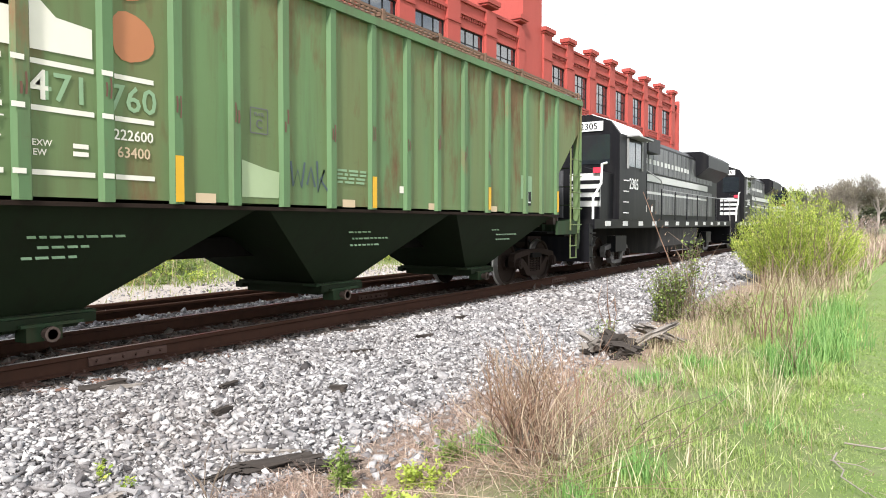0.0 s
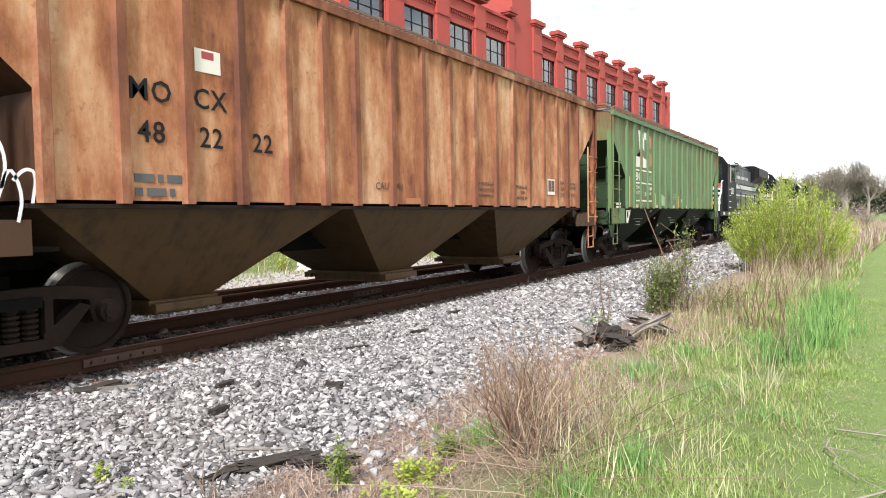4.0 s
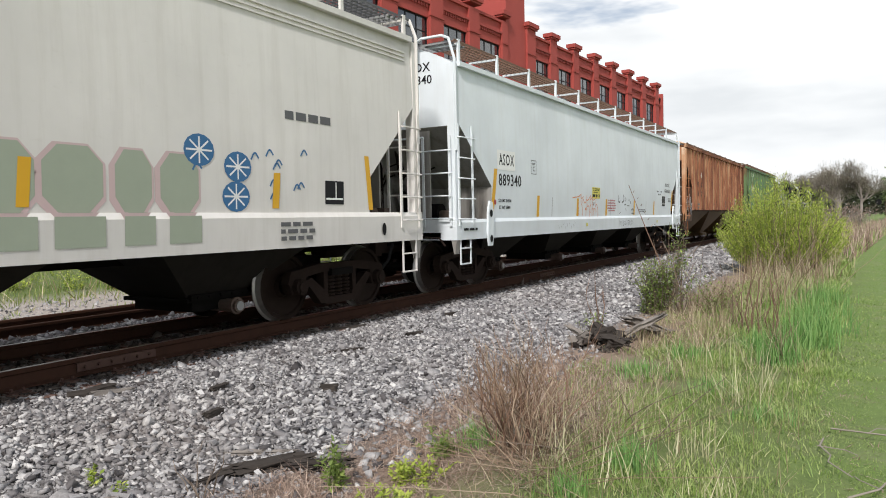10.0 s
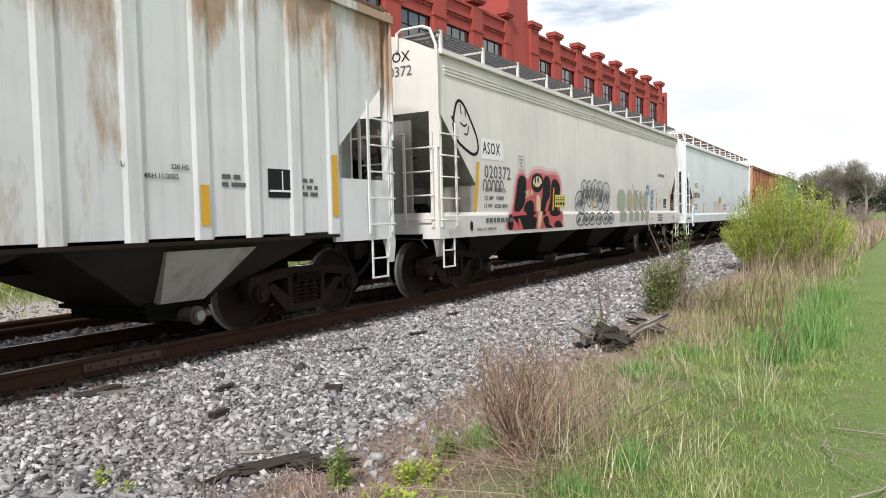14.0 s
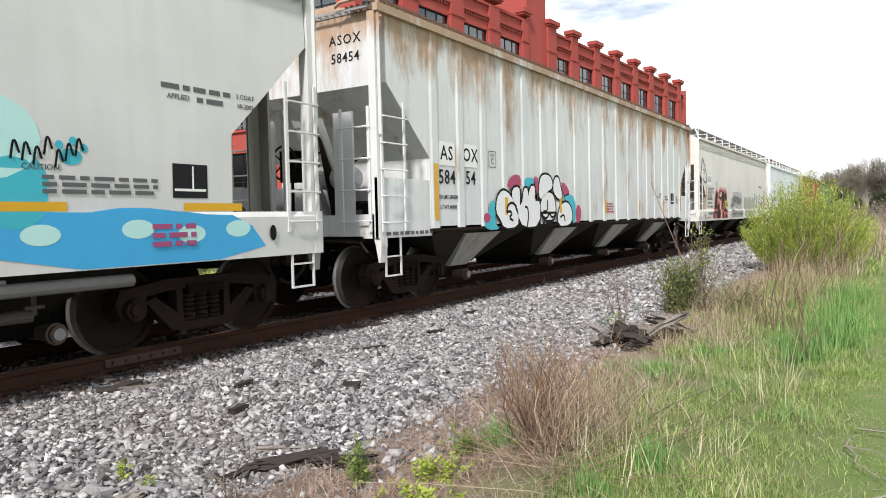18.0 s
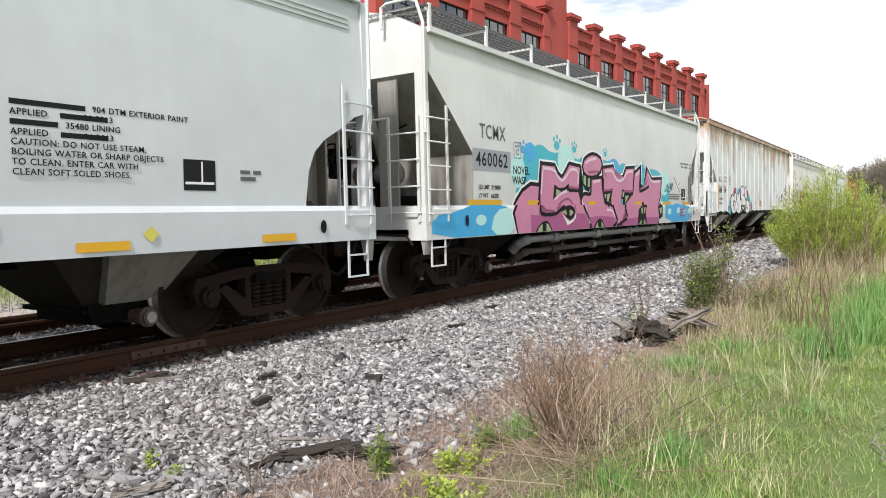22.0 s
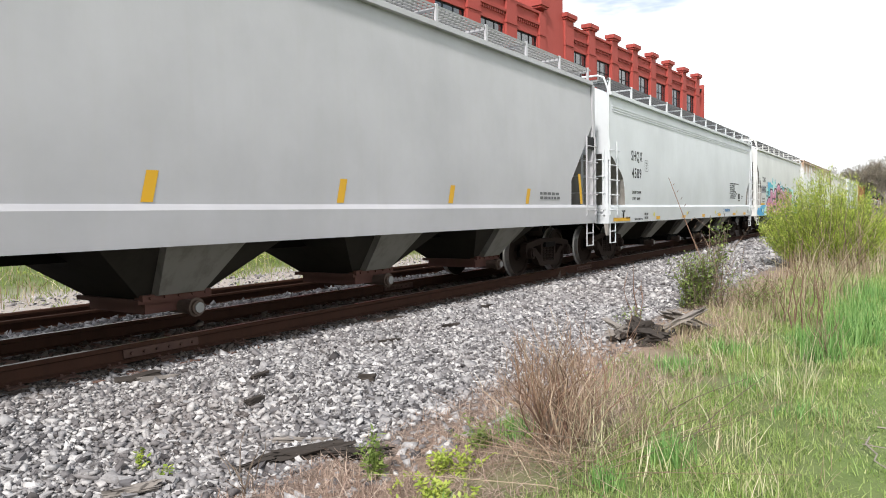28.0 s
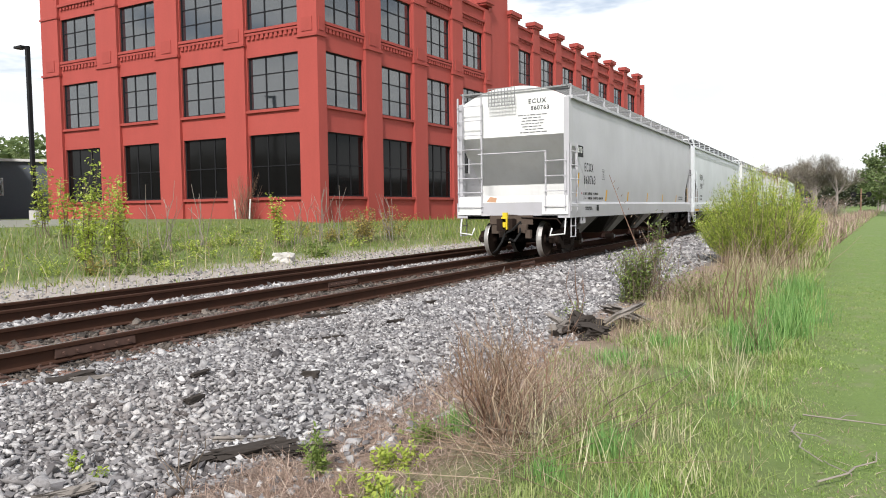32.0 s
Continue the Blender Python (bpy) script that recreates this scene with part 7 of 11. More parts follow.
for y0, z0 in ((4.25, 2.10), (4.78, 1.95), (4.75, 1.62)):
    film(a2_body, oval(y0, z0, 0.20, 0.17), M["decal_blue"], 3, "graffiti", "dark blue disc")
    for k in range(4):
        a = k * math.pi / 4
        film(a2_body, stroke([(y0 - 0.17 * math.cos(a), z0 - 0.14 * math.sin(a)), (y0 + 0.17 * math.cos(a), z0 + 0.14 * math.sin(a))], 0.02), M["spray_white"], 4, "graffiti", "")
for k in range(10):
    y0, z0 = r.uniform(3.7, 5.9), r.uniform(1.55, 2.2)
    film(a2_body, stroke(curve([(y0, z0), (y0 + 0.06, z0 + 0.10), (y0 + 0.12, z0 + 0.02)]), 0.022), M["decal_blue"], 3, "graffiti", "")
for y in (2.42, 5.36, -1.0):
    film(a2_body, quad(y, 1.70, 0.11, 0.42, 0.03), M["amber"], 4, "reflector", "amber reflective strip", None, False)
film(a2_body, quad(7.25, 1.85, 0.10, 0.75, -0.1), M["amber"], 3, "reflector", "amber reflective strip", None, False)
test_box(a2_body, 6.45, 1.70, None, 0.9)
fine(a2_body, 6.0, 2.62, 0.9, 1, 0.10, M["faded_black"], 35)
for y in (-7.48, 7.5):
    film(a2, oval(y, 1.20, 0.05, 0.09), M["black"], 3, "jack_hole", "", 1.636, False)
words(a2, "2 INCH HF COMP SHOE", -6.9, 1.13, 0.075, M["faded_black"])
fine(a2, 5.7, 1.30, 0.6, 3, 0.05, M["faded_black"], 38)
words(a2_body, "ASOX", 0, 0, 0.24, M["decal_black"]).matrix_basis = end_at(0.75, -8.455, 4.05)
words(a2_body, "020372", 0, 0, 0.24, M["faded_black"]).matrix_basis = end_at(0.75, -8.455, 3.81)
for z in (0.10, 0.16, 0.22):
    bm = bmesh.new()
    for s in (-1, 1):
        lo, hi = sorted((s * 1.56, s * 1.592))
        box(bm, lo, -8.2, 3.95 - z, hi, 8.2, 3.97 - z)
    part("roof_bead", bm, M["cream"], a2_body)

# rust-stained white ribbed car
for text, y, z, w in (("AS", -7.17, 2.35, 0.50), ("OX", -6.42, 2.36, 0.46)):
    film(f8_body, quad(y, z, w, 0.38), M["white"], 2, "white_panel", "", RX, False)
    words(f8_body, text, y, z, 0.32, M["decal_black"], 1.1, RX + 0.005)
words(f8_body, "584", -7.17, 1.97, 0.32, M["decal_black"], 1.1, RX + 0.005)
words(f8_body, "54", -6.42, 1.98, 0.32, M["decal_black"], 1.1, RX + 0.005)
words(f8_body, "LD LMT 200500", -7.14, 1.66, 0.085, M["decal_black"], x=RX + 0.006)
words(f8_body, "LT WT 69500", -7.14, 1.50, 0.085, M["decal_black"], x=RX + 0.006)
plate_c(f8_body, -5.64, 2.35, RX)
for y, z0, z1 in ((-7.52, 1.30, 2.18), (-5.16, 1.36, 1.68), (-2.64, 1.38, 1.70), (0.21, 1.36, 1.68), (3.01, 1.36, 1.68), (5.47, 1.32, 1.75), (7.60, 1.40, 2.2)):
    film(f8_body, quad(y, (z0 + z1) / 2, 0.11, z1 - z0), M["amber"], 6, "reflector", "amber reflective strip", 1.602, False)
test_box(f8_body, 6.62, 1.80, RX)
words(f8_body, "LINING               220 HS", 4.9, 1.92, 0.075, M["faded_black"], x=RX + 0.006)
words(f8_body, "MRH 11/2002", 4.95, 1.82, 0.075, M["faded_black"], x=RX + 0.006)
fine(f8_body, 5.9, 1.85, 0.35, 2, 0.05, M["faded_black"], 41, RX + 0.005)
fine(f8_body, 7.1, 1.85, 0.35, 3, 0.05, M["faded_black"], 42, RX + 0.005)
fine(f8_body, 0.6, 1.60, 0.5, 4, 0.04, M["decal_red"], 43, RX + 0.005)
FX = 1.604
spray(f8_body, "fill", "crimson", 1, [(-5.15, 1.85), (-5.03, 2.03), (-4.78, 2.13), (-4.54, 2.09), (-4.56, 1.85)], FX)
spray(f8_body, "fill", "cyan", 1, [(-4.38, 2.07), (-3.98, 2.09), (-3.86, 1.91), (-4.39, 1.89)], FX)
spray(f8_body, "fill", "crimson", 1, [(-3.97, 2.12), (-3.74, 2.1), (-3.72, 1.73), (-3.93, 1.85)], FX)
spray(f8_body, "fill", "cyan", 1, [(-5.84, 1.44), (-5.75, 1.61), (-5.57, 1.62), (-5.61, 1.21), (-5.4, 1.1), (-5.95, 1.1), (-6, 1.27)], FX)
spray(f8_body, "fill", "crimson", 2, [(-6.04, 1.31), (-5.98, 1.4), (-5.84, 1.4), (-5.76, 1.31), (-5.84, 1.23), (-5.98, 1.23)], FX)
spray(f8_body, "fill", "cyan", 1, [(-2.47, 1.66), (-2.27, 1.83), (-1.8, 1.72), (-1.77, 1.24), (-1.95, 1.11), (-2.07, 1.46)], FX)
spray(f8_body, "fill", "crimson", 1, [(-2.61, 2.05), (-2.32, 2.01), (-2.07, 1.79), (-2.46, 1.73)], FX)
spray(f8_body, "fill", "crimson", 1, [(-1.8, 1.35), (-1.72, 1.54), (-1.55, 1.57), (-1.43, 1.39), (-1.53, 1.17), (-1.72, 1.14)], FX)
film(f8_body, grown(soft([(-5.58, 1.41), (-5.53, 1.67), (-5.34, 1.81), (-5.13, 1.79), (-4.94, 1.68), (-4.72, 1.5), (-4.67, 1.34), (-4.71, 1.13), (-5.27, 1.11), (-5.42, 1.29)], 1), 0.045), M["spray_black"], 2, "graffiti", "black outline", FX, False)
spray(f8_body, "fill", "white", 3, [(-5.58, 1.41), (-5.53, 1.67), (-5.34, 1.81), (-5.13, 1.79), (-4.94, 1.68), (-4.72, 1.5), (-4.67, 1.34), (-4.71, 1.13), (-5.27, 1.11), (-5.42, 1.29)], FX)
film(f8_body, grown(soft([(-4.94, 1.68), (-4.91, 1.84), (-4.73, 1.89), (-4.59, 1.85), (-4.58, 1.56), (-4.48, 1.62), (-4.44, 1.84), (-4.32, 1.89), (-4.23, 1.81), (-4.26, 1.66), (-4.13, 1.91), (-3.95, 1.93), (-3.91, 1.82), (-3.95, 1.64), (-3.68, 1.65), (-3.71, 1.13), (-4.47, 1.11), (-4.7, 1.34)], 1), 0.045), M["spray_black"], 2, "graffiti", "black outline", FX, False)
spray(f8_body, "fill", "white", 3, [(-4.94, 1.68), (-4.91, 1.84), (-4.73, 1.89), (-4.59, 1.85), (-4.58, 1.56), (-4.48, 1.62), (-4.44, 1.84), (-4.32, 1.89), (-4.23, 1.81), (-4.26, 1.66), (-4.13, 1.91), (-3.95, 1.93), (-3.91, 1.82), (-3.95, 1.64), (-3.68, 1.65), (-3.71, 1.13), (-4.47, 1.11), (-4.7, 1.34)], FX)
film(f8_body, grown(soft([(-3.75, 1.73), (-3.7, 2.03), (-3.59, 2.15), (-3.31, 2.18), (-3.09, 2.1), (-3.04, 1.91), (-3.33, 1.82), (-3.61, 1.66)], 1), 0.045), M["spray_black"], 2, "graffiti", "black outline", FX, False)
spray(f8_body, "fill", "white", 3, [(-3.75, 1.73), (-3.7, 2.03), (-3.59, 2.15), (-3.31, 2.18), (-3.09, 2.1), (-3.04, 1.91), (-3.33, 1.82), (-3.61, 1.66)], FX)
film(f8_body, grown(soft([(-3.04, 1.88), (-2.95, 2.12), (-2.73, 2.15), (-2.64, 1.96), (-2.55, 1.78), (-2.59, 1.64), (-2.9, 1.74)], 1), 0.045), M["spray_black"], 2, "graffiti", "black outline", FX, False)
spray(f8_body, "fill", "white", 3, [(-3.04, 1.88), (-2.95, 2.12), (-2.73, 2.15), (-2.64, 1.96), (-2.55, 1.78), (-2.59, 1.64), (-2.9, 1.74)], FX)
film(f8_body, grown(soft([(-3.66, 1.4), (-3.65, 1.63), (-3.44, 1.8), (-3.11, 1.81), (-2.94, 1.67), (-2.9, 1.39), (-3.04, 1.24), (-3.49, 1.25)], 1), 0.045), M["spray_black"], 2, "graffiti", "black outline", FX, False)
spray(f8_body, "fill", "white", 3, [(-3.66, 1.4), (-3.65, 1.63), (-3.44, 1.8), (-3.11, 1.81), (-2.94, 1.67), (-2.9, 1.39), (-3.04, 1.24), (-3.49, 1.25)], FX)
film(f8_body, grown(soft([(-2.81, 1.11), (-2.76, 1.46), (-2.44, 1.63), (-2.11, 1.57), (-1.96, 1.31), (-2.13, 1.11)], 1), 0.045), M["spray_black"], 2, "graffiti", "black outline", FX, False)
spray(f8_body, "fill", "white", 3, [(-2.81, 1.11), (-2.76, 1.46), (-2.44, 1.63), (-2.11, 1.57), (-1.96, 1.31), (-2.13, 1.11)], FX)
spray(f8_body, "line", "black", 5, [(-5.17, 1.41), (-5.01, 1.43), (-4.94, 1.37), (-5.08, 1.31), (-4.9, 1.25)], FX)
spray(f8_body, "line", "black", 5, [(-5.15, 1.41), (-5.13, 1.53), (-4.94, 1.6), (-4.75, 1.51)], FX)
spray(f8_body, "line", "black", 5, [(-4.39, 1.51), (-4.27, 1.5), (-4.23, 1.34), (-4.31, 1.11)], FX)
spray(f8_body, "line", "black", 5, [(-4.57, 1.85), (-4.58, 1.55)], FX)
spray(f8_body, "line", "black", 5, [(-3.91, 1.65), (-3.61, 1.65)], FX)
spray(f8_body, "line", "black", 5, [(-3.32, 1.65), (-3.33, 1.42), (-3.54, 1.42)], FX)
spray(f8_body, "line", "black", 5, [(-3.68, 1.39), (-2.87, 1.39)], FX)
spray(f8_body, "line", "black", 5, [(-3.64, 1.38), (-3.49, 1.28), (-3.34, 1.29), (-3.24, 1.38)], FX)
spray(f8_body, "line", "black", 5, [(-3.24, 1.38), (-3.12, 1.29), (-2.99, 1.31), (-2.9, 1.38)], FX)
spray(f8_body, "line", "black", 5, [(-3.59, 1.26), (-3.53, 1.16), (-3.45, 1.26), (-3.37, 1.14), (-3.28, 1.25), (-3.2, 1.14), (-3.11, 1.25), (-3.01, 1.18)], FX)
spray(f8_body, "line", "black", 5, [(-2.67, 1.29), (-2.46, 1.36), (-2.42, 1.2)], FX)
words(f8_body, "ASOX", 0, 0, 0.20, M["decal_black"], 1.2).matrix_basis = end_at(0.85, -8.73, 3.95)
words(f8_body, "58454", 0, 0, 0.20, M["decal_black"], 1.1).matrix_basis = end_at(0.85, -8.73, 3.69)
fine(f8, -8.2, 1.12, 1.2, 1, 0.05, M["faded_black"], 45, 1.58)

# silver car with the large pink piece
words(tc_body, "TCMX", -5.73, 2.65, 0.34, M["faded_black"], 1.1, wide=0.86)
film(tc_body, quad(-5.76, 2.19, 1.28, 0.36), M["grey_panel"], 2, "grey_panel", "", None, False)
words(tc_body, "460062", -5.76, 2.19, 0.33, M["decal_black"], 1.1)
words(tc_body, "LD LMT  219800", -5.85, 1.74, 0.105, M["decal_black"])
words(tc_body, "LT WT   66200", -5.88, 1.60, 0.105, M["decal_black"])
plate_c(tc_body, -4.86, 2.42)
cloud_u = soft([(-5.05, 1.45), (-4.75, 2.05), (-4.6, 2.45), (-4.3, 2.50), (-3.9, 2.62), (-3.5, 2.45), (-3.0, 2.5), (-2.6, 2.55), (-2.2, 2.35), (-1.9, 2.5), (-1.3, 2.6), (-0.6, 2.42), (-0.2, 2.5), (0.2, 2.35), (0.6, 2.48), (1.1, 2.35), (1.7, 2.5), (2.3, 2.35), (3.0, 2.42), (3.6, 2.3), (4.3, 2.0), (4.5, 1.45)], 2)
film(tc_body, cloud_u, M["spray_cyan"], 1, "graffiti", "turquoise spray cloud behind pink lettering")
for y, z, ry, rz, m in ((-4.85, 2.05, 0.28, 0.3, "spray_mint"), (-2.75, 2.32, 0.42, 0.36, "spray_mint"), (-0.05, 2.28, 0.36, 0.25, "spray_blue"), (3.9, 2.05, 0.45, 0.35, "spray_mint"), (-4.35, 2.42, 0.22, 0.18, "spray_blue"), (1.9, 2.3, 0.3, 0.2, "spray_blue"), (4.1, 1.6, 0.3, 0.3, "spray_cyan")):
    film(tc_body, oval(y, z, ry, rz), M[m], 2, "graffiti", "rounded spray bubble")
for y, z, s, m in ((-4.65, 2.45, 0.8, "spray_blue"), (-3.2, 2.62, 1.0, "spray_cyan"), (-2.35, 2.60, 0.8, "spray_cyan"), (-0.6, 2.60, 0.7, "spray_cyan"), (4.6, 1.92, 0.8, "spray_cyan")):
    film(tc_body, oval(y, z, 0.13 * s, 0.09 * s), M[m], 2, "graffiti", "small paw-like bubble")
    for dy, dz in ((-0.12, 0.12), (0.03, 0.17), (0.15, 0.10)):
        film(tc_body, oval(y + dy * s, z + dz * s, 0.045 * s, 0.05 * s), M[m], 2, "graffiti", "")
def outlined(points):
    """A pink letter with its black and white outlines."""
    o = points
    film(tc_body, grown(o, 0.115, 0.937), M["spray_white"], 3, "graffiti", "white outer outline")
    film(tc_body, grown(o, 0.075, 0.937), M["spray_black"], 4, "graffiti", "black outline")
    spray(tc_body, "fill", "pink", 5, points, hard=True)


outlined([(-5.05, 1.30), (-4.9, 1.50), (-4.67, 1.68), (-4.35, 1.80), (-4.0, 1.79), (-4.03, 1.38), (-3.7, 0.937), (-4.9, 0.937)])
outlined([(-3.9, 2.2), (-3.33, 2.2), (-3.16, 2.04), (-2.97, 1.97), (-2.77, 2.07), (-2.6, 2.26), (-2.08, 2.23), (-2.15, 1.71), (-2.06, 1.56), (-1.89, 1.33), (-1.66, 1.12), (-1.54, 0.95), (-1.83, 0.937), (-3.03, 0.937), (-4.21, 0.937), (-4.04, 1.34), (-3.97, 1.8)])
outlined([(-1.42, 1.99), (-0.85, 2.03), (-0.82, 1.8), (-0.72, 1.62), (-0.64, 1.48), (-0.2, 1.37), (-0.09, 1.18), (0.07, 1.07), (-0.22, 0.937), (-1.56, 0.937), (-1.66, 1.12), (-1.85, 1.29), (-2.02, 1.54), (-1.83, 1.65), (-1.57, 1.64), (-1.43, 1.66)])
outlined([(-0.73, 2.26), (-0.13, 2.32), (0.01, 2.12), (0.26, 2.03), (0.59, 2.11), (0.76, 2.31), (1.33, 2.35), (1.24, 1.75), (0.77, 1.74), (0.56, 1.58), (0.58, 1.4), (0.75, 1.13), (0.4, 1.03), (0.01, 0.937), (-0.11, 1.21), (-0.29, 1.46), (-0.12, 1.82), (-0.63, 1.73), (-0.76, 1.74)])
outlined([(1.4, 2.22), (1.83, 2.38), (1.81, 1.8), (2.07, 1.84), (2.53, 1.93), (2.41, 2.36), (2.62, 2.2), (2.76, 2.1), (3.59, 2.14), (3.53, 1.67), (3.31, 1.42), (3.26, 0.937), (0.39, 0.937), (0.75, 1.13), (0.57, 1.32), (0.9, 1.64), (1.3, 1.7)])
outlined([(-0.83, 2.35), (-0.92, 2.22), (-1.13, 2.12), (-1.4, 2.08), (-1.66, 2.09), (-1.84, 2.16), (-1.89, 2.26), (-1.83, 2.38), (-1.64, 2.47), (-1.38, 2.53), (-1.11, 2.52), (-0.91, 2.46)])
spray(tc_body, "fill", "plum", 6, [(-4.43, 1.27), (-4.02, 1.24), (-3.36, 1.23), (-3.14, 1.3), (-2.85, 1.1), (-2.38, 1.15), (-2.3, 1.27), (-1.9, 1.26), (-1.66, 1.09), (-1.54, 0.95), (-3.03, 0.937), (-4.21, 0.937), (-4.4, 0.937)], hard=True)
spray(tc_body, "fill", "plum", 6, [(-1.64, 1.17), (-1.07, 1.2), (-0.21, 1.16), (-0.04, 1.06), (-0.22, 0.937), (-1.55, 0.937)], hard=True)
spray(tc_body, "fill", "plum", 6, [(0.54, 1.1), (1.55, 1.13), (3.23, 1.11), (3.24, 0.937), (0.39, 0.937)], hard=True)
spray(tc_body, "fill", "black", 7, [(-3.34, 1.85), (-3.11, 1.78), (-2.85, 1.8), (-2.64, 1.89), (-2.64, 1.74), (-2.92, 1.7), (-3.39, 1.55)], hard=True)
spray(tc_body, "fill", "black", 7, [(-3.14, 1.32), (-2.9, 1.42), (-2.66, 1.44), (-2.48, 1.39), (-2.4, 1.3), (-2.49, 1.2), (-2.67, 1.14), (-2.85, 1.19), (-2.98, 1.27)], hard=True)
spray(tc_body, "fill", "black", 7, [(-4.23, 0.937), (-4.08, 1.06), (-3.92, 1.13), (-3.74, 1.14), (-3.6, 1.07), (-3.49, 0.94), (-3.49, 0.937)], hard=True)
spray(tc_body, "fill", "black", 7, [(-1.92, 2.13), (-1.49, 2.05), (-1.48, 1.84), (-1.57, 1.72), (-1.78, 1.76), (-1.93, 1.89)], hard=True)
spray(tc_body, "fill", "black", 7, [(-0.78, 1.72), (-0.16, 1.76), (-0.28, 1.63), (-0.36, 1.46), (-0.65, 1.47)], hard=True)
spray(tc_body, "fill", "black", 7, [(0.48, 1.82), (1.27, 1.71), (0.86, 1.63), (0.63, 1.4), (0.42, 1.52)], hard=True)
spray(tc_body, "fill", "black", 7, [(1.59, 1.33), (1.89, 1.44), (2.06, 1.54), (2.26, 1.41), (2.11, 1.23), (2.29, 0.937), (1.57, 0.937)], hard=True)
spray(tc_body, "fill", "black", 7, [(-1.4, 0.937), (-1.23, 1.07), (-1.06, 1.14), (-0.88, 1.11), (-0.7, 0.937)], hard=True)
spray(tc_body, "fill", "black", 7, [(3.19, 1.4), (3.6, 1.5), (3.65, 1.12), (3.37, 1.05)], hard=True)
spray(tc_body, "fill", "olive", 8, [(-3.24, 1.76), (-3.03, 1.71), (-3.26, 1.63)], hard=True)
spray(tc_body, "fill", "olive", 8, [(-3.09, 1.31), (-2.89, 1.35), (-2.84, 1.28), (-2.85, 1.24), (-2.94, 1.27)], hard=True)
spray(tc_body, "fill", "olive", 8, [(-2.7, 1.35), (-2.59, 1.33), (-2.5, 1.29), (-2.6, 1.23), (-2.69, 1.22)], hard=True)
spray(tc_body, "fill", "olive", 8, [(-4.16, 0.937), (-4.06, 1.03), (-3.94, 1.09), (-3.93, 0.937)], hard=True)
spray(tc_body, "fill", "olive", 8, [(-3.77, 1.1), (-3.66, 1.06), (-3.54, 0.95), (-3.54, 0.937), (-3.76, 0.937)], hard=True)
spray(tc_body, "fill", "olive", 8, [(-1.88, 2.08), (-1.76, 2.06), (-1.75, 1.85), (-1.88, 1.9)], hard=True)
spray(tc_body, "fill", "olive", 8, [(-1.64, 2.03), (-1.52, 2.02), (-1.54, 1.83), (-1.65, 1.84)], hard=True)
spray(tc_body, "fill", "olive", 8, [(-0.7, 1.68), (-0.55, 1.69), (-0.56, 1.57)], hard=True)
spray(tc_body, "fill", "olive", 8, [(-0.49, 1.69), (-0.28, 1.71), (-0.4, 1.52), (-0.51, 1.53)], hard=True)
spray(tc_body, "fill", "olive", 8, [(0.52, 1.78), (0.65, 1.75), (0.6, 1.63), (0.52, 1.64)], hard=True)
spray(tc_body, "fill", "olive", 8, [(0.71, 1.67), (0.98, 1.67), (0.72, 1.48)], hard=True)
spray(tc_body, "fill", "olive", 8, [(1.78, 1.35), (1.93, 1.38), (1.91, 1.22), (1.83, 1.22)], hard=True)
spray(tc_body, "fill", "olive", 8, [(2.02, 1.38), (2.15, 1.37), (2.04, 1.21), (1.99, 1.21)], hard=True)
spray(tc_body, "fill", "olive", 8, [(1.67, 0.96), (1.87, 1.07), (1.85, 0.95)], hard=True)
spray(tc_body, "fill", "olive", 8, [(2.04, 1.08), (2.22, 0.95), (2.03, 0.94)], hard=True)
spray(tc_body, "fill", "olive", 8, [(-1.3, 0.937), (-1.16, 1.06), (-1.1, 0.937)], hard=True)
spray(tc_body, "fill", "olive", 8, [(-0.93, 1.09), (-0.78, 0.95), (-0.92, 0.937)], hard=True)
spray(tc_body, "fill", "olive", 8, [(3.31, 1.34), (3.51, 1.38), (3.55, 1.22), (3.42, 1.19)], hard=True)
spray(tc_body, "fill", "white", 7, [(-3.01, 1.25), (-2.85, 1.16), (-2.68, 1.11), (-2.49, 1.16), (-2.38, 1.26), (-2.36, 1.19), (-2.5, 1.1), (-2.64, 1.06), (-2.77, 1.03), (-2.85, 1.1)], hard=True)
spray(tc_body, "fill", "cyan", 8, [(1.91, 2.03), (2.06, 2.66), (2.15, 2.04), (2.08, 1.88)], hard=True)
spray(tc_body, "fill", "cyan", 8, [(0.44, 1.58), (0.57, 1.58), (0.51, 1.34)], hard=True)
spray(tc_body, "line", "black", 9, [(-3.93, 2.28), (-3.98, 1.8), (-4.02, 1.51), (-4.05, 1.37), (-3.99, 1.26), (-3.36, 1.26), (-3.2, 1.33), (-2.94, 1.42)], width=0.075)
spray(tc_body, "line", "black", 9, [(-2.12, 1.75), (-2.64, 1.75)], width=0.075)
spray(tc_body, "line", "black", 9, [(-1.57, 1.67), (-1.83, 1.7), (-2.05, 1.56), (-1.89, 1.35), (-1.64, 1.14), (-1.51, 0.937)], width=0.075)
spray(tc_body, "line", "black", 9, [(-0.74, 2.06), (-0.74, 1.73), (-0.62, 1.49), (-0.47, 1.41)], width=0.075)
spray(tc_body, "line", "black", 9, [(-0.18, 1.83), (-0.28, 1.59), (-0.24, 1.43), (-0.07, 1.24), (0.12, 1.06), (-0.17, 0.937)], width=0.075)
spray(tc_body, "line", "black", 9, [(0.59, 1.58), (0.58, 1.39), (0.82, 1.12), (0.4, 1.03), (0.06, 0.937)], width=0.075)
spray(tc_body, "line", "black", 9, [(-0.76, 1.71), (-0.18, 1.76)], width=0.075)
spray(tc_body, "line", "black", 9, [(1.27, 1.72), (0.73, 1.7)], width=0.075)
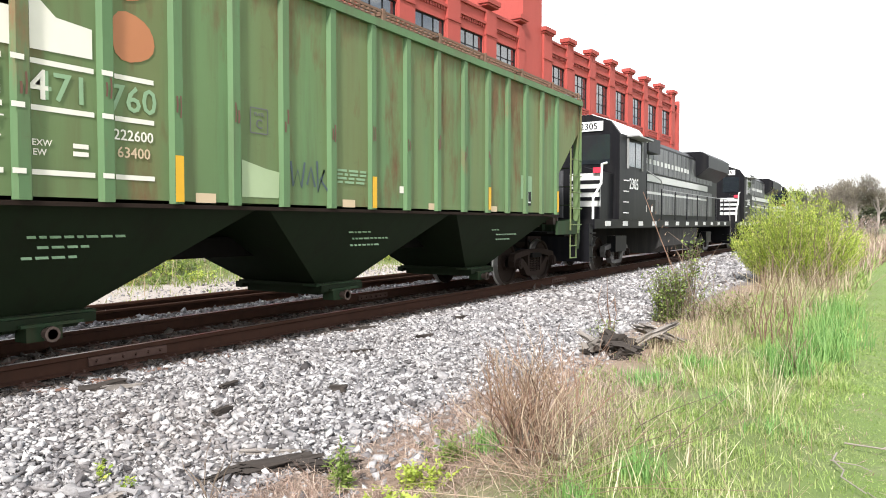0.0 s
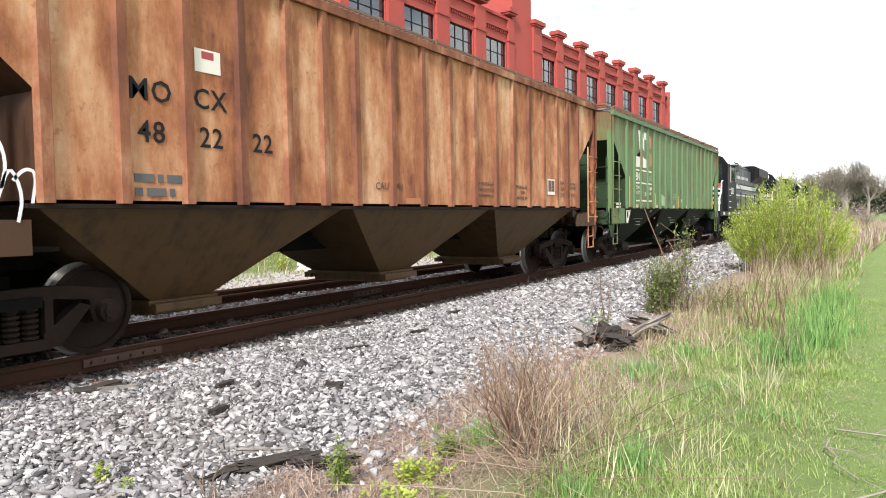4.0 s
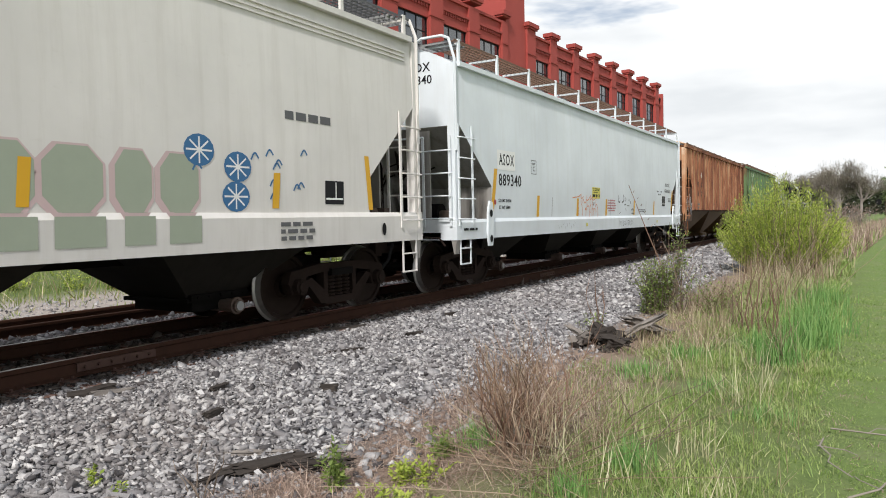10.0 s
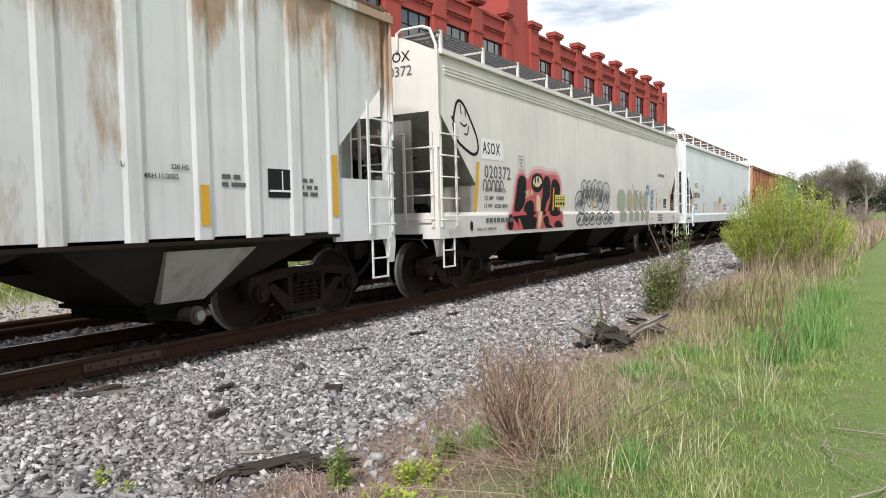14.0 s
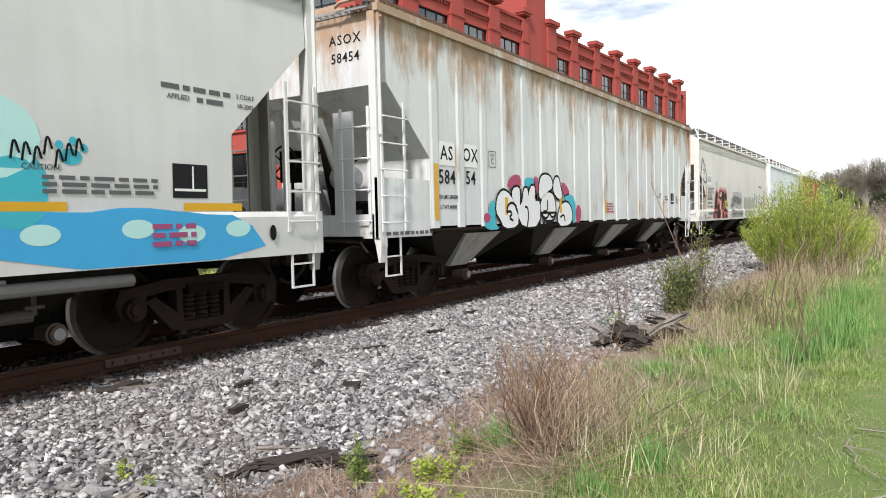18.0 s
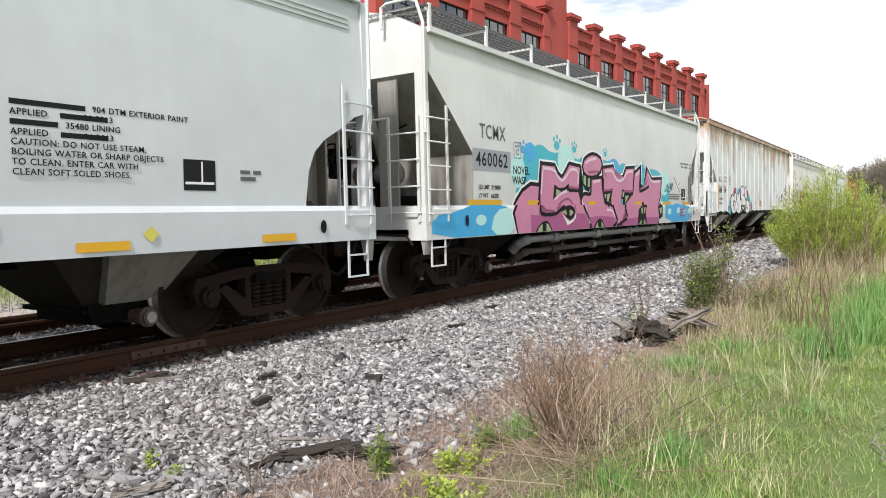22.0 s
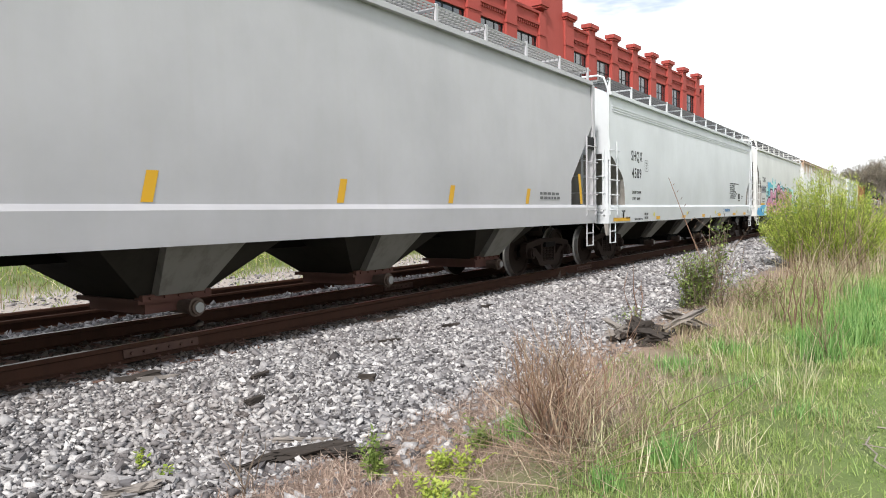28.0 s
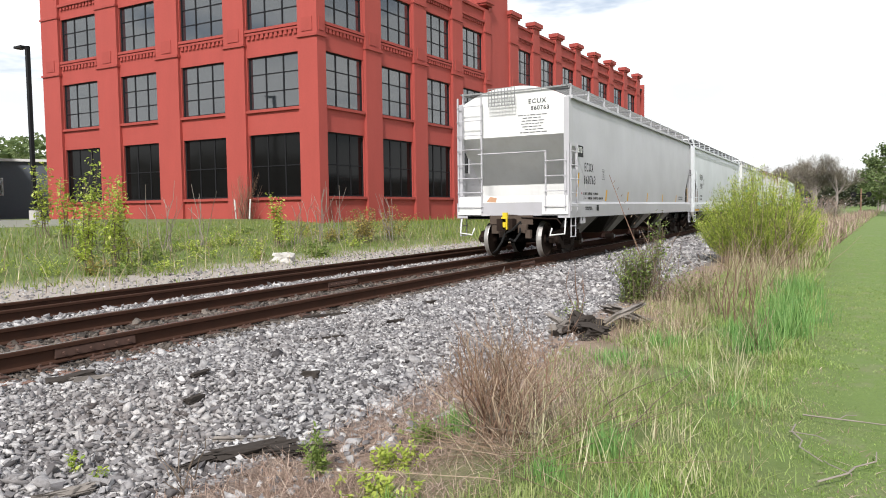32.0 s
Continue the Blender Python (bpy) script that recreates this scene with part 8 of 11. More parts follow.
spray(tc_body, "line", "black", 9, [(1.83, 2.38), (1.74, 1.78), (2.07, 1.82), (2.53, 1.93)], width=0.075)
spray(tc_body, "line", "blush_pink", 9, [(-3.85, 2.15), (-3.34, 2.14), (-3.18, 2), (-2.98, 1.92), (-2.76, 2.03), (-2.56, 2.19), (-2.16, 2.17), (-2.19, 1.87)], width=0.06)
spray(tc_body, "line", "blush_pink", 9, [(-3.86, 2.11), (-3.92, 1.66)], width=0.06)
spray(tc_body, "line", "blush_pink", 9, [(-3.32, 1.55), (-3.05, 1.67), (-2.74, 1.73)], width=0.06)
spray(tc_body, "line", "blush_pink", 9, [(-1.77, 2.33), (-1.58, 2.42), (-1.16, 2.47)], width=0.06)
spray(tc_body, "line", "blush_pink", 9, [(-1.34, 1.95), (-0.93, 1.99)], width=0.06)
spray(tc_body, "line", "blush_pink", 9, [(-0.63, 1.33), (-0.25, 1.32), (-0.09, 1.14)], width=0.06)
spray(tc_body, "line", "blush_pink", 9, [(-1.95, 1.53), (-1.79, 1.29), (-1.59, 1.04)], width=0.06)
spray(tc_body, "line", "blush_pink", 9, [(-0.65, 2.21), (-0.16, 2.25), (0.01, 2.07), (0.32, 1.99), (0.65, 2.1), (0.81, 2.25), (1.26, 2.28)], width=0.06)
spray(tc_body, "line", "blush_pink", 9, [(1.49, 2.19), (1.77, 2.31)], width=0.06)
spray(tc_body, "line", "blush_pink", 9, [(2.48, 2.26), (2.72, 2.05), (3.51, 2.09)], width=0.06)
spray(tc_body, "line", "wine", 9, [(-3.32, 1.36), (-2.93, 1.54), (-2.65, 1.58), (-2.44, 1.48), (-2.38, 1.33)], width=0.05)
spray(tc_body, "line", "wine", 9, [(-3.95, 1.63), (-3.94, 1.35), (-3.41, 1.32)], width=0.05)
spray(tc_body, "line", "wine", 9, [(-2.63, 1.81), (-2.18, 1.79)], width=0.05)
spray(tc_body, "line", "wine", 9, [(-1.63, 2.15), (-1.02, 2.19)], width=0.05)
spray(tc_body, "line", "wine", 9, [(-0.72, 1.77), (-0.18, 1.8)], width=0.05)
spray(tc_body, "line", "wine", 9, [(0.64, 1.77), (1.25, 1.79)], width=0.05)
for y in (-4.25, -1.40, 1.72):
    film(tc_body, quad(y, 1.49, 0.46, 0.085), M["amber"], 9, "reflector", "amber reflective strip", None, False)
film(tc_body, soft([(-7.6, 0.94), (-7.6, 1.28), (-6.9, 1.35), (-6.3, 1.50), (-5.8, 1.47), (-5.2, 1.40), (-5.05, 0.94)], 1), M["spray_blue"], 1, "graffiti", "bright blue sprayed band")
film(tc_body, soft([(-5.9, 0.94), (-5.75, 1.36), (-5.1, 1.42), (-5.0, 0.94)], 1), M["spray_mint"], 2, "graffiti", "")
film(tc_body, soft([(3.9, 0.94), (3.9, 1.5), (4.6, 1.42), (5.2, 1.5), (5.8, 1.42), (6.5, 1.40), (6.9, 0.94)], 1), M["spray_blue"], 1, "graffiti", "bright blue sprayed band")
for y, z in ((4.3, 1.25), (5.2, 1.28), (5.8, 1.22), (-6.2, 1.2), (6.4, 1.26)):
    film(tc_body, oval(y, z, 0.17, 0.09), M["spray_mint"], 3, "graffiti", "")
film(tc_body, quad(-5.99, 1.49, 1.1, 0.09), M["amber"], 4, "reflector", "amber reflective strip", None, False)
for y in (4.18, 6.12):
    film(tc_body, quad(y, 1.49, 0.75, 0.08), M["amber"], 4, "reflector", "amber reflective strip", None, False)
r = random.Random(9)
for y0, z0 in ((4.10, 1.98),):
    for k in range(7):
        a, c2 = y0 + 0.09 * k, z0 + r.uniform(-0.06, 0.06)
        film(tc_body, stroke(curve([(a, c2 - 0.10), (a + 0.03, c2 + 0.09), (a + 0.07, c2 - 0.05)]), 0.02), M["spray_black"], 9, "graffiti", "thin black tag", None, False)
words(tc_body, "NOVEL", -4.72, 2.06, 0.2, M["spray_black"], x=tank_x(2) + 0.006)
words(tc_body, "WASP", -4.80, 1.88, 0.2, M["spray_black"], x=tank_x(2) + 0.006)
fine(tc_body, 5.95, 2.68, 0.85, 1, 0.05, M["faded_black"], 54)
words(tc_body, "2 COAT", 6.58, 2.68, 0.072, M["faded_black"])
words(tc_body, "APPLIED", 5.72, 2.58, 0.072, M["faded_black"])
fine(tc_body, 6.15, 2.58, 0.42, 1, 0.05, M["faded_black"], 55)
words(tc_body, "10-2002", 6.58, 2.58, 0.072, M["faded_black"])
words(tc_body, "CAUTION:", 4.35, 1.82, 0.07, M["faded_black"])
fine(tc_body, 4.9, 1.74, 1.1, 3, 0.035, M["faded_black"], 51)
test_box(tc_body, 5.83, 1.75)
fine(tc, 5.6, 1.30, 0.5, 3, 0.05, M["spray_wine"], 52)
for y in (-6.65, 6.9):
    film(tc, oval(y, 1.20, 0.05, 0.09), M["black"], 5, "jack_hole", "", 1.636, False)
M["pipe_dark"] = plain("grimy_lower_pipe", (0.07, 0.06, 0.055), 0.7, 0.1, 0.4)
M["pipe_grey"] = plain("worn_grey_pipe", (0.17, 0.165, 0.16), 0.6, 0.1, 0.4)
# pneumatic piping under the silver car
for x, z, rr, y0, y1, mm in ((1.50, 0.80, 0.062, -4.35, 5.2, "pipe_grey"), (1.22, 0.545, 0.058, -3.9, 4.4, "pipe_dark")):
    bm = bmesh.new()
    rod(bm, (x, y0, z), (x, y1, z), rr, 12)
    bent(bm, [(x, y0 + 0.05, z), (x - 0.03, y0 - 0.07, z - 0.02), (x - 0.12, y0 - 0.14, z - 0.08), (x - 0.25, y0 - 0.15, z - 0.2)], rr * 1.5, 12, rr * 1.5)
    part("unloading_pipe", bm, M[mm], tc, "long grimy unloading pipe with an elbow")
    for k in range(4):
        y = y0 + 1.2 + 2.2 * k
        bm = bmesh.new()
        rod(bm, (x, y - 0.07, z), (x, y + 0.07, z), rr * 1.35, 12)
        for q in (-0.085, 0.085):
            rod(bm, (x, y + q - 0.012, z), (x, y + q + 0.012, z), rr * 1.6, 12)
        part("pipe_coupling", bm, M["galv"] if k % 2 else M[mm], tc, "banded pipe coupling")
        bm = bmesh.new()
        box(bm, x - 0.012, y + 0.5, z, x + 0.012, y + 0.55, z + 0.2)
        box(bm, x - 0.012, y + 0.44, z + rr, x + 0.03, y + 0.61, z + rr + 0.03)
        part("pipe_hanger", bm, M[mm], tc)

# clean light grey car
words(sh_body, "SHQX", -6.79, 2.68, 0.36, M["decal_black"], 1.25, wide=0.78)
words(sh_body, "4589", -6.80, 2.24, 0.36, M["decal_black"], 1.2, wide=0.9)
plate_c(sh_body, -6.0, 2.48)
words(sh_body, "LD LMT  220100", -6.80, 1.76, 0.10, M["decal_black"])
words(sh_body, "LT WT   65900", -6.82, 1.60, 0.10, M["decal_black"])
words(sh, "LIFT HERE", -7.9, 1.29, 0.06, M["decal_black"])
words(sh, "JACK HERE", -7.55, 1.12, 0.06, M["decal_black"])
words(sh, "2 INCH HF COMP SHOES", -6.75, 1.07, 0.06, M["decal_black"])
for y in (-7.91, 7.9):
    film(sh, oval(y, 1.19, 0.05, 0.08), M["black"], 3, "jack_hole", "", 1.636, False)
for y, w in ((-8.0, 1.2), (-5.03, 0.36), (-2.35, 0.36), (0.14, 0.40), (2.51, 0.45), (5.14, 0.5), (7.2, 0.5)):
    film(sh, quad(y, 1.085, w, 0.085), M["amber"], 3, "reflector", "amber reflective strip", 1.628, False)
for y in (-5.42, -2.0, 1.84, 5.6):
    film(sh, [(y - 0.08, 1.18), (y, 1.10), (y + 0.08, 1.18), (y, 1.26)], M["sign_yellow"], 3, "placard", "yellow diamond mark", 1.634, False)
film(sh, [(3.1, 1.24), (3.21, 1.14), (3.32, 1.24), (3.21, 1.34)], M["decal_blue"], 3, "emblem", "blue diamond outline", 1.634, False)
film(sh, [(3.14, 1.24), (3.21, 1.175), (3.28, 1.24), (3.21, 1.305)], M["white"], 4, "emblem", "", 1.634, False)
fine(sh, 3.85, 1.24, 0.85, 1, 0.10, M["decal_blue"], 61)
for i, (bar, tx) in enumerate(((0.62, "904 DTM EXTERIOR PAINT"), (0.0, "APPLIED            06-2013"), (0.38, "35480 LINING"), (0.0, "APPLIED            06-2013"), (0.0, "CAUTION: DO NOT USE STEAM,"), (0.0, "BOILING WATER OR SHARP OBJECTS"), (0.0, "TO CLEAN. ENTER CAR WITH"), (0.0, "CLEAN SOFT SOLED SHOES."))):
    z = 2.28 - 0.08 * i
    if bar:
        film(sh_body, quad(4.42 + bar / 2, z, bar, 0.045), M["decal_black"], 1, "small_lettering", "", None, False)
    if tx.startswith("APPLIED"):
        film(sh_body, quad(5.03, z, 0.42, 0.045), M["decal_black"], 1, "small_lettering", "", None, False)
    lettering(tx, 0.075, M["decal_black"], sh_body, side_at(4.42 + (bar + 0.06 if bar else 0), z, tank_x(2.2) + 0.004), "lettering", 1.1, "LEFT")
test_box(sh_body, 6.19, 1.75, None, 0.9)
fine(sh_body, 6.85, 1.80, 0.3, 2, 0.04, M["faded_black"], 63)
fine(sh, -6.1, 1.20, 0.3, 2, 0.06, M["faded_black"], 64)
for z in (0.10, 0.16, 0.22):
    bm = bmesh.new()
    for s in (-1, 1):
        lo, hi = sorted((s * 1.55, s * 1.592))
        box(bm, lo, -8.5, 3.88 - z, hi, 8.5, 3.90 - z)
    part("roof_bead", bm, M["light_grey"], sh_body)

# last car
film(ec_body, quad(-7.61, 2.77, 0.52, 0.30), M["decal_black"], 3, "notice", "black notice with white print", None, False)
fine(ec_body, -7.61, 2.87, 0.36, 7, 0.013, M["white"], 71, tank_x(2.8) + 0.006)
film(ec_body, quad(8.2, 2.80, 0.5, 0.28), M["decal_black"], 3, "notice", "black notice with white print", None, False)
words(ec_body, "ECUX", -6.87, 2.36, 0.33, M["decal_black"], 1.5, wide=0.70)
words(ec_body, "860763", -6.78, 2.02, 0.33, M["decal_black"], 1.4, wide=0.78)
plate_c(ec_body, -5.49, 2.23)
for line, z in ((("LD LMT", -7.18), ("202700 LBS", -6.76), ("92 000 KGS", -6.22)), 1.66), ((("LT WT", -7.18), ("65300 LBS", -6.74), ("29 600 KGS", -6.22), ("NEW 11-93", -5.70)), 1.535):
    for text, y in line:
        words(ec_body, text, y, z, 0.094, M["decal_black"], 1.05, wide=0.86)
film(ec_body, oval(-7.46, 1.67, 0.035, 0.035), M["decal_red"], 3, "red_dot", "", None, False)
for y, z0, z1, lean in ((-7.90, 1.46, 2.2, 0.16), (-5.22, 1.46, 1.78, 0.09), (-2.75, 1.46, 1.76, 0.07), (-0.06, 1.46, 1.76, 0.07), (2.48, 1.46, 1.74, 0.07), (5.1, 1.46, 1.74, 0.07), (7.7, 1.46, 2.1, -0.16)):
    film(ec_body, quad(y, (z0 + z1) / 2, 0.13, z1 - z0, lean), M["amber"], 3, "reflector", "amber reflective strip", None, False)
fine(ec, -6.95, 1.29, 0.6, 2, 0.03, M["decal_black"], 72)
film(ec, quad(-6.15, 1.27, 0.2, 0.16), M["decal_black"], 3, "decal", "", 1.634, False)
fine(ec_body, 6.1, 1.66, 0.9, 2, 0.05, M["faded_black"], 73)
bm = bmesh.new()
box(bm, 1.56, -7.52, 0.86, 1.60, -7.16, 1.12)
part("jack_pad", bm, M["end_grey"], ec, "grey jacking pad with a hole")
film(ec, oval(-7.42, 0.98, 0.035, 0.05), M["black"], 3, "jack_hole", "", 1.60, False)
words(ec_body, "ECUX", 0, 0, 0.17, M["decal_black"], 1.2).matrix_basis = end_at(0.68, -8.325, 4.08)
words(ec_body, "860763", 0, 0, 0.16, M["decal_black"], 1.1).matrix_basis = end_at(0.76, -8.325, 3.90)
bm = bmesh.new()
for i in range(9):
    box(bm, 0.02 + 0.07 * i, -8.31, 4.02, 0.035 + 0.07 * i, -8.28, 4.50)
for j in range(7):
    box(bm, 0.0, -8.312, 4.02 + 0.075 * j, 0.62, -8.296, 4.035 + 0.075 * j)
part("end_grating", bm, M["galv"], ec, "crossover grating panel on the end", at=pose(-0.35, 0, 0))
r = random.Random(2)
for k in range(7):
    bm = bmesh.new()
    w = r.uniform(0.35, 0.8)
    x = 0.52 - w / 2
    while x < 0.52 + w / 2:
        ln = r.uniform(0.05, 0.16)
        box(bm, x, -8.326, 3.72 - 0.075 * k, x + ln, -8.322, 3.742 - 0.075 * k)
        x += ln + 0.03
    part("small_lettering", bm, M["faded_black"], ec_body)
for s in (-1, 1):
    for z0, z1, ya in ((1.44, 2.29, -7.0), (2.87, 3.5, -7.75)):
        bm = bmesh.new()
        x0, x1 = sorted((s * 1.555, s * 1.596))
        box(bm, x0, -8.38, z0, x1, ya, z1)
        part("side_sheet", bm, M["end_grey"], ec_body)
    bm = bmesh.new()
    x0, x1 = sorted((s * 1.557, s * 1.596))
    box(bm, x0, -7.86, 2.29, x1, -7.35, 2.87)
    part("side_sheet", bm, M["end_grey"], ec_body)
# sunlit-white end face, its full-width box sill and the marker device on the coupler
bm = bmesh.new()
box(bm, -1.55, -8.49, 1.442, 1.55, -8.36, 1.62)
part("end_box", bm, M["end_sunlit"], ec, "full-width white end sill box with rust stain")
film_mat = coat("rust_bloom", (0.52, 0.30, 0.18))
bm = bmesh.new()
plate(bm, [(-0.72, 1.47), (-0.45, 1.45), (-0.42, 1.57), (-0.62, 1.60)], "y", -8.494, -8.491)
part("rust_stain", bm, film_mat, ec)
bm = bmesh.new()
for k in range(9):
    x = -0.62 + 0.76 * k / 8
    box(bm, x - 0.008, -8.56, 4.00, x + 0.008, -8.54, 4.46)
for k in range(6):
    z = 4.0 + 0.46 * k / 5
    box(bm, -0.63, -8.558, z - 0.008, 0.15, -8.542, z + 0.008)
part("end_grate", bm, M["galv"], ec, "grey expanded-metal panel under the end walk")
for sx in (-1, 1):
    bm = bmesh.new()
    x0, x1 = sorted((sx * 0.88, sx * 1.58))
    box(bm, x0, -8.53, 1.12, x1, -8.50, 1.60)
    part("step_board", bm, M["end_sunlit"], ec, "white sill plate behind the ladder foot")
    bm = bmesh.new()
    bent(bm, [(sx * 1.50, -8.45, 1.08), (sx * 1.50, -8.55, 0.62), (sx * 1.12, -8.60, 0.58), (sx * 1.12, -8.45, 0.75)], 0.022, 6)
    part("cut_lever", bm, M["end_sunlit"], ec, "bent white cut lever rod")
bm = bmesh.new()
box(bm, -0.62, -8.52, 0.86, 0.62, -8.49, 1.10)
part("buffer_plate", bm, M["valve_rust"], ec, "rust-brown plate around the coupler pocket")
for q, (x, z, w) in enumerate(((-0.42, 0.72, 0.10), (0.36, 0.74, 0.12), (-0.22, 0.62, 0.08), (0.52, 0.60, 0.07))):
    bm = bmesh.new()
    box(bm, x - w, -8.62, z - 0.1, x + w, -8.5, z + 0.12)
    part("draft_fitting", bm, M["valve_rust"], ec, "rusty casting beside the coupler")
M["safety_yellow"] = plain("safety_yellow", (0.70, 0.52, 0.03), 0.5, 0, 0.2)
bm = bmesh.new()
box(bm, -0.03, -9.0, 0.74, 0.09, -8.9, 1.18)
box(bm, -0.01, -9.03, 0.80, 0.07, -9.0, 0.93)
box(bm, -0.08, -8.98, 0.97, -0.03, -8.88, 1.06)
part("end_marker", bm, M["safety_yellow"], ec, "bright yellow end-of-train marker on the coupler")
bm = bmesh.new()
bent(bm, [(0.02, -8.95, 0.65), (-0.06, -9.0, 0.4), (-0.2, -9.0, 0.2), (-0.32, -8.95, 0.12)], 0.028, 6)
bent(bm, [(0.06, -8.95, 0.65), (0.22, -8.98, 0.72), (0.45, -8.9, 0.95)], 0.026, 6)
part("marker_hose", bm, M["hose"], ec)

# ---- crushed stone ----
rs = np.random.RandomState(7)
PHI = (1 + 5 ** 0.5) / 2
ICO_V = np.array([(-1, PHI, 0), (1, PHI, 0), (-1, -PHI, 0), (1, -PHI, 0), (0, -1, PHI), (0, 1, PHI), (0, -1, -PHI), (0, 1, -PHI), (PHI, 0, -1), (PHI, 0, 1), (-PHI, 0, -1), (-PHI, 0, 1)]) / math.hypot(1, PHI)
ICO_F = np.array([(0, 11, 5), (0, 5, 1), (0, 1, 7), (0, 7, 10), (0, 10, 11), (1, 5, 9), (5, 11, 4), (11, 10, 2), (10, 7, 6), (7, 1, 8), (3, 9, 4), (3, 4, 2), (3, 2, 6), (3, 6, 8), (3, 8, 9), (4, 9, 5), (2, 4, 11), (6, 2, 10), (8, 6, 7), (9, 8, 1)])
CUBE_V = np.array([(x, y, z) for x in (-1, 1) for y in (-1, 1) for z in (-1, 1)], float) * 0.72
CUBE_F = np.array([(0, 1, 3), (0, 3, 2), (4, 6, 7), (4, 7, 5), (0, 4, 5), (0, 5, 1), (2, 3, 7), (2, 7, 6), (0, 2, 6), (0, 6, 4), (1, 5, 7), (1, 7, 3)])
OCT_V = np.array([(1, 0, 0), (-1, 0, 0), (0, 1, 0), (0, -1, 0), (0, 0, 1), (0, 0, -1)], float)
OCT_F = np.array([(0, 2, 4), (2, 1, 4), (1, 3, 4), (3, 0, 4), (2, 0, 5), (1, 2, 5), (3, 1, 5), (0, 3, 5)])


def slope_z(x):
    return np.interp(x, [s[0] for s in SLOPE], [s[1] for s in SLOPE])


def turns(n, tilt=1.0):
    a, b2, c2 = rs.uniform(0, 2 * np.pi, n), rs.normal(0, 0.5 * tilt, n), rs.normal(0, 0.5 * tilt, n)
    ca, sa, cb, sb, cc, sc = np.cos(a), np.sin(a), np.cos(b2), np.sin(b2), np.cos(c2), np.sin(c2)
    z, o = np.zeros(n), np.ones(n)
    rz = np.stack([np.stack([ca, -sa, z], -1), np.stack([sa, ca, z], -1), np.stack([z, z, o], -1)], 1)
    rx = np.stack([np.stack([o, z, z], -1), np.stack([z, cb, -sb], -1), np.stack([z, sb, cb], -1)], 1)
    ry = np.stack([np.stack([cc, z, sc], -1), np.stack([z, o, z], -1), np.stack([-sc, z, cc], -1)], 1)
    return rz @ rx @ ry


def stones(x0, x1, y0, y1, cell, size, lift, base_v, base_f, flat=0.55):
    gx_, gy_ = np.meshgrid(np.arange(x0, x1, cell), np.arange(y0, y1, cell))
    n = gx_.size
    x = gx_.ravel() + rs.uniform(-0.5, 0.5, n) * cell * 1.1
    y = gy_.ravel() + rs.uniform(-0.5, 0.5, n) * cell * 1.1
    s = size * np.exp(rs.normal(0, 0.33, n))
    shape = np.stack([s * rs.uniform(0.85, 1.6, n), s * rs.uniform(0.6, 1.0, n), s * rs.uniform(0.3, 0.6, n) * flat / 0.55], -1)
    v = base_v[None] * rs.uniform(0.55, 1.35, (n, len(base_v), 1)) * shape[:, None]
    v = np.einsum("nij,nkj->nki", turns(n), v)
    z = slope_z(x) + lift + rs.uniform(-0.35, 0.5, n) * size
    v += np.stack([x, y, z], -1)[:, None]
    f = base_f[None] + (np.arange(n) * len(base_v))[:, None, None]
    return v.reshape(-1, 3), f.reshape(-1, 3)


def pile(jobs, name, mat, parent, label):
    vs, fs, k = [], [], 0
    for v, f in jobs:
        vs.append(v)
        fs.append(f + k)
        k += len(v)
    ob = quick(name, np.concatenate(vs), np.concatenate(fs), mat, parent)
    return tagged(ob, label, kind="stuff")


ballast = thing("ballast", "bed of angular grey and white crushed stone", "ballast", pose(0, 0, 0), kind="structure")
pile(
    [
        stones(-6.45, -3.25, 1.0, 9.0, 0.034, 0.0205, 0.0, CUBE_V, CUBE_F),
        stones(-6.45, -3.25, 9.0, 13.0, 0.046, 0.027, 0.0, CUBE_V, CUBE_F),
        stones(-6.45, -3.25, 1.0, 13.0, 0.10, 0.028, 0.008, CUBE_V, CUBE_F),
        stones(-3.4, -2.7, 1.2, 12.0, 0.085, 0.03, -0.005, CUBE_V, CUBE_F),
    ],
    "near_stones", M["stone"], ballast, "loose angular stones of mixed greys",
)
pile(
    [
        stones(-6.5, -3.2, 13.0, 26.0, 0.075, 0.045, 0.0, OCT_V, OCT_F),
        stones(-6.5, -3.2, 26.0, 60.0, 0.15, 0.085, 0.0, OCT_V, OCT_F),
        stones(-10.25, -8.45, 0.0, 30.0, 0.085, 0.042, 0.0, OCT_V, OCT_F),
        stones(-11.2, -10.55, 0.0, 30.0, 0.085, 0.042, 0.02, OCT_V, OCT_F),
        stones(-14.6, -11.45, 2.0, 34.0, 0.16, 0.04, -0.005, OCT_V, OCT_F),
    ],
    "bed_stones", M["stone"], ballast, "crushed stone between and beside the rails",
)
pile(
    [
        stones(-8.25, -6.9, 0.0, 26.0, 0.06, 0.034, 0.0, CUBE_V, CUBE_F),
        stones(-6.80, -6.38, 0.0, 13.0, 0.045, 0.024, 0.0, CUBE_V, CUBE_F),
        stones(-6.80, -6.42, 13.0, 40.0, 0.08, 0.04, 0.0, OCT_V, OCT_F),
    ],
    "fouled_stones", M["fouled"], ballast, "brown greasy stones and grit along the near rail and between the rails",
)

# ---- blades, stems and leaves ----


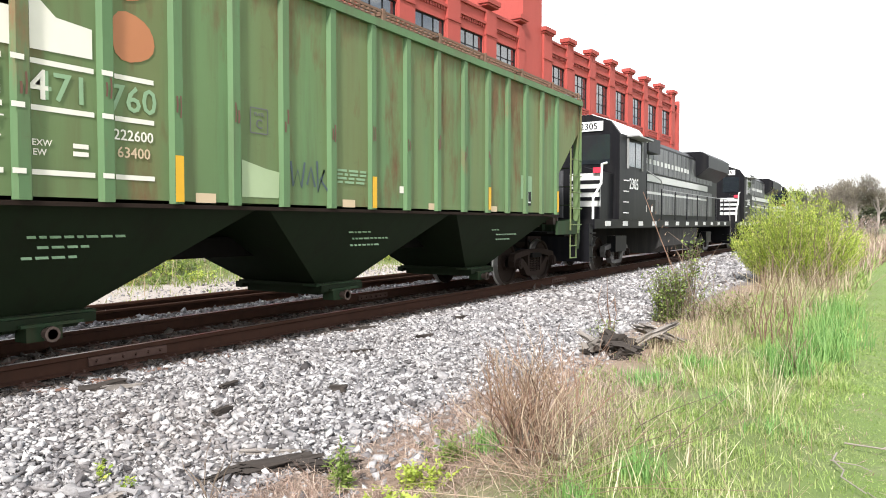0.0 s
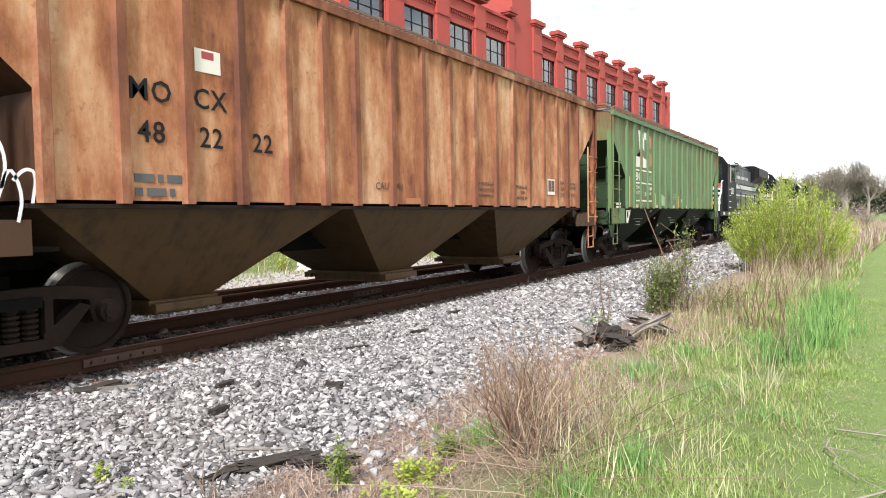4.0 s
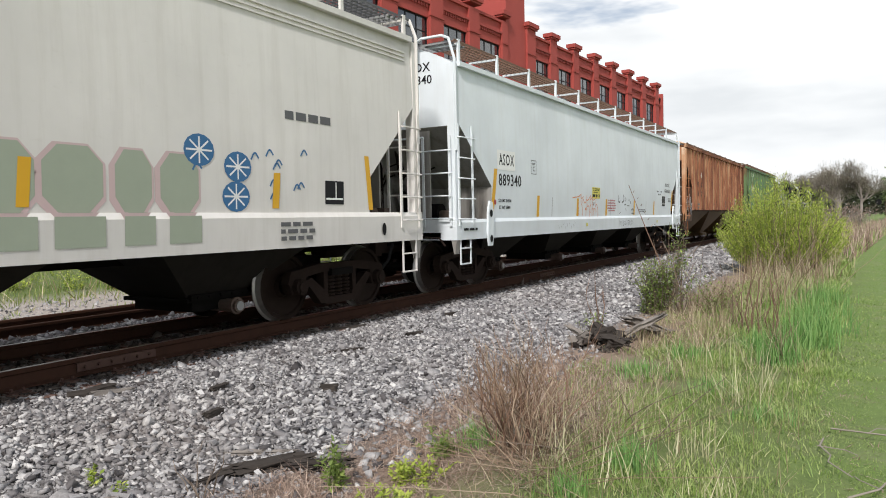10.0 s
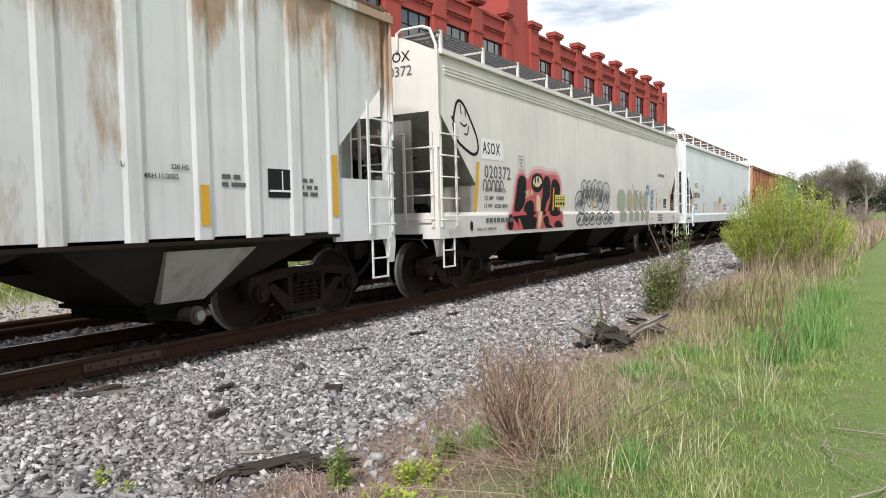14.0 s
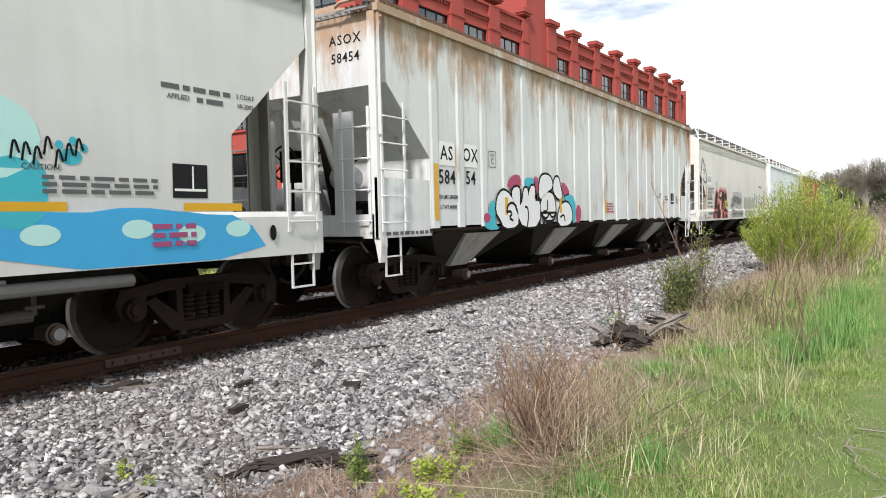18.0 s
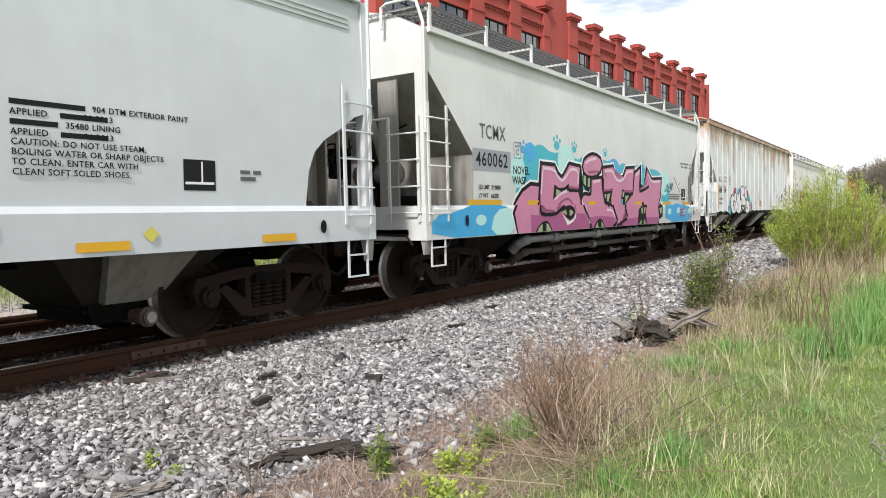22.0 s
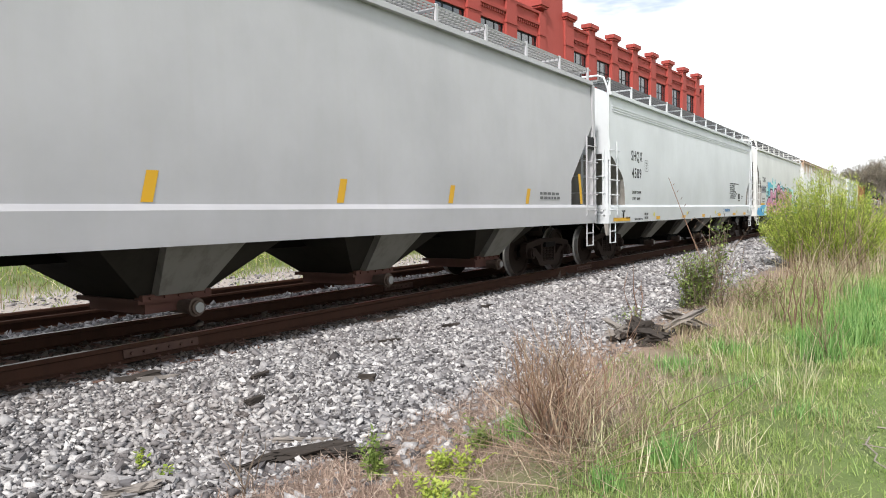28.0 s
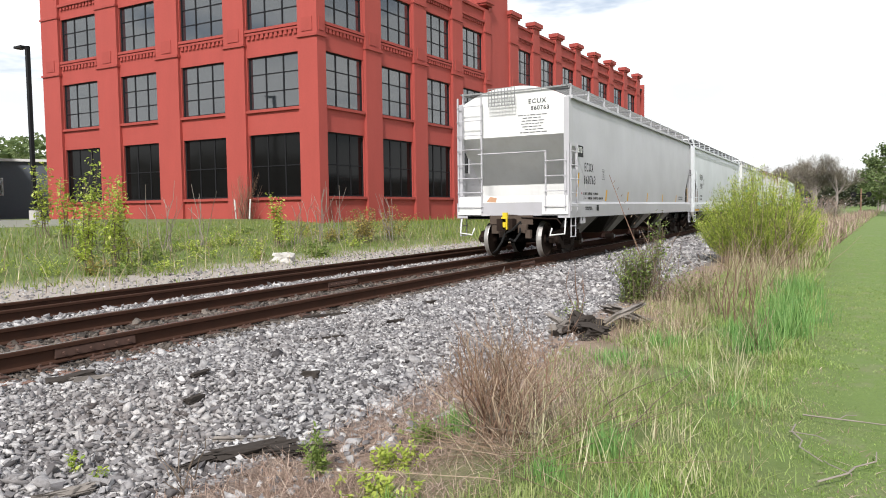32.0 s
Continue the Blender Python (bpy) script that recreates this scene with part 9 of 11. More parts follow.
def blades(x, y, z, height, width, lean, curl=0.5, seg=3):
    """Tapered, bowed strips standing at the given places."""
    n = len(x)
    a = rs.uniform(0, 2 * np.pi, n)
    h = height * rs.uniform(0.55, 1.25, n)
    le = lean * np.abs(rs.normal(0, 1, n))
    dx, dy = np.cos(a), np.sin(a)
    face = a + np.pi / 2 + rs.normal(0, 0.5, n)
    wx, wy = np.cos(face), np.sin(face)
    rows = []
    for k in range(seg + 1):
        f = k / seg
        out = h * le * (f * (1 - curl) + curl * f * f)
        up = h * (f - 0.22 * le * f * f)
        w = np.full(n, width * (1 - f) * 0.5 * (0.7 + 0.6 * min(f * 3, 1)))
        c = np.stack([x + dx * out, y + dy * out, z + up], -1)
        if k < seg:
            rows.append(np.stack([c - np.stack([wx * w, wy * w, 0 * w], -1), c + np.stack([wx * w, wy * w, 0 * w], -1)], 1))
        else:
            rows.append(c[:, None])
    v = np.concatenate(rows, 1)
    m = v.shape[1]
    tri = []
    for k in range(seg - 1):
        i = 2 * k
        tri += [(i, i + 1, i + 3), (i, i + 3, i + 2)]
    i = 2 * (seg - 1)
    tri.append((i, i + 1, i + 2))
    f = np.array(tri)[None] + (np.arange(n) * m)[:, None, None]
    return v.reshape(-1, 3), f.reshape(-1, 3)


def spots(n, x0, x1, y0, y1, patch=0.0, near=1.0):
    """Places in a stretch of ground, thicker towards the near end, in uneven tufts."""
    y = y0 + (y1 - y0) * rs.uniform(0, 1, n) ** near
    x = rs.uniform(x0, x1, n)
    if patch:
        keep = np.array([noise.noise((a * 1.7, c * 1.7, 5.0)) + rs.uniform(-0.45, 0.45) > -patch for a, c in zip(x, y)])
        x, y = x[keep], y[keep]
    if x0 > -0.5 or x1 < 0 and x1 > -0.5:
        edge = -0.36 + 0.3 * np.array([noise.noise((0.0, c * 0.9, 9.0)) for c in y]) + rs.normal(0, 0.10, len(y))
        keep = x > edge if x0 > -0.5 else x < edge
        x, y = x[keep], y[keep]
    k = np.where((x > -3) | (x < -13), 0.03, 0.012)
    lift = np.array([noise.noise((a * 0.5, c * 0.5, 3.0)) for a, c in zip(x, y)]) if len(x) else x
    return x, y, slope_z(x) + k * lift - 0.006


def leaf_quads(points, size, droop=0.3, slim=0.5):
    """Small pointed leaves at the given points."""
    n = len(points)
    a = rs.uniform(0, 2 * np.pi, n)
    t = rs.normal(0.15, 0.5, n) - droop
    d = np.stack([np.cos(a) * np.cos(t), np.sin(a) * np.cos(t), np.sin(t)], -1)
    s = np.stack([-np.sin(a), np.cos(a), rs.normal(0, 0.4, n)], -1)
    s /= np.linalg.norm(s, axis=1)[:, None]
    L = size * rs.uniform(0.6, 1.35, n)[:, None]
    p = np.asarray(points)
    v = np.stack([p, p + d * L * 0.5 + s * L * slim * 0.5, p + d * L, p + d * L * 0.5 - s * L * slim * 0.5], 1)
    f = np.array([(0, 1, 2), (0, 2, 3)])[None] + (np.arange(n) * 4)[:, None, None]
    return v.reshape(-1, 3), f.reshape(-1, 3)


M["grass"] = leafy("grass_green", [(0.0, (0.17, 0.26, 0.06)), (0.45, (0.26, 0.37, 0.09)), (0.8, (0.38, 0.46, 0.15)), (1.0, (0.62, 0.58, 0.33))], through=0.28, patch=(0.40, 0.43, 0.19))
M["grass_blue"] = leafy("coarse_green_grass", [(0.0, (0.10, 0.23, 0.055)), (0.5, (0.17, 0.33, 0.085)), (1.0, (0.30, 0.45, 0.16))], through=0.25)
M["grass_short"] = leafy("trail_grass", [(0.0, (0.16, 0.26, 0.05)), (0.6, (0.25, 0.37, 0.08)), (1.0, (0.42, 0.46, 0.19))], through=0.22, patch=(0.34, 0.36, 0.17))
M["litter"] = leafy("dead_brown_litter", [(0.0, (0.15, 0.095, 0.072)), (0.5, (0.33, 0.23, 0.18)), (1.0, (0.56, 0.45, 0.37))], 0.85, 0.08)
M["dry"] = leafy("dry_stems", [(0.0, (0.18, 0.12, 0.075)), (0.5, (0.36, 0.28, 0.18)), (1.0, (0.60, 0.52, 0.36))], 0.8, 0.15)
M["bleached"] = leafy("bleached_stems", [(0.0, (0.36, 0.36, 0.20)), (0.5, (0.52, 0.49, 0.30)), (1.0, (0.70, 0.65, 0.45))], 0.8, 0.2)
M["dead_red"] = leafy("dead_brown_stems", [(0.0, (0.13, 0.075, 0.055)), (0.6, (0.27, 0.16, 0.11)), (1.0, (0.44, 0.32, 0.22))], 0.8, 0.1)
M["dead_tan"] = leafy("dead_tan_stems", [(0.0, (0.15, 0.095, 0.065)), (0.5, (0.30, 0.21, 0.145)), (1.0, (0.50, 0.40, 0.29))], 0.8, 0.1)
M["far_grass"] = leafy("rough_grass", [(0.0, (0.13, 0.21, 0.035)), (0.5, (0.22, 0.31, 0.055)), (0.8, (0.31, 0.36, 0.09)), (1.0, (0.44, 0.39, 0.19))], patch=(0.28, 0.30, 0.10))
M["lime"] = leafy("lime_leaves", [(0.0, (0.15, 0.23, 0.028)), (0.55, (0.33, 0.42, 0.055)), (1.0, (0.60, 0.62, 0.16))], 0.6, 0.3)
M["leaf"] = leafy("green_leaves", [(0.0, (0.12, 0.18, 0.04)), (0.6, (0.22, 0.30, 0.07)), (1.0, (0.34, 0.40, 0.12))], 0.5, 0.35)
M["fresh"] = leafy("fresh_leaves", [(0.0, (0.28, 0.38, 0.05)), (1.0, (0.55, 0.60, 0.13))], 0.5, 0.4)
M["gold"] = leafy("golden_leaves", [(0.0, (0.26, 0.22, 0.05)), (1.0, (0.45, 0.36, 0.11))], 0.6, 0.3)
M["bark"] = plain("grey_brown_bark", (0.17, 0.13, 0.10), 0.9, 0, 0.35, 20, 0.4)
M["pale_bark"] = plain("pale_bare_wood", (0.27, 0.235, 0.20), 0.9, 0, 0.3, 20, 0.3)
M["rotten"] = plain("charred_rotten_wood", (0.055, 0.047, 0.042), 0.95, 0, 0.6, 12, 0.8)
M["grey_wood"] = plain("weathered_grey_wood", (0.22, 0.195, 0.175), 0.9, 0, 0.4, 14, 0.6)



def stuff(name, label, category, jobs, mat):
    ob = pile(jobs, name, mat, None, label)
    return tagged(ob, category=category)


stuff("verge_grass", "uneven tufted yellow-green grass with pale dry blades", "grass", [
    blades(*spots(40000, -1.9, -0.02, 2.2, 8.5, 0.05, 1.5), 0.062, 0.0075, 0.9),
    blades(*spots(9000, -1.8, -0.02, 2.6, 9.0, -0.12, 1.4), 0.125, 0.0075, 0.7),
    blades(*spots(12000, -2.2, -0.02, 8.0, 12.5, 0.05, 1.2), 0.11, 0.011, 0.7),
    blades(*spots(14000, -2.3, -0.02, 11.5, 22.0, 0.1, 1.3), 0.16, 0.015, 0.65),
    blades(*spots(9000, -2.6, -0.1, 20.0, 70.0, 0.3, 1.3), 0.28, 0.04, 0.5),
    blades(*spots(6000, -2.75, -1.6, 5.0, 12.0, -0.1, 1.1), 0.10, 0.009, 0.8),
], M["grass"])
stuff("trail_turf", "short trodden grass of the footpath", "grass", [
    blades(*spots(30000, -0.45, 1.7, 3.2, 9.0, 0.1, 1.5), 0.024, 0.008, 1.0),
    blades(*spots(16000, -0.45, 2.6, 8.0, 16.0, 0.4, 1.3), 0.03, 0.014, 0.9),
    blades(*spots(9000, -0.3, 3.0, 14.0, 40.0, 0.5, 1.3), 0.022, 0.03, 0.9),
], M["grass_short"])
coarse = []
for cx, cy, n, hh, sp in ((-1.29, 4.49, 170, 0.24, 0.13), (-1.5, 3.9, 110, 0.18, 0.12), (-0.95, 3.7, 120, 0.17, 0.16), (-0.80, 8.5, 260, 0.36, 0.22), (-0.62, 9.6, 320, 0.40, 0.28), (-0.55, 10.9, 320, 0.40, 0.32), (-1.0, 9.2, 200, 0.30, 0.25), (-0.6, 12.6, 260, 0.4, 0.35), (-1.7, 8.3, 160, 0.22, 0.25), (-1.95, 7.3, 150, 0.18, 0.25), (-0.62, 14.5, 260, 0.42, 0.4), (-2.05, 3.0, 120, 0.16, 0.10), (-0.7, 6.1, 90, 0.16, 0.2), (-1.2, 6.9, 110, 0.17, 0.25), (-2.42, 4.55, 130, 0.2, 0.14)):
    tx_, ty_ = rs.normal(cx, sp * 0.6, n), rs.normal(cy, sp * 0.6, n)
    coarse.append(blades(tx_, ty_, slope_z(tx_) - 0.005, hh, 0.008 if cy < 7 else 0.012, 0.42))
stuff("coarse_grass", "taller blue-green tufts of coarse grass", "grass", coarse, M["grass_blue"])
stuff("dry_litter", "tangle of brown dead stems and leaf litter", "dead grass", [
    blades(*spots(13000, -3.35, -1.75, 1.6, 6.0, 0.25, 1.3), 0.085, 0.006, 2.4, 0.3),
    blades(*spots(2600, -3.1, -1.9, 1.6, 8.0, 0.1, 1.4), 0.17, 0.0045, 1.9, 0.3),
    blades(*spots(5000, -2.9, -1.6, 5.0, 12.0, 0.1, 1.2), 0.13, 0.007, 1.9, 0.3),
], M["litter"])
far_y = 27 + 95 * rs.uniform(0, 1, 4200) ** 1.3
far_x = np.interp(far_y, [26, 48, 92, 126], [-0.3, 0.9, 3.4, 5.8]) - np.abs(rs.normal(0, 1.3, len(far_y)))
far_z = slope_z(far_x)
stuff("scrub_strip", "brown and olive scrub along the bend of the footpath", "scrub", [
    blades(far_x[:2600], far_y[:2600], far_z[:2600], 0.85, 0.05, 0.4, 0.3),
], M["litter"])
stuff("scrub_strip", "green weeds along the bend of the footpath", "scrub", [
    blades(far_x[2600:], far_y[2600:], far_z[2600:], 0.6, 0.06, 0.5),
], M["grass"])
stuff("dry_straw", "pale dry grass stalks standing in the verge", "dead grass", [
    blades(*spots(1100, -2.7, -1.5, 8.5, 13.5, 0.0, 1.2), 0.32, 0.008, 0.9, 0.3),
    blades(*spots(1300, -2.6, -0.7, 12.5, 20.5, 0.1, 1.0), 0.5, 0.010, 0.5, 0.3),
    blades(*spots(1500, -2.9, -0.6, 19.0, 34.0, 0.1, 1.2), 0.8, 0.018, 0.4, 0.3),
    blades(*spots(2600, -4.5, -0.4, 30.0, 95.0, 0.1, 1.1), 0.9, 0.05, 0.4, 0.3),
    blades(*spots(420, -2.0, -0.4, 3.0, 9.0, 0.0, 1.2), 0.28, 0.005, 0.8, 0.3),
    blades(*spots(1500, -2.0, -0.45, 2.4, 9.0, -0.1, 1.3), 0.10, 0.0045, 1.8, 0.3),
], M["dry"])
bleached = []
for cx, cy, n, hh, sp in ((-1.75, 4.35, 26, 0.50, 0.10), (-1.35, 4.25, 16, 0.36, 0.12), (-0.98, 6.6, 34, 0.40, 0.12), (-0.80, 7.1, 18, 0.52, 0.10), (-1.45, 5.6, 22, 0.38, 0.16), (-1.0, 5.0, 40, 0.22, 0.10), (-0.75, 4.3, 26, 0.16, 0.10), (-1.6, 7.4, 26, 0.42, 0.2), (-1.15, 8.1, 26, 0.45, 0.18)):
    bx, by = rs.normal(cx, sp, n), rs.normal(cy, sp, n)
    bleached.append(blades(bx, by, slope_z(bx) - 0.005, hh, 0.0065, 0.6, 0.3))
stuff("bleached_grass", "loose tufts of long bleached grass stems", "dead grass", bleached, M["bleached"])
stuff("trail_chaff", "bits of dead stem and trampled litter on the footpath", "litter", [
    blades(*spots(2200, -0.45, 1.7, 3.2, 8.0, -0.15, 1.4), 0.05, 0.007, 2.6, 0.3),
], M["litter"])
stuff("rough_grass", "rough knee-high grass and weeds beyond the rails", "grass", [
    blades(*spots(26000, -24.5, -14.4, 4.0, 34.0, 0.15, 1.1), 0.17, 0.02, 0.8),
    blades(*spots(3000, -24.0, -15.0, 4.0, 34.0, -0.15, 1.1), 0.36, 0.02, 0.6),
    blades(*spots(7000, -24.0, -12.6, 30.0, 110.0, 0.3, 1.2), 0.5, 0.05, 0.5),
    blades(*spots(3500, -15.6, -12.5, 3.0, 40.0, -0.12), 0.14, 0.02, 0.8),
    blades(*spots(9000, -28.0, -22.0, 6.0, 60.0, 0.4, 1.1), 0.22, 0.03, 0.5),
], M["far_grass"])
stuff("dead_weeds", "thin pale dead weed stalks in the rough grass", "dead grass", [
    blades(*spots(420, -23.0, -14.5, 5.0, 32.0, 0.0), 0.95, 0.012, 0.4, 0.3),
    blades(*spots(900, -22.0, -13.5, 5.0, 30.0, 0.2), 0.5, 0.02, 1.0, 0.3),
], M["dry"])


def tube(bm, pts, r0, r1, n=5):
    """A tapering stem through the points."""
    bent(bm, pts, r0, n, r1)


def clump(name, label, category, at, n, height, spread, mat, r=0.003, leaves=None, leaf_mat=None, leaf=0.05, per=0, slim=0.4, lean=0.5, seed=1, start=0.2, twiggy=1):
    """A tuft of stems from one root, with leaves along them if wanted."""
    g = random.Random(seed)
    ob = thing(name, label, category, pose(*at))
    bm = bmesh.new()
    pts_l = []
    single = 8 if n <= 40 else 12
    for k in range(n):
        if k and k <= single:
            part("stem", bm, mat, ob)
            bm = bmesh.new()
        a = g.uniform(0, 2 * math.pi)
        root = Vector((g.gauss(0, spread * 0.16), g.gauss(0, spread * 0.16), -0.02))
        h = height * g.uniform(0.55, 1.05)
        out = spread * 0.5 * abs(g.gauss(0.6, 0.4)) * lean * 2
        p = [root]
        for i in range(1, 5):
            f = i / 4
            p.append(root + Vector((math.cos(a) * out * f ** 1.3 + g.gauss(0, 0.024 * height), math.sin(a) * out * f ** 1.3 + g.gauss(0, 0.024 * height), h * f)))
        tube(bm, p, r * g.uniform(0.8, 1.4), r * 0.45, 3)
        for i in range(twiggy if g.random() < 0.7 else 0):
            o = p[g.choice((1, 2, 2, 3))]
            q = o + Vector((g.gauss(0, 0.11), g.gauss(0, 0.11), g.uniform(0.1, 0.3))) * height
            tube(bm, [o, (o + q) / 2 + Vector((0, 0, 0.02)), q], r * 0.7, r * 0.4, 3)
        for i in range(per):
            f = start + (1 - start) * g.random()
            k0 = min(int(f * 4), 3)
            u = f * 4 - k0
            pts_l.append(p[k0].lerp(p[k0 + 1], u) + Vector((g.gauss(0, 0.03), g.gauss(0, 0.03), 0)) * height)
    tagged(part("stem" if n <= single else "brush", bm, mat, ob), kind="" if n <= single else "stuff")
    if per:
        v, f = leaf_quads([tuple(p) for p in pts_l], leaf, 0.1, slim)
        tagged(quick("foliage", v, f, leaf_mat, ob), kind="stuff")
    return ob


def twig_bush(label, at, n, height, spread, mat, r, seed, forks=3):
    """A dead shrub: stems that bow out from one root and fork again and again."""
    g = random.Random(seed)
    ob = thing("dead_bush", label, "dead bush", pose(*at))
    rest = bmesh.new()

    def shoot(bm, q, d, length, rad, depth):
        pts = [q]
        for _ in range(3):
            d = (d + Vector((g.gauss(0, 0.24), g.gauss(0, 0.24), 0.14))).normalized()
            q = q + d * length / 3
            pts.append(q)
        bent(bm, pts, rad, 4, rad * 0.62)
        if depth < forks:
            for _ in range(2 if g.random() < 0.7 else 3):
                nd = (d + Vector((g.gauss(0, 0.38), g.gauss(0, 0.38), g.gauss(0.05, 0.2)))).normalized()
                shoot(bm, pts[g.choice((2, 3, 3))], nd, length * g.uniform(0.5, 0.85), rad * 0.62, depth + 1)

    for k in range(n):
        a = g.uniform(0, 2 * math.pi)
        tilt = abs(g.gauss(0, 0.36)) * spread / height
        bm = bmesh.new() if k < 14 else rest
        reach = g.uniform(0.03, 0.20)
        root = Vector((math.cos(a) * reach, math.sin(a) * reach, -0.02))
        shoot(bm, root, Vector((math.cos(a) * tilt, math.sin(a) * tilt, 1)).normalized(), height * g.uniform(0.26, 0.42), r * g.uniform(0.7, 1.2), 0)
        if k < 14:
            part("stem", bm, mat, ob)
    tagged(part("brush", rest, mat, ob), kind="stuff")
    return ob


# the verge beside the footpath
twig_bush("dense reddish-brown dead shrub with forking stems", (-2.06, 4.56, 0), 40, 1.12, 1.25, M["dead_red"], 0.0062, 3, 2)
twig_bush("pale outer twigs of the dead shrub", (-2.03, 4.50, 0), 40, 1.05, 1.6, M["dead_tan"], 0.0054, 33, 2)
twig_bush("thin scatter of dead brown forked stems", (-2.45, 5.15, 0), 16, 0.75, 1.5, M["dead_tan"], 0.0046, 5, 2)
clump("dead_bush", "low tangle of straw-coloured dead stems", "dead bush", (-1.85, 4.15, 0), 70, 0.34, 0.9, M["dead_tan"], 0.0032, lean=1.3, seed=6)
clump("dead_bush", "low tangle of straw-coloured dead stems", "dead bush", (-1.62, 4.7, 0), 40, 0.5, 0.7, M["dry"], 0.0034, lean=0.8, seed=26)
clump("dead_bush", "thin leaning grey twigs in the grass", "dead bush", (-1.45, 5.1, 0), 5, 0.5, 0.9, M["bark"], 0.0055, lean=1.1, seed=27)
clump("weed_plant", "upright leafy green weed", "weed", (-2.80, 3.36, 0), 8, 0.38, 0.18, M["leaf"], 0.004, leaf_mat=M["leaf"], leaf=0.045, per=34, seed=7, lean=0.5)
clump("weed_plant", "low yellow-green leafy weed", "weed", (-2.42, 3.66, 0), 16, 0.20, 0.34, M["fresh"], 0.003, leaf_mat=M["fresh"], leaf=0.034, per=30, slim=0.6, seed=8)
clump("weed_plant", "low yellow-green leafy weed", "weed", (-2.28, 3.28, 0), 26, 0.16, 0.5, M["leaf"], 0.003, leaf_mat=M["fresh"], leaf=0.034, per=22, slim=0.6, seed=18)
clump("weed_plant", "small olive weed among dead stems", "weed", (-2.52, 4.25, 0), 26, 0.2, 0.4, M["leaf"], 0.003, leaf_mat=M["leaf"], leaf=0.05, per=14, slim=0.3, seed=9)
clump("weed_plant", "tiny bright yellow-green seedling in the ballast", "weed", (-4.10, 2.62, 0.05), 6, 0.15, 0.10, M["fresh"], 0.003, leaf_mat=M["lime"], leaf=0.034, per=9, slim=0.8, seed=10)
clump("weed_plant", "tiny bright yellow-green seedling in the ballast", "weed", (-3.88, 2.66, 0.04), 5, 0.10, 0.10, M["fresh"], 0.003, leaf_mat=M["lime"], leaf=0.032, per=8, slim=0.8, seed=11)
clump("bare_twigs", "bare forked brown twigs rising from the stones", "twig", (-3.45, 2.92, 0.01), 5, 0.34, 0.34, M["bark"], 0.005, lean=0.6, seed=12)
clump("bare_twigs", "bare forked brown twigs rising from the stones", "twig", (-3.25, 2.78, 0.01), 6, 0.24, 0.26, M["bark"], 0.005, lean=0.6, seed=13)
clump("dead_stalks", "cluster of tall upright brown dead stalks", "dead weed", (-1.24, 10.75, 0), 13, 1.22, 1.25, M["dead_red"], 0.0085, lean=0.10, seed=14, twiggy=0)
clump("dead_stalks", "slanting pale dead stalks by the brown ones", "dead weed", (-1.5, 10.9, 0), 16, 0.9, 1.4, M["dead_tan"], 0.006, lean=0.5, seed=114)
clump("dead_stalks", "tall pale dead stalks before the lime shrub", "dead weed", (-1.3, 19.6, 0), 34, 1.7, 2.6, M["dead_tan"], 0.009, lean=0.35, seed=15)
clump("dead_stalks", "tall pale dead stalks in the grass", "dead weed", (-1.3, 15.0, 0), 30, 1.15, 2.2, M["dry"], 0.008, lean=0.4, seed=16)
clump("dead_stalks", "loose bleached grass stems", "dead weed", (-0.78, 8.5, 0), 30, 0.62, 0.45, M["dry"], 0.004, lean=0.6, seed=17)
clump("dead_stalks", "two thin bare reddish stalks by the ballast", "dead weed", (-3.40, 10.16, 0.02), 4, 1.05, 0.3, M["dead_red"], 0.008, lean=0.4, seed=19)
clump("green_shrub", "small dense dark green shrub with bare tips", "shrub", (-2.95, 12.1, 0), 70, 0.95, 0.9, M["bark"], 0.007, leaf_mat=M["leaf"], leaf=0.065, per=44, slim=0.4, lean=0.5, seed=20, start=0.05)
clump("green_shrub", "loose olive shrub grown through with dead stems", "shrub", (-2.2, 12.45, 0), 60, 0.62, 1.1, M["dead_tan"], 0.005, leaf_mat=M["leaf"], leaf=0.06, per=20, slim=0.35, lean=0.6, seed=120, start=0.05)
clump("dead_stalks", "grey-brown dead stems rising through the shrub", "dead weed", (-2.7, 12.2, 0), 26, 1.35, 1.0, M["dead_tan"], 0.006, lean=0.5, seed=121)
clump("green_shrub", "slender leafy shoots above the shrub", "shrub", (-2.6, 12.2, 0), 6, 1.75, 0.6, M["bark"], 0.007, leaf_mat=M["leaf"], leaf=0.075, per=30, slim=0.45, lean=0.35, seed=21, start=0.5)
clump("green_shrub", "low dark leafy growth on the broken wood", "shrub", (-3.05, 8.9, 0.0), 16, 0.42, 0.5, M["bark"], 0.004, leaf_mat=M["leaf"], leaf=0.045, per=20, seed=22)
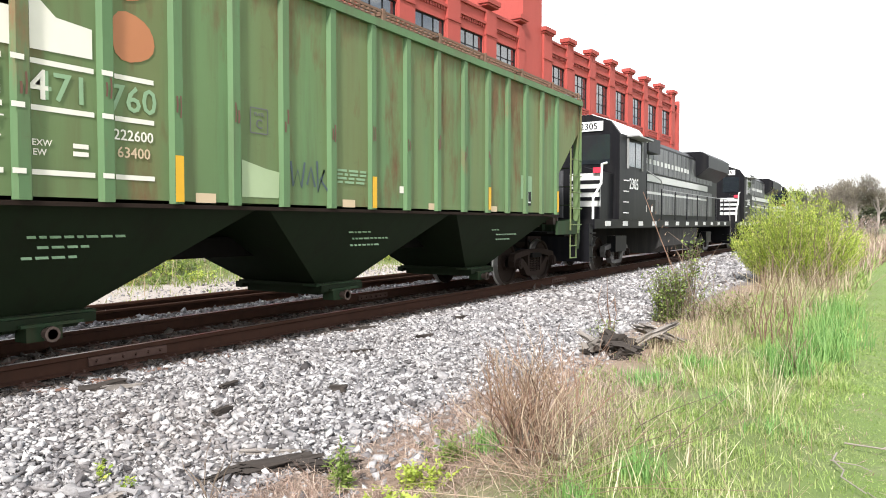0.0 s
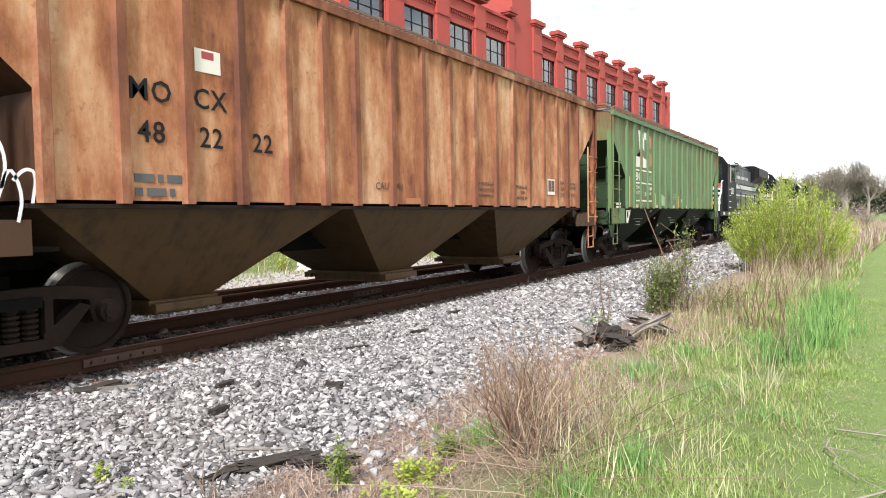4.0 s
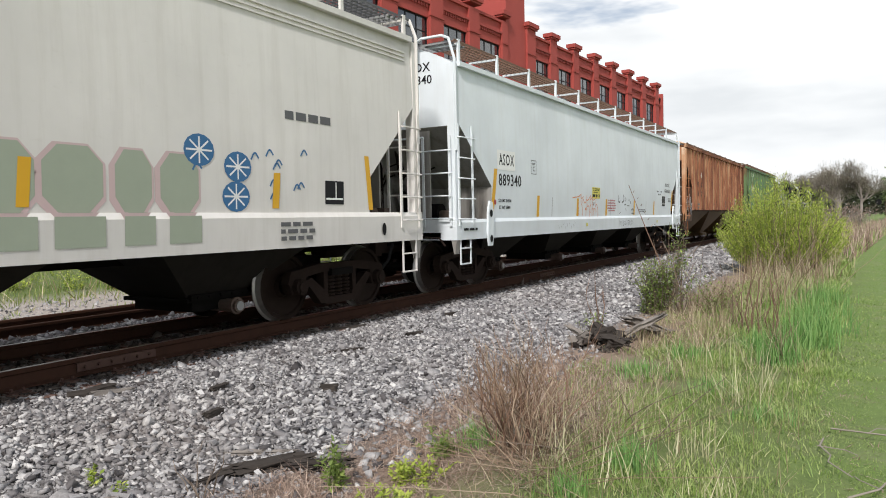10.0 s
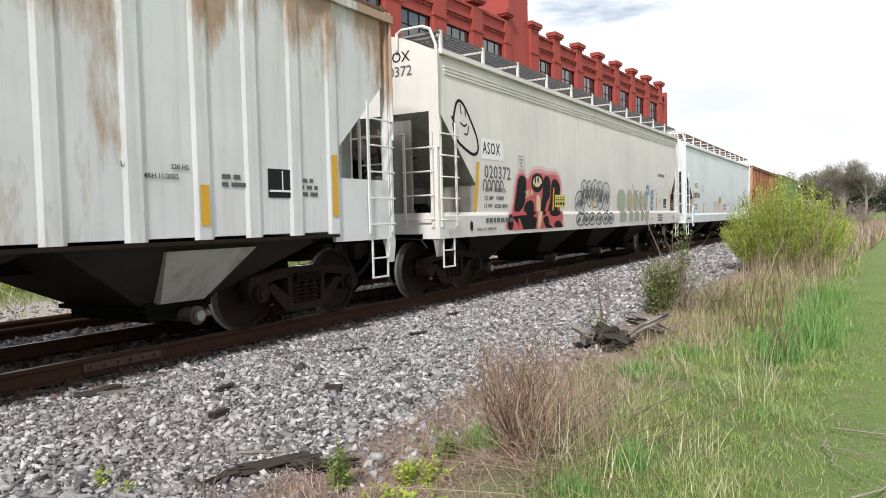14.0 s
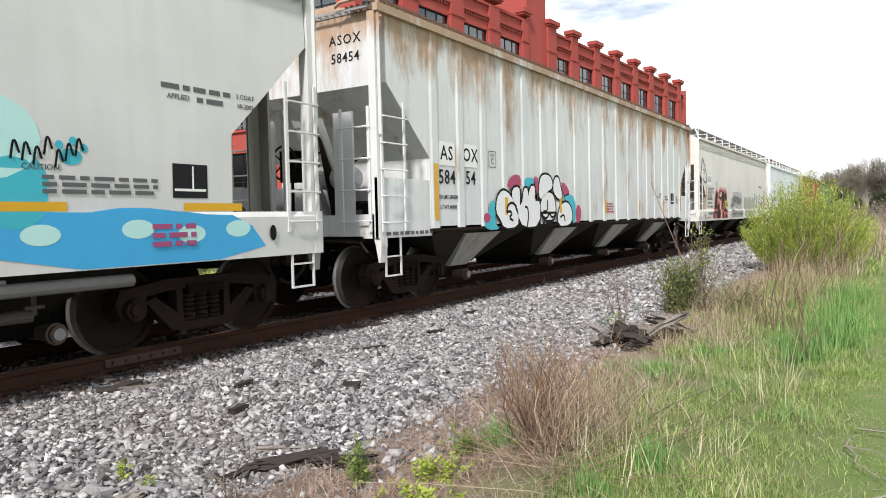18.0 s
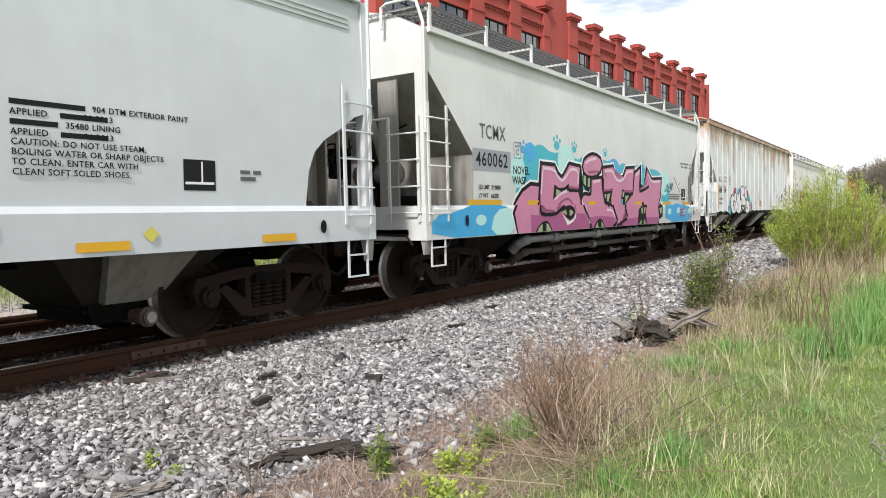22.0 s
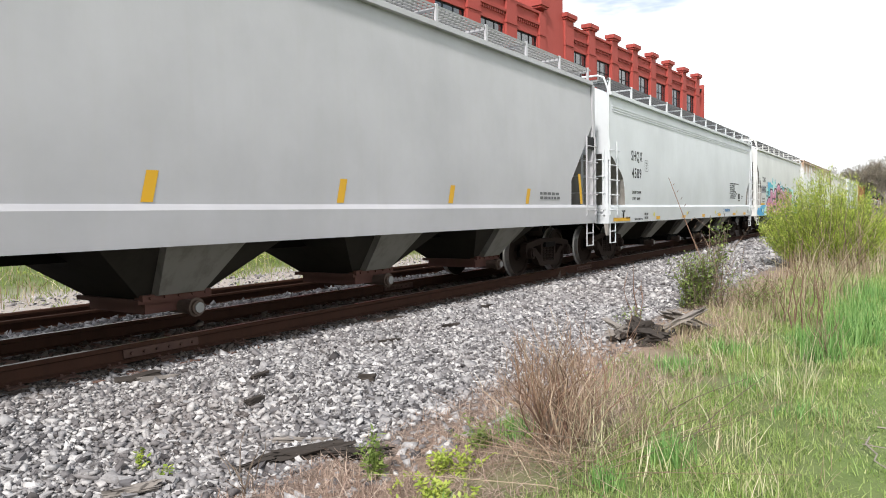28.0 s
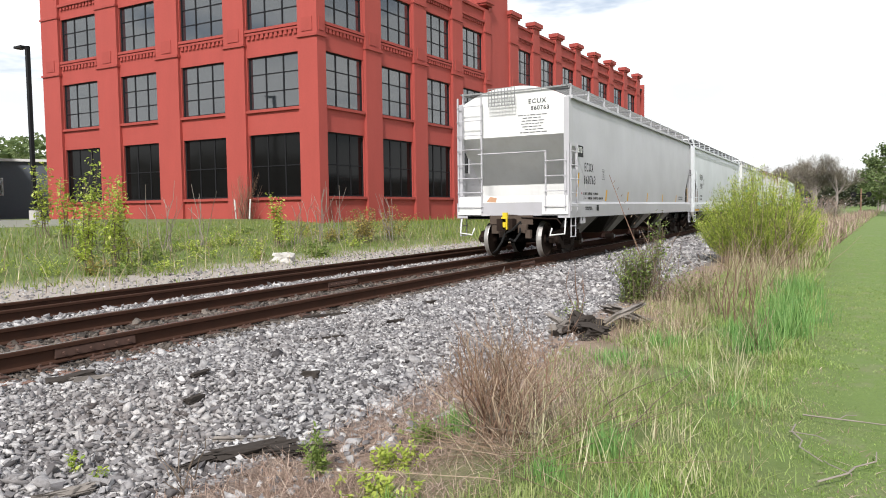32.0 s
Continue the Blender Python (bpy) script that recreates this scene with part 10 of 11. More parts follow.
def feather_bush(label, at, height, wide, stems, leaves, seed):
    """A willow-like bush: many thin shoots clothed in small upright leaves."""
    g = random.Random(seed)
    ob = thing("lime_bush", label, "shrub", pose(*at))
    rest = bmesh.new()
    pts, way = [], []
    for k in range(stems):
        a, u = g.uniform(0, 2 * math.pi), math.sqrt(g.random())
        h = height * (1 - 0.5 * u * u) * g.uniform(0.45, 1.05)
        out = Vector((math.cos(a), math.sin(a), 0)) * u * wide * 0.5
        line = [out * 0.45 * (1 - f) + out * (f ** 0.9) + Vector((g.gauss(0, 0.03), g.gauss(0, 0.03), h * f)) for f in (0, 0.35, 0.7, 1)]
        bm = bmesh.new() if k < 12 else rest
        bent(bm, line, 0.011, 4, 0.003)
        if k < 12:
            part("stem", bm, M["bark"], ob)
        for _ in range(leaves):
            f = 0.16 + 0.84 * g.random()
            q = line[0].lerp(line[1], f / 0.35) if f < 0.35 else line[1].lerp(line[2], (f - 0.35) / 0.35) if f < 0.7 else line[2].lerp(line[3], (f - 0.7) / 0.3)
            pts.append(q + Vector((g.gauss(0, 0.06), g.gauss(0, 0.06), g.gauss(0, 0.04))))
            way.append((g.gauss(0, 0.6) + out.x * 0.35, g.gauss(0, 0.6) + out.y * 0.35, 1.0))
    tagged(part("brush", rest, M["bark"], ob), kind="stuff")
    p, d = np.array(pts), np.array(way)
    d /= np.linalg.norm(d, axis=1)[:, None]
    side = np.cross(d, rs.normal(0, 1, d.shape))
    side /= np.linalg.norm(side, axis=1)[:, None]
    L = rs.uniform(0.035, 0.10, len(p))[:, None]
    v = np.stack([p, p + d * L * 0.45 + side * L * 0.11, p + d * L, p + d * L * 0.45 - side * L * 0.11], 1)
    f = np.array([(0, 1, 2), (0, 2, 3)])[None] + (np.arange(len(p)) * 4)[:, None, None]
    tagged(quick("foliage", v.reshape(-1, 3), f.reshape(-1, 3), M["lime"], ob), kind="stuff")
    return ob


feather_bush("large bushy yellow-green shrub in new leaf", (-1.95, 21.9, 0), 2.75, 3.5, 330, 240, 23)
bm = bmesh.new()
tube(bm, [(0, 0, 0), (-0.24, -0.05, 0.7), (-0.55, -0.1, 1.5), (-0.80, -0.15, 2.2)], 0.011, 0.005, 5)
for k in range(9):
    f = 0.5 + 0.055 * k
    q = Vector((-0.36 * f - 0.44 * f * f, -0.15 * f, 2.2 * f))
    rod(bm, q, q + Vector((0.02, 0.01, 0.04)), 0.007, 4, 0.003)
st = thing("seed_stalk", "single leaning brown seed stalk", "dead weed", pose(-2.70, 12.4, 0))
part("stem", bm, M["dead_red"], st)

# broken wood lying about


def chunk(name, label, at, size, mat, seed, cuts=2, rough_k=0.25):
    g = random.Random(seed)
    bm = bmesh.new()
    box(bm, -size[0] / 2, -size[1] / 2, 0, size[0] / 2, size[1] / 2, size[2])
    bmesh.ops.subdivide_edges(bm, edges=bm.edges[:], cuts=cuts, use_grid_fill=True)
    for v in bm.verts:
        v.co += Vector([g.uniform(-1, 1) * rough_k * s * 0.45 for s in size])
    ob = new(name, mesh_of(name, bm, mat))
    ob.matrix_basis = at
    return tagged(ob, label, "wood")


chunk("wood_log", "weathered grey plank end lying on the stones", pose(-3.40, 3.46, 0.015, 4, 0, 58), (0.42, 0.12, 0.06), M["rotten"], 1, 4, 0.7)
chunk("wood_log", "dark broken board half buried in the litter", pose(-3.12, 3.62, 0.01, 0, 5, 48), (0.30, 0.09, 0.05), M["rotten"], 41, 4, 0.7)
chunk("wood_log", "dark broken board half buried in the litter", pose(-3.55, 3.18, 0.01, 0, -4, 75), (0.34, 0.07, 0.05), M["rotten"], 42, 4, 0.7)
chunk("wood_log", "split grey-brown tie fragment", pose(-3.66, 3.60, 0.02, 0, 3, 44), (0.34, 0.04, 0.035), M["grey_wood"], 2, 4, 0.7)
chunk("wood_log", "dark rotten tie fragment in the ballast", pose(-6.02, 3.86, 0.13, 0, -6, 60), (0.36, 0.16, 0.07), M["rotten"], 3)
chunk("wood_log", "pale split stick in the ballast", pose(-5.86, 3.95, 0.15, 0, 4, 72), (0.34, 0.035, 0.04), M["grey_wood"], 4)
chunk("wood_chip", "black chip of wood on the stones", pose(-5.65, 9.72, 0.13, 0, 0, 80), (0.24, 0.10, 0.06), M["rotten"], 5)
chunk("wood_chip", "black chip of wood on the stones", pose(-5.22, 7.98, 0.12, 0, 0, 75), (0.28, 0.05, 0.04), M["rotten"], 6)
chunk("wood_chip", "dark splinter beside the rail", pose(-6.30, 7.83, 0.14, 0, 0, 66), (0.62, 0.06, 0.05), M["rotten"], 7)
chunk("wood_chip", "dark splinter beside the rail", pose(-5.3, 6.6, 0.12, 0, 0, 60), (0.45, 0.04, 0.03), M["rotten"], 8)
chunk("wood_chip", "grey wood chip among the stones", pose(-4.35, 5.15, 0.07, 0, 0, 30), (0.16, 0.09, 0.06), M["rotten"], 9)
chunk("wood_chip", "grey wood chip among the stones", pose(-3.8, 2.35, 0.05, 0, 0, 70), (0.26, 0.05, 0.04), M["grey_wood"], 10, 4, 0.7)
chunk("wood_chip", "grey wood chip among the stones", pose(-4.6, 4.0, 0.09, 0, 0, 100), (0.18, 0.05, 0.05), M["rotten"], 22)
chunk("wood_chip", "grey wood chip among the stones", pose(-5.2, 4.6, 0.12, 0, 0, 100), (0.22, 0.05, 0.04), M["rotten"], 23)
g = random.Random(77)
for k in range(13):
    chunk("wood_shard", "jagged black shard of a rotten tie", pose(-2.85 + g.uniform(-0.30, 0.25), 8.7 + g.uniform(-0.35, 0.35), g.uniform(-0.02, 0.12), g.uniform(-22, 22), g.uniform(-26, 26), g.uniform(0, 180)), (g.uniform(0.18, 0.36), g.uniform(0.06, 0.14), g.uniform(0.06, 0.16)), M["rotten"] if k % 4 else M["grey_wood"], 200 + k, 3, 0.75)
chunk("wood_log", "grey weathered timber leaning on the stump", pose(-2.55, 9.2, 0.16, -8, -24, 35), (0.7, 0.14, 0.06), M["grey_wood"], 13, 4, 0.5)
chunk("wood_log", "grey weathered timber behind the stump", pose(-2.5, 9.75, 0.08, 0, 20, 60), (0.8, 0.2, 0.10), M["grey_wood"], 14, 4, 0.5)
chunk("wood_log", "split grey board end beside the stump", pose(-3.12, 8.75, 0.10, 12, -18, 150), (0.5, 0.1, 0.05), M["grey_wood"], 15, 4, 0.6)
bm = bmesh.new()
tube(bm, [(-0.40, 0.16, 0.015), (-0.2, 0.04, 0.03), (-0.03, 0.03, 0.02), (0.12, -0.06, 0.03), (0.36, -0.03, 0.015)], 0.007, 0.004, 5)
tube(bm, [(-0.2, 0.02, 0.03), (-0.1, 0.16, 0.03), (-0.02, 0.2, 0.02)], 0.004, 0.003, 4)
tw = thing("fallen_branch", "pale fallen branch on the grass", "branch", pose(-0.20, 5.25, 0.03, 0, 0, -62))
part("limb", bm, M["pale_bark"], tw)
for q in ((0.22, 5.9, 15), (0.15, 4.9, 80)):
    copy_thing(tw, pose(q[0], q[1], 0.035, 0, 0, q[2]))

# ---- beyond the rails ----
chunk("rock", "pale boulder lying on the gravel", pose(-14.6, 16.25, 0.0, 0, 0, 20), (0.55, 0.42, 0.36), M["boulder"], 15, 3, 0.3)
bpy.data.objects["rock"]["category"] = "rock"
clump("weed_plant", "low dark green weed on the gravel", "weed", (-15.1, 18.45, 0.1), 40, 0.4, 1.1, M["leaf"], 0.006, leaf_mat=M["leaf"], leaf=0.10, per=14, slim=0.5, seed=31)
for k, (px, py, pz, hh, sp) in enumerate([(-16.6, 12.0, 0.15, 3.0, 1.0), (-17.2, 12.6, 0.2, 2.5, 0.8), (-21.2, 13.7, 0.5, 2.6, 0.8), (-24.0, 14.6, 0.8, 2.6, 0.9), (-17.9, 19.8, 0.27, 2.1, 0.8), (-19.6, 13.3, 0.4, 3.0, 0.9), (-16.8, 11.3, 0.15, 1.9, 0.9)]):
    clump("leafy_sapling", "slender young sapling with fresh yellow-green leaves", "sapling", (px, py, pz), 6, hh, sp, M["bark"], 0.014, leaf_mat=M["fresh"], leaf=0.13, per=84, slim=0.55, lean=0.35, seed=40 + k, start=0.25)
g = random.Random(404)
for k in range(26):
    py = 7.5 + 19 * g.random()
    px = -14.6 - 6.5 * g.random() - 0.12 * (py - 7.5)
    clump("weed_plant", "low leafy weed in the rough grass", "weed", (px, py, float(np.interp(px, [q[0] for q in SLOPE], [q[1] for q in SLOPE]))), 16, g.uniform(0.3, 0.75), g.uniform(0.7, 1.4), M["leaf"], 0.006, leaf_mat=M[("fresh", "leaf", "fresh", "gold")[k % 4]], leaf=g.uniform(0.06, 0.11), per=22, slim=0.5, seed=410 + k, start=0.1, lean=0.8)
for k, (px, py, pz, hh, sp) in enumerate([(-18.3, 23.3, 0.3, 2.7, 1.6), (-18.0, 22.2, 0.3, 2.3, 1.3), (-19.4, 17.2, 0.4, 2.5, 1.2), (-17.0, 25.7, 0.2, 2.4, 1.3), (-19.0, 15.5, 0.35, 2.3, 1.2), (-17.8, 20.6, 0.3, 2.0, 1.2)]):
    clump("bare_sumac", "bare branching pale shrub without leaves", "shrub", (px, py, pz), 7, hh, sp, M["pale_bark"], 0.016, lean=0.6, seed=50 + k)
for k, (px, py) in enumerate([(-18.4, 26.0), (-17.6, 24.6), (-17.8, 27.0)]):
    clump("golden_shrub", "low golden-brown leafy shrub", "shrub", (px, py, 0.28), 22, 1.5, 1.6, M["bark"], 0.010, leaf_mat=M["gold"], leaf=0.11, per=34, slim=0.5, seed=60 + k)

# ---- trees, far yards and the parked van ----


def tree(label, at, height, crown, seed, leaf_mat=None, leaves=0, leaf=0.3, bark=None, limbs=7, name="tree", slim=0.7):
    g = random.Random(seed)
    ob = thing(name, label, "tree", pose(*at))
    bm = bmesh.new()
    tips = []

    def grow(p, d, length, r, depth):
        q = p + d * length
        mid = (p + q) / 2 + Vector((g.gauss(0, 0.05), g.gauss(0, 0.05), 0)) * length
        tube(bm, [p, mid, q], r, r * 0.62, 5 if depth < 2 else 3)
        if depth >= 4:
            tips.append(q)
            return
        for _ in range(3 if depth else limbs):
            nd = (d * 0.75 + Vector((g.gauss(0, 0.55), g.gauss(0, 0.55), g.gauss(0.12, 0.3))) * crown).normalized()
            grow(p.lerp(q, g.uniform(0.55, 1.0)), nd, length * g.uniform(0.5, 0.78), r * 0.55, depth + 1)
        if depth:
            tips.append(q)

    grow(Vector((0, 0, -0.2)), Vector((g.gauss(0, 0.05), g.gauss(0, 0.05), 1)).normalized(), height * 0.36, height * 0.022, 0)
    part("trunk", bm, bark or M["bark"], ob)
    if leaves:
        pts = []
        for tpt in tips:
            for _ in range(max(1, leaves // max(1, len(tips)))):
                pts.append(tuple(tpt + Vector((g.gauss(0, 0.5), g.gauss(0, 0.5), g.gauss(0, 0.45))) * height * 0.055))
        v, f = leaf_quads(pts, leaf, 0.2 if slim > 0.2 else -0.5, slim)
        tagged(quick("crown", v, f, leaf_mat, ob), kind="stuff")
    return ob


M["far_leaf"] = leafy("distant_foliage", [(0.0, (0.20, 0.17, 0.14)), (0.6, (0.28, 0.25, 0.20)), (1.0, (0.36, 0.33, 0.25))], 0.8, 0.4)
M["far_green"] = leafy("distant_green_foliage", [(0.0, (0.11, 0.16, 0.06)), (0.6, (0.18, 0.24, 0.09)), (1.0, (0.27, 0.32, 0.14))], 0.8, 0.4)
M["far_bark"] = plain("distant_bark", (0.30, 0.26, 0.24), 0.9, 0, 0.2)
g = random.Random(12)
for k in range(9):
    yy = 130 + g.uniform(-10, 60)
    tree("tall leafless grey-brown tree beyond the line", (-4 - 12 * (yy - 130) / 100 + g.uniform(-9, 4), yy, 0.3), g.uniform(9.5, 12.5), 1.0, 100 + k, M["far_leaf"], 5200, 0.85, M["far_bark"], slim=0.05)
for k in range(7):
    yy = 104 + k * 16
    tree("rounded dark green tree along the footpath", (3.6 + 0.022 * yy + g.uniform(0, 2), yy, 0.2), g.uniform(6.5, 9.0) * (0.9 + yy / 300), 1.1, 120 + k, M["far_green"], 5200, 0.40, M["far_bark"])
for k in range(4):
    clump("hedge_shrub", "brownish scrub at the bend of the footpath", "shrub", (-0.5 - k * 1.5, 82 + 9 * k, 0.1), 40, 2.4, 4.0, M["far_bark"], 0.02, leaf_mat=M["litter"], leaf=0.14, per=40, seed=140 + k)

# crossing signal far along the footpath
sig = thing("crossing_signal", "small dark railway crossing signal on a post", "signal", pose(2.3, 95.0, 0.3))
bm = bmesh.new()
rod(bm, (0, 0, 0), (0, 0, 3.0), 0.07, 8)
part("post", bm, M["dead_red"], sig)
for s in (-1, 1):
    bm = bmesh.new()
    rod(bm, (s * 0.75, 0.05, 2.35), (s * 0.75, -0.12, 2.35), 0.32, 12)
    part("signal_lamp", bm, M["black"], sig)
bm = bmesh.new()
box(bm, -0.8, -0.04, 2.3, 0.8, 0.04, 2.4)
part("cross_arm", bm, M["black"], sig)

# wooded rise behind everything
M["woods"] = leafy("wooded_rise", [(0.0, (0.07, 0.085, 0.05)), (0.6, (0.11, 0.13, 0.075)), (1.0, (0.17, 0.18, 0.11))], 0.9, 0.4)
pts = []
for _ in range(60000):
    x = g.uniform(-120, 90)
    y = g.uniform(300, 330)
    top = 9 + 4 * noise.noise((x * 0.02, 1, 0)) + 2.0 * noise.noise((x * 0.09, 2, 0)) + 1.5 * noise.noise((x * 0.3, 5, 0))
    pts.append((x, y, 0.5 + top * g.random() ** 0.8))
v, f = leaf_quads(pts, 1.2, 0.1, 0.8)
stuff("far_woods", "low hazy line of distant woods", "woods", [(v, f)], M["woods"])
pts = []
for _ in range(40000):
    x = g.uniform(-125, -92)
    y = g.uniform(20, 110)
    top = 11 + 3 * noise.noise((y * 0.06, 1, 0)) + 2.0 * noise.noise((y * 0.3, 2, 0))
    pts.append((x, y, 1 + top * g.random() ** 0.8))
v, f = leaf_quads(pts, 0.85, 0.1, 0.8)
stuff("far_woods", "green distant trees behind the yard", "woods", [(v, f)], M["far_green"])

pts = []
for _ in range(16000):
    x = g.uniform(-140, 60)
    y = g.uniform(-60, -44)
    top = 13 + 3 * noise.noise((x * 0.05, 3, 0)) + 2.0 * noise.noise((x * 0.25, 4, 0))
    pts.append((x, y, 0.3 + top * g.random() ** 0.8))
v, f = leaf_quads(pts, 1.5, 0.1, 0.8)
stuff("far_woods", "belt of trees across the field, mirrored in the lower windows", "woods", [(v, f)], M["far_leaf"])

# grey outbuildings left of the factory
M["block"] = plain("weathered_white_block", (0.50, 0.48, 0.45), 0.9, 0, 0.2, 2)
M["slate"] = plain("blue_grey_cladding", (0.10, 0.115, 0.14), 0.7, 0, 0.15, 3)
M["trim_white"] = plain("white_trim", (0.66, 0.66, 0.65), 0.6, 0, 0.05)


def shed(label, at, size, mat, windows, sill=1.0):
    ob = thing("outbuilding", label, "building", at)
    w, d, h = size
    bm = bmesh.new()
    box(bm, -w / 2, -d / 2, -0.4, w / 2, d / 2, h)
    part("wall", bm, mat, ob)
    bm = bmesh.new()
    box(bm, -w / 2 - 0.25, -d / 2 - 0.25, h, w / 2 + 0.25, d / 2 + 0.25, h + 0.22)
    part("roof", bm, M["trim_white"], ob, "flat white-edged roof")
    for wx in windows:
        bm = bmesh.new()
        box(bm, wx - 0.55, -d / 2 - 0.06, sill, wx + 0.55, -d / 2 - 0.004, sill + 1.5)
        win = part("window", bm, M["trim_white"], ob)
        for q in (-0.26, 0.26):
            bm = bmesh.new()
            box(bm, wx + q - 0.22, -d / 2 - 0.08, sill + 0.1, wx + q + 0.22, -d / 2 - 0.062, sill + 1.4)
            part("pane", bm, M["glass"], win)
    return ob


shed("weathered white block shed with a flat roof", pose(-63.9, 27.35, 1.25, 0, 0, 58), (12, 10, 7.2), M["block"], (3.5,))
shed("low blue-grey clad building with white trim", pose(-66.5, 36.0, 1.25, 0, 0, 58), (14, 10, 4.9), M["slate"], (0.5,), 2.0)

# lamp post, kerb and parking strip
M["asphalt"] = plain("parking_asphalt", (0.06, 0.06, 0.062), 0.9, 0, 0.3, 6, 0.3)
M["concrete"] = plain("concrete_kerb", (0.48, 0.46, 0.43), 0.85, 0, 0.2, 6, 0.2)
bm = bmesh.new()
plate(bm, [(-70, 2), (-29.0, 2), (-29.0, 19.3), (-46, 26), (-70, 30)], "z", 1.0, 1.33)
lot = new("parking_lot", mesh_of("parking_lot", bm, M["asphalt"]))
tagged(lot, "dark asphalt parking strip beside the factory", "pavement", kind="structure")
bm = bmesh.new()
box(bm, -28.98, 2, 1.0, -28.75, 19.3, 1.42)
kerb = new("kerb", mesh_of("kerb", bm, M["concrete"]))
tagged(kerb, "pale concrete kerb along the parking strip", "kerb", kind="structure")
lamp = thing("lamp_post", "tall black square lamp post with a flat head", "lamp post", pose(-36.6, 21.85, 1.3))
bm = bmesh.new()
box(bm, -0.09, -0.09, 0.5, 0.09, 0.09, 9.0)
part("post", bm, M["frame"], lamp)
bm = bmesh.new()
rod(bm, (0, 0, -0.1), (0, 0, 0.55), 0.28, 14)
part("footing", bm, M["concrete"], lamp, "round concrete footing")
bm = bmesh.new()
box(bm, -0.75, -0.28, 8.9, -0.1, 0.1, 9.02)
part("lamp_head", bm, M["frame"], lamp)
for k, (px, py) in enumerate([(-30.6, 30.1), (-29.7, 30.2)]):
    bm = bmesh.new()
    rod(bm, (0, 0, -0.1), (-0.12 if k == 0 else 0.14, 0, 1.35), 0.045, 6)
    stk = thing("marker_stake", "thin leaning white stake by the wall", "stake", pose(px, py, 1.0))
    part("pole", bm, M["trim_white"], stk)
clump("bare_sumac", "reddish-brown bare shrub against the wall", "shrub", (-30.1, 30.3, 1.1), 60, 2.7, 1.6, M["dead_red"], 0.012, lean=0.5, seed=71)

van = thing("parked_van", "dark grey passenger van parked on the asphalt", "van", pose(-32.6, 14.6, 1.33, 0, 0, 58) @ Matrix.Diagonal((1.1, 1.0, 1.16, 1)))
M["van_grey"] = plain("dark_grey_metallic", (0.07, 0.075, 0.085), 0.25, 0.4, 0.1)
M["tyre"] = plain("tyre_rubber", (0.02, 0.02, 0.02), 0.85, 0, 0.2)
bm = bmesh.new()
outline = [(-2.6, 0.32), (2.45, 0.32), (2.52, 0.75), (2.42, 1.02), (1.85, 1.16), (1.12, 1.86), (0.75, 1.98), (-2.45, 1.98), (-2.62, 1.5)]
plate(bm, [(x, z) for x, z in outline], "y", -0.92, 0.92)
bmesh.ops.bevel(bm, geom=bm.edges[:], offset=0.06, segments=2, affect="EDGES")
vb = part("body", bm, M["van_grey"], van, smooth=True)
for x0, x1, z0, z1, sl in ((0.35, 1.45, 1.2, 1.74, 0.5), (-1.0, 0.22, 1.2, 1.78, 0.0), (-2.35, -1.1, 1.2, 1.78, 0.0)):
    for s in (-1, 1):
        bm = bmesh.new()
        lo, hi = sorted((s * 0.90, s * 0.928))
        plate(bm, [(x0, z0), (x1, z0), (x1 - sl, z1), (x0, z1)], "y", lo, hi)
        part("side_window", bm, M["glass"], vb)
bm = bmesh.new()
plate(bm, [(-0.8, 0), (0.8, 0), (0.7, 0.62), (-0.7, 0.62)], "y", -0.01, 0.01)
part("windscreen", bm, M["glass"], vb, at=pose(1.82, 0, 1.20, -44, 0, 90))
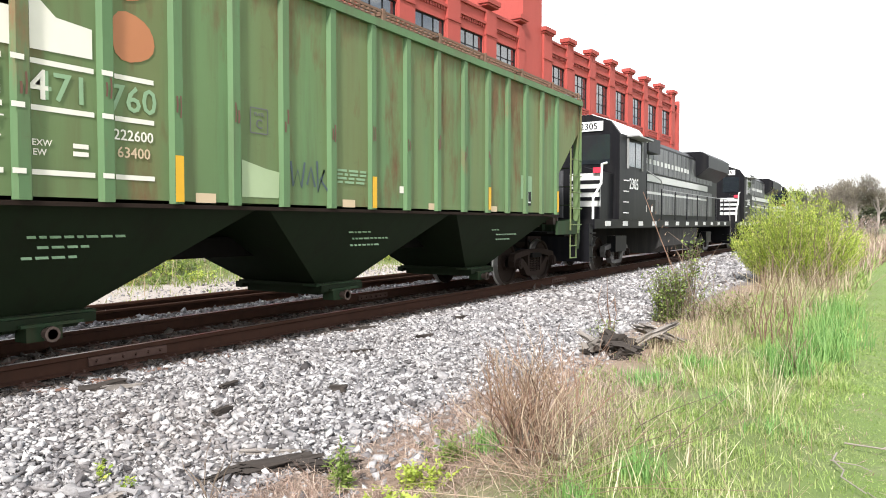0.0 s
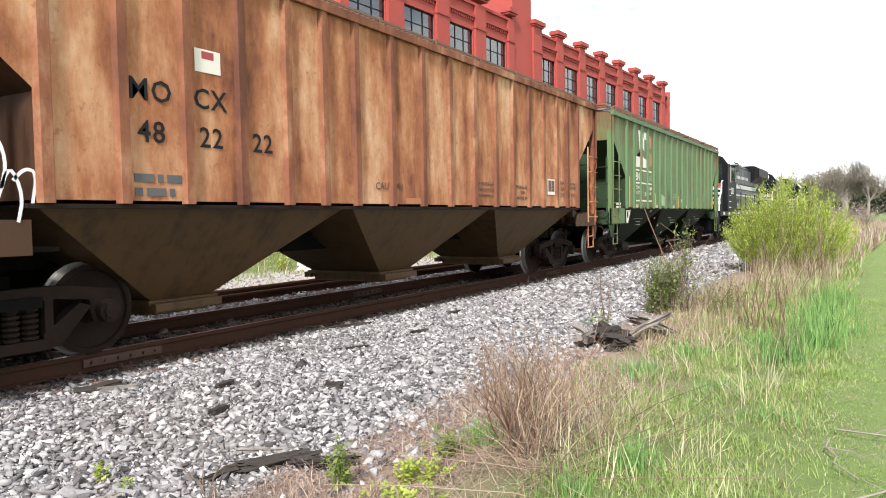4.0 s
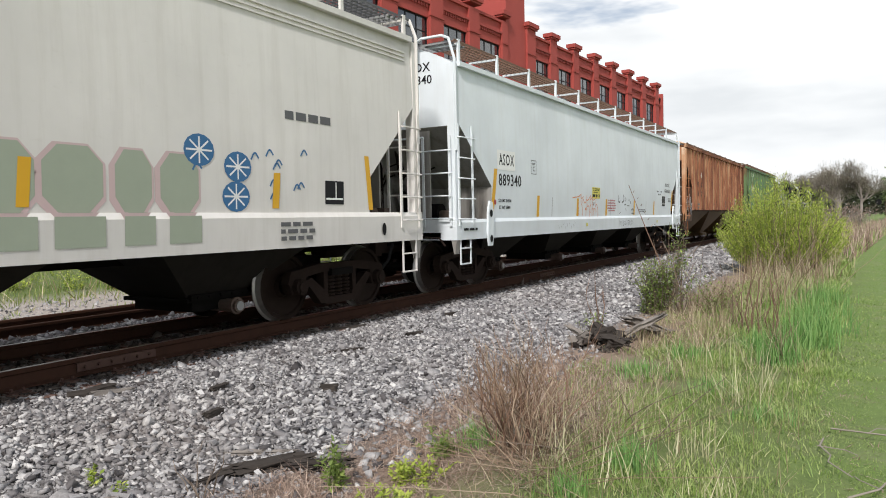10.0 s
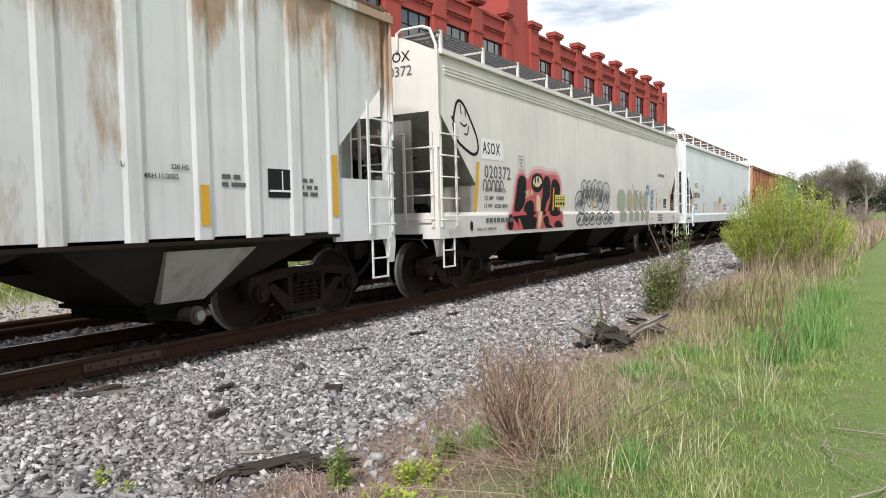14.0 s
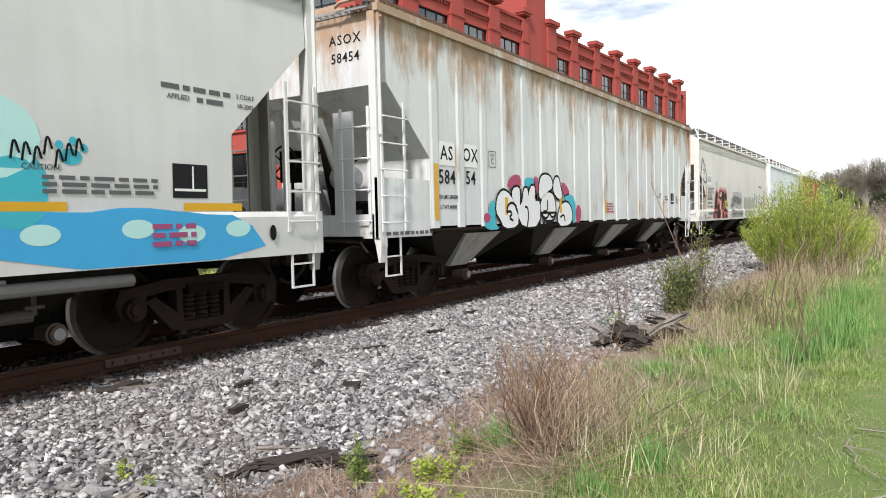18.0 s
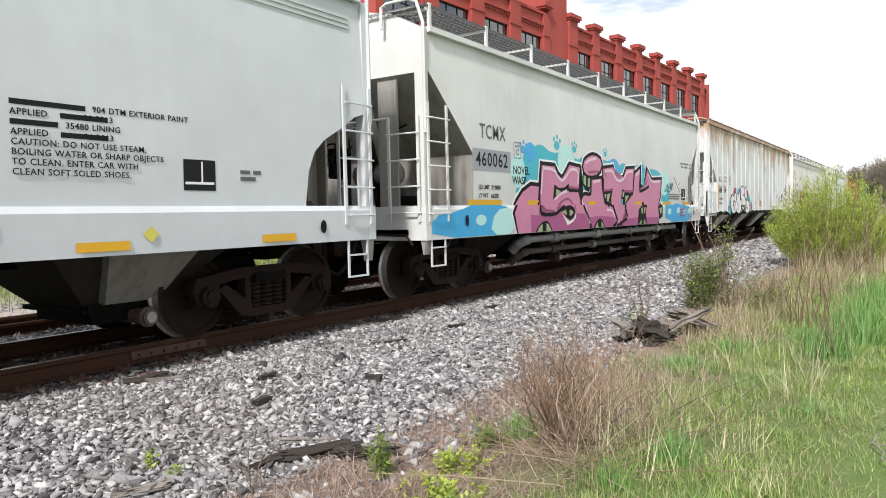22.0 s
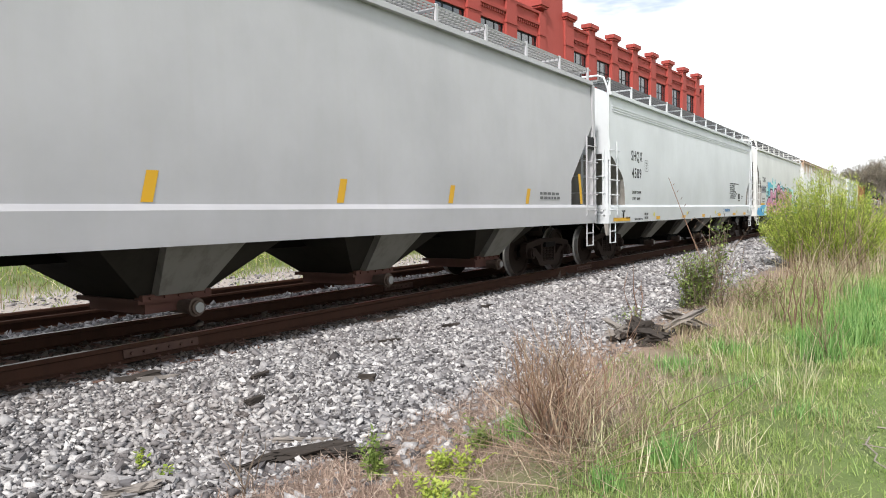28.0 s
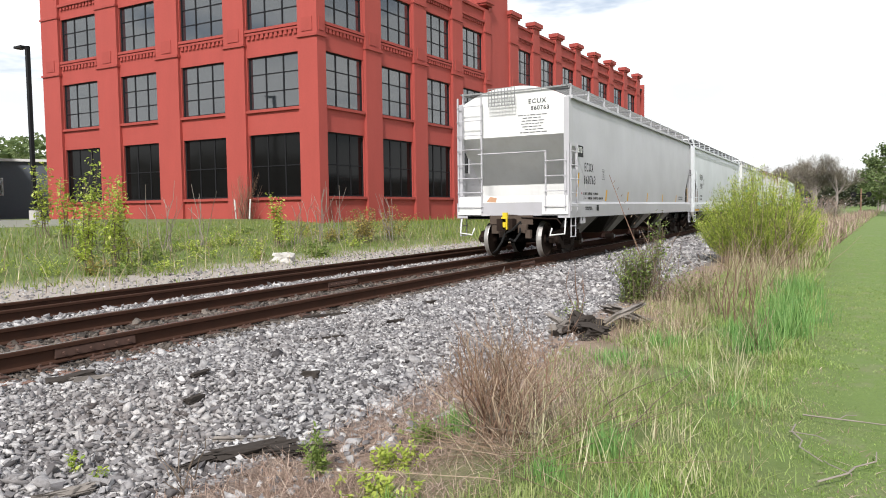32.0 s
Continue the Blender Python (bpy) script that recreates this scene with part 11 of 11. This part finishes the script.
for x in (-1.5, 1.6):
    for s in (-1, 1):
        bm = bmesh.new()
        rod(bm, (x, s * 0.70, 0.34), (x, s * 0.95, 0.34), 0.34, 20)
        wh = part("wheel", bm, M["tyre"], van)
        bm = bmesh.new()
        rod(bm, (x, s * 0.95, 0.34), (x, s * 0.965, 0.34), 0.21, 12)
        part("rim", bm, M["galv"], wh)
for s in (-1, 1):
    bm = bmesh.new()
    box(bm, 2.34, s * 0.72 - 0.14, 0.78, 2.47, s * 0.72 + 0.14, 0.95)
    part("headlight", bm, M["trim_white"], vb, "clear headlight")
    bm = bmesh.new()
    box(bm, 0.85, s * 1.0 - 0.1, 1.18, 0.98, s * 1.0 + 0.1, 1.36)
    part("wing_mirror", bm, M["black"], vb)

# ---- single stones of the ballast ----
g = random.Random(31)
stone_meshes = []
for k in range(14):
    v = CUBE_V * rs.uniform(0.6, 1.3, (8, 1)) * np.array([g.uniform(0.9, 1.5), g.uniform(0.65, 1.0), g.uniform(0.4, 0.7)])
    me = bpy.data.meshes.new("stone")
    me.from_pydata([tuple(q) for q in v], [], [tuple(int(i) for i in q) for q in CUBE_F])
    me.materials.append(M["stone_one"])
    stone_meshes.append(me)
for k in range(300):
    x, y = g.uniform(-5.3, -3.2), 1.9 + 3.2 * g.random() ** 1.2
    size = 0.027 * math.exp(g.gauss(0, 0.28))
    at = pose(x, y, float(slope_z(x)) + 0.02, g.uniform(-25, 25), g.uniform(-25, 25), g.uniform(0, 360)) @ Matrix.Scale(size, 4)
    share("stone", g.choice(stone_meshes), ballast, at)


def motions():
    """The train rolls away along the line and its wheels turn."""
    for car, mid in CARS:
        walk(car, [(t, pose(TX, mid + s, RAIL_Z)) for t, s in TRAIN])
    ts = [t for t, _ in TRAIN]
    ss = [s for _, s in TRAIN]
    turn = []
    n = 240
    for k in range(n + 1):
        t = 32.0 * k / n
        turn.append((t, math.degrees(-float(np.interp(t, ts, ss)) / 0.456)))
    for ws, sy in WHEELSETS:
        walk(ws, [(t, pose(0, sy, 0.456, a, 0, 0)) for t, a in turn])


motions()
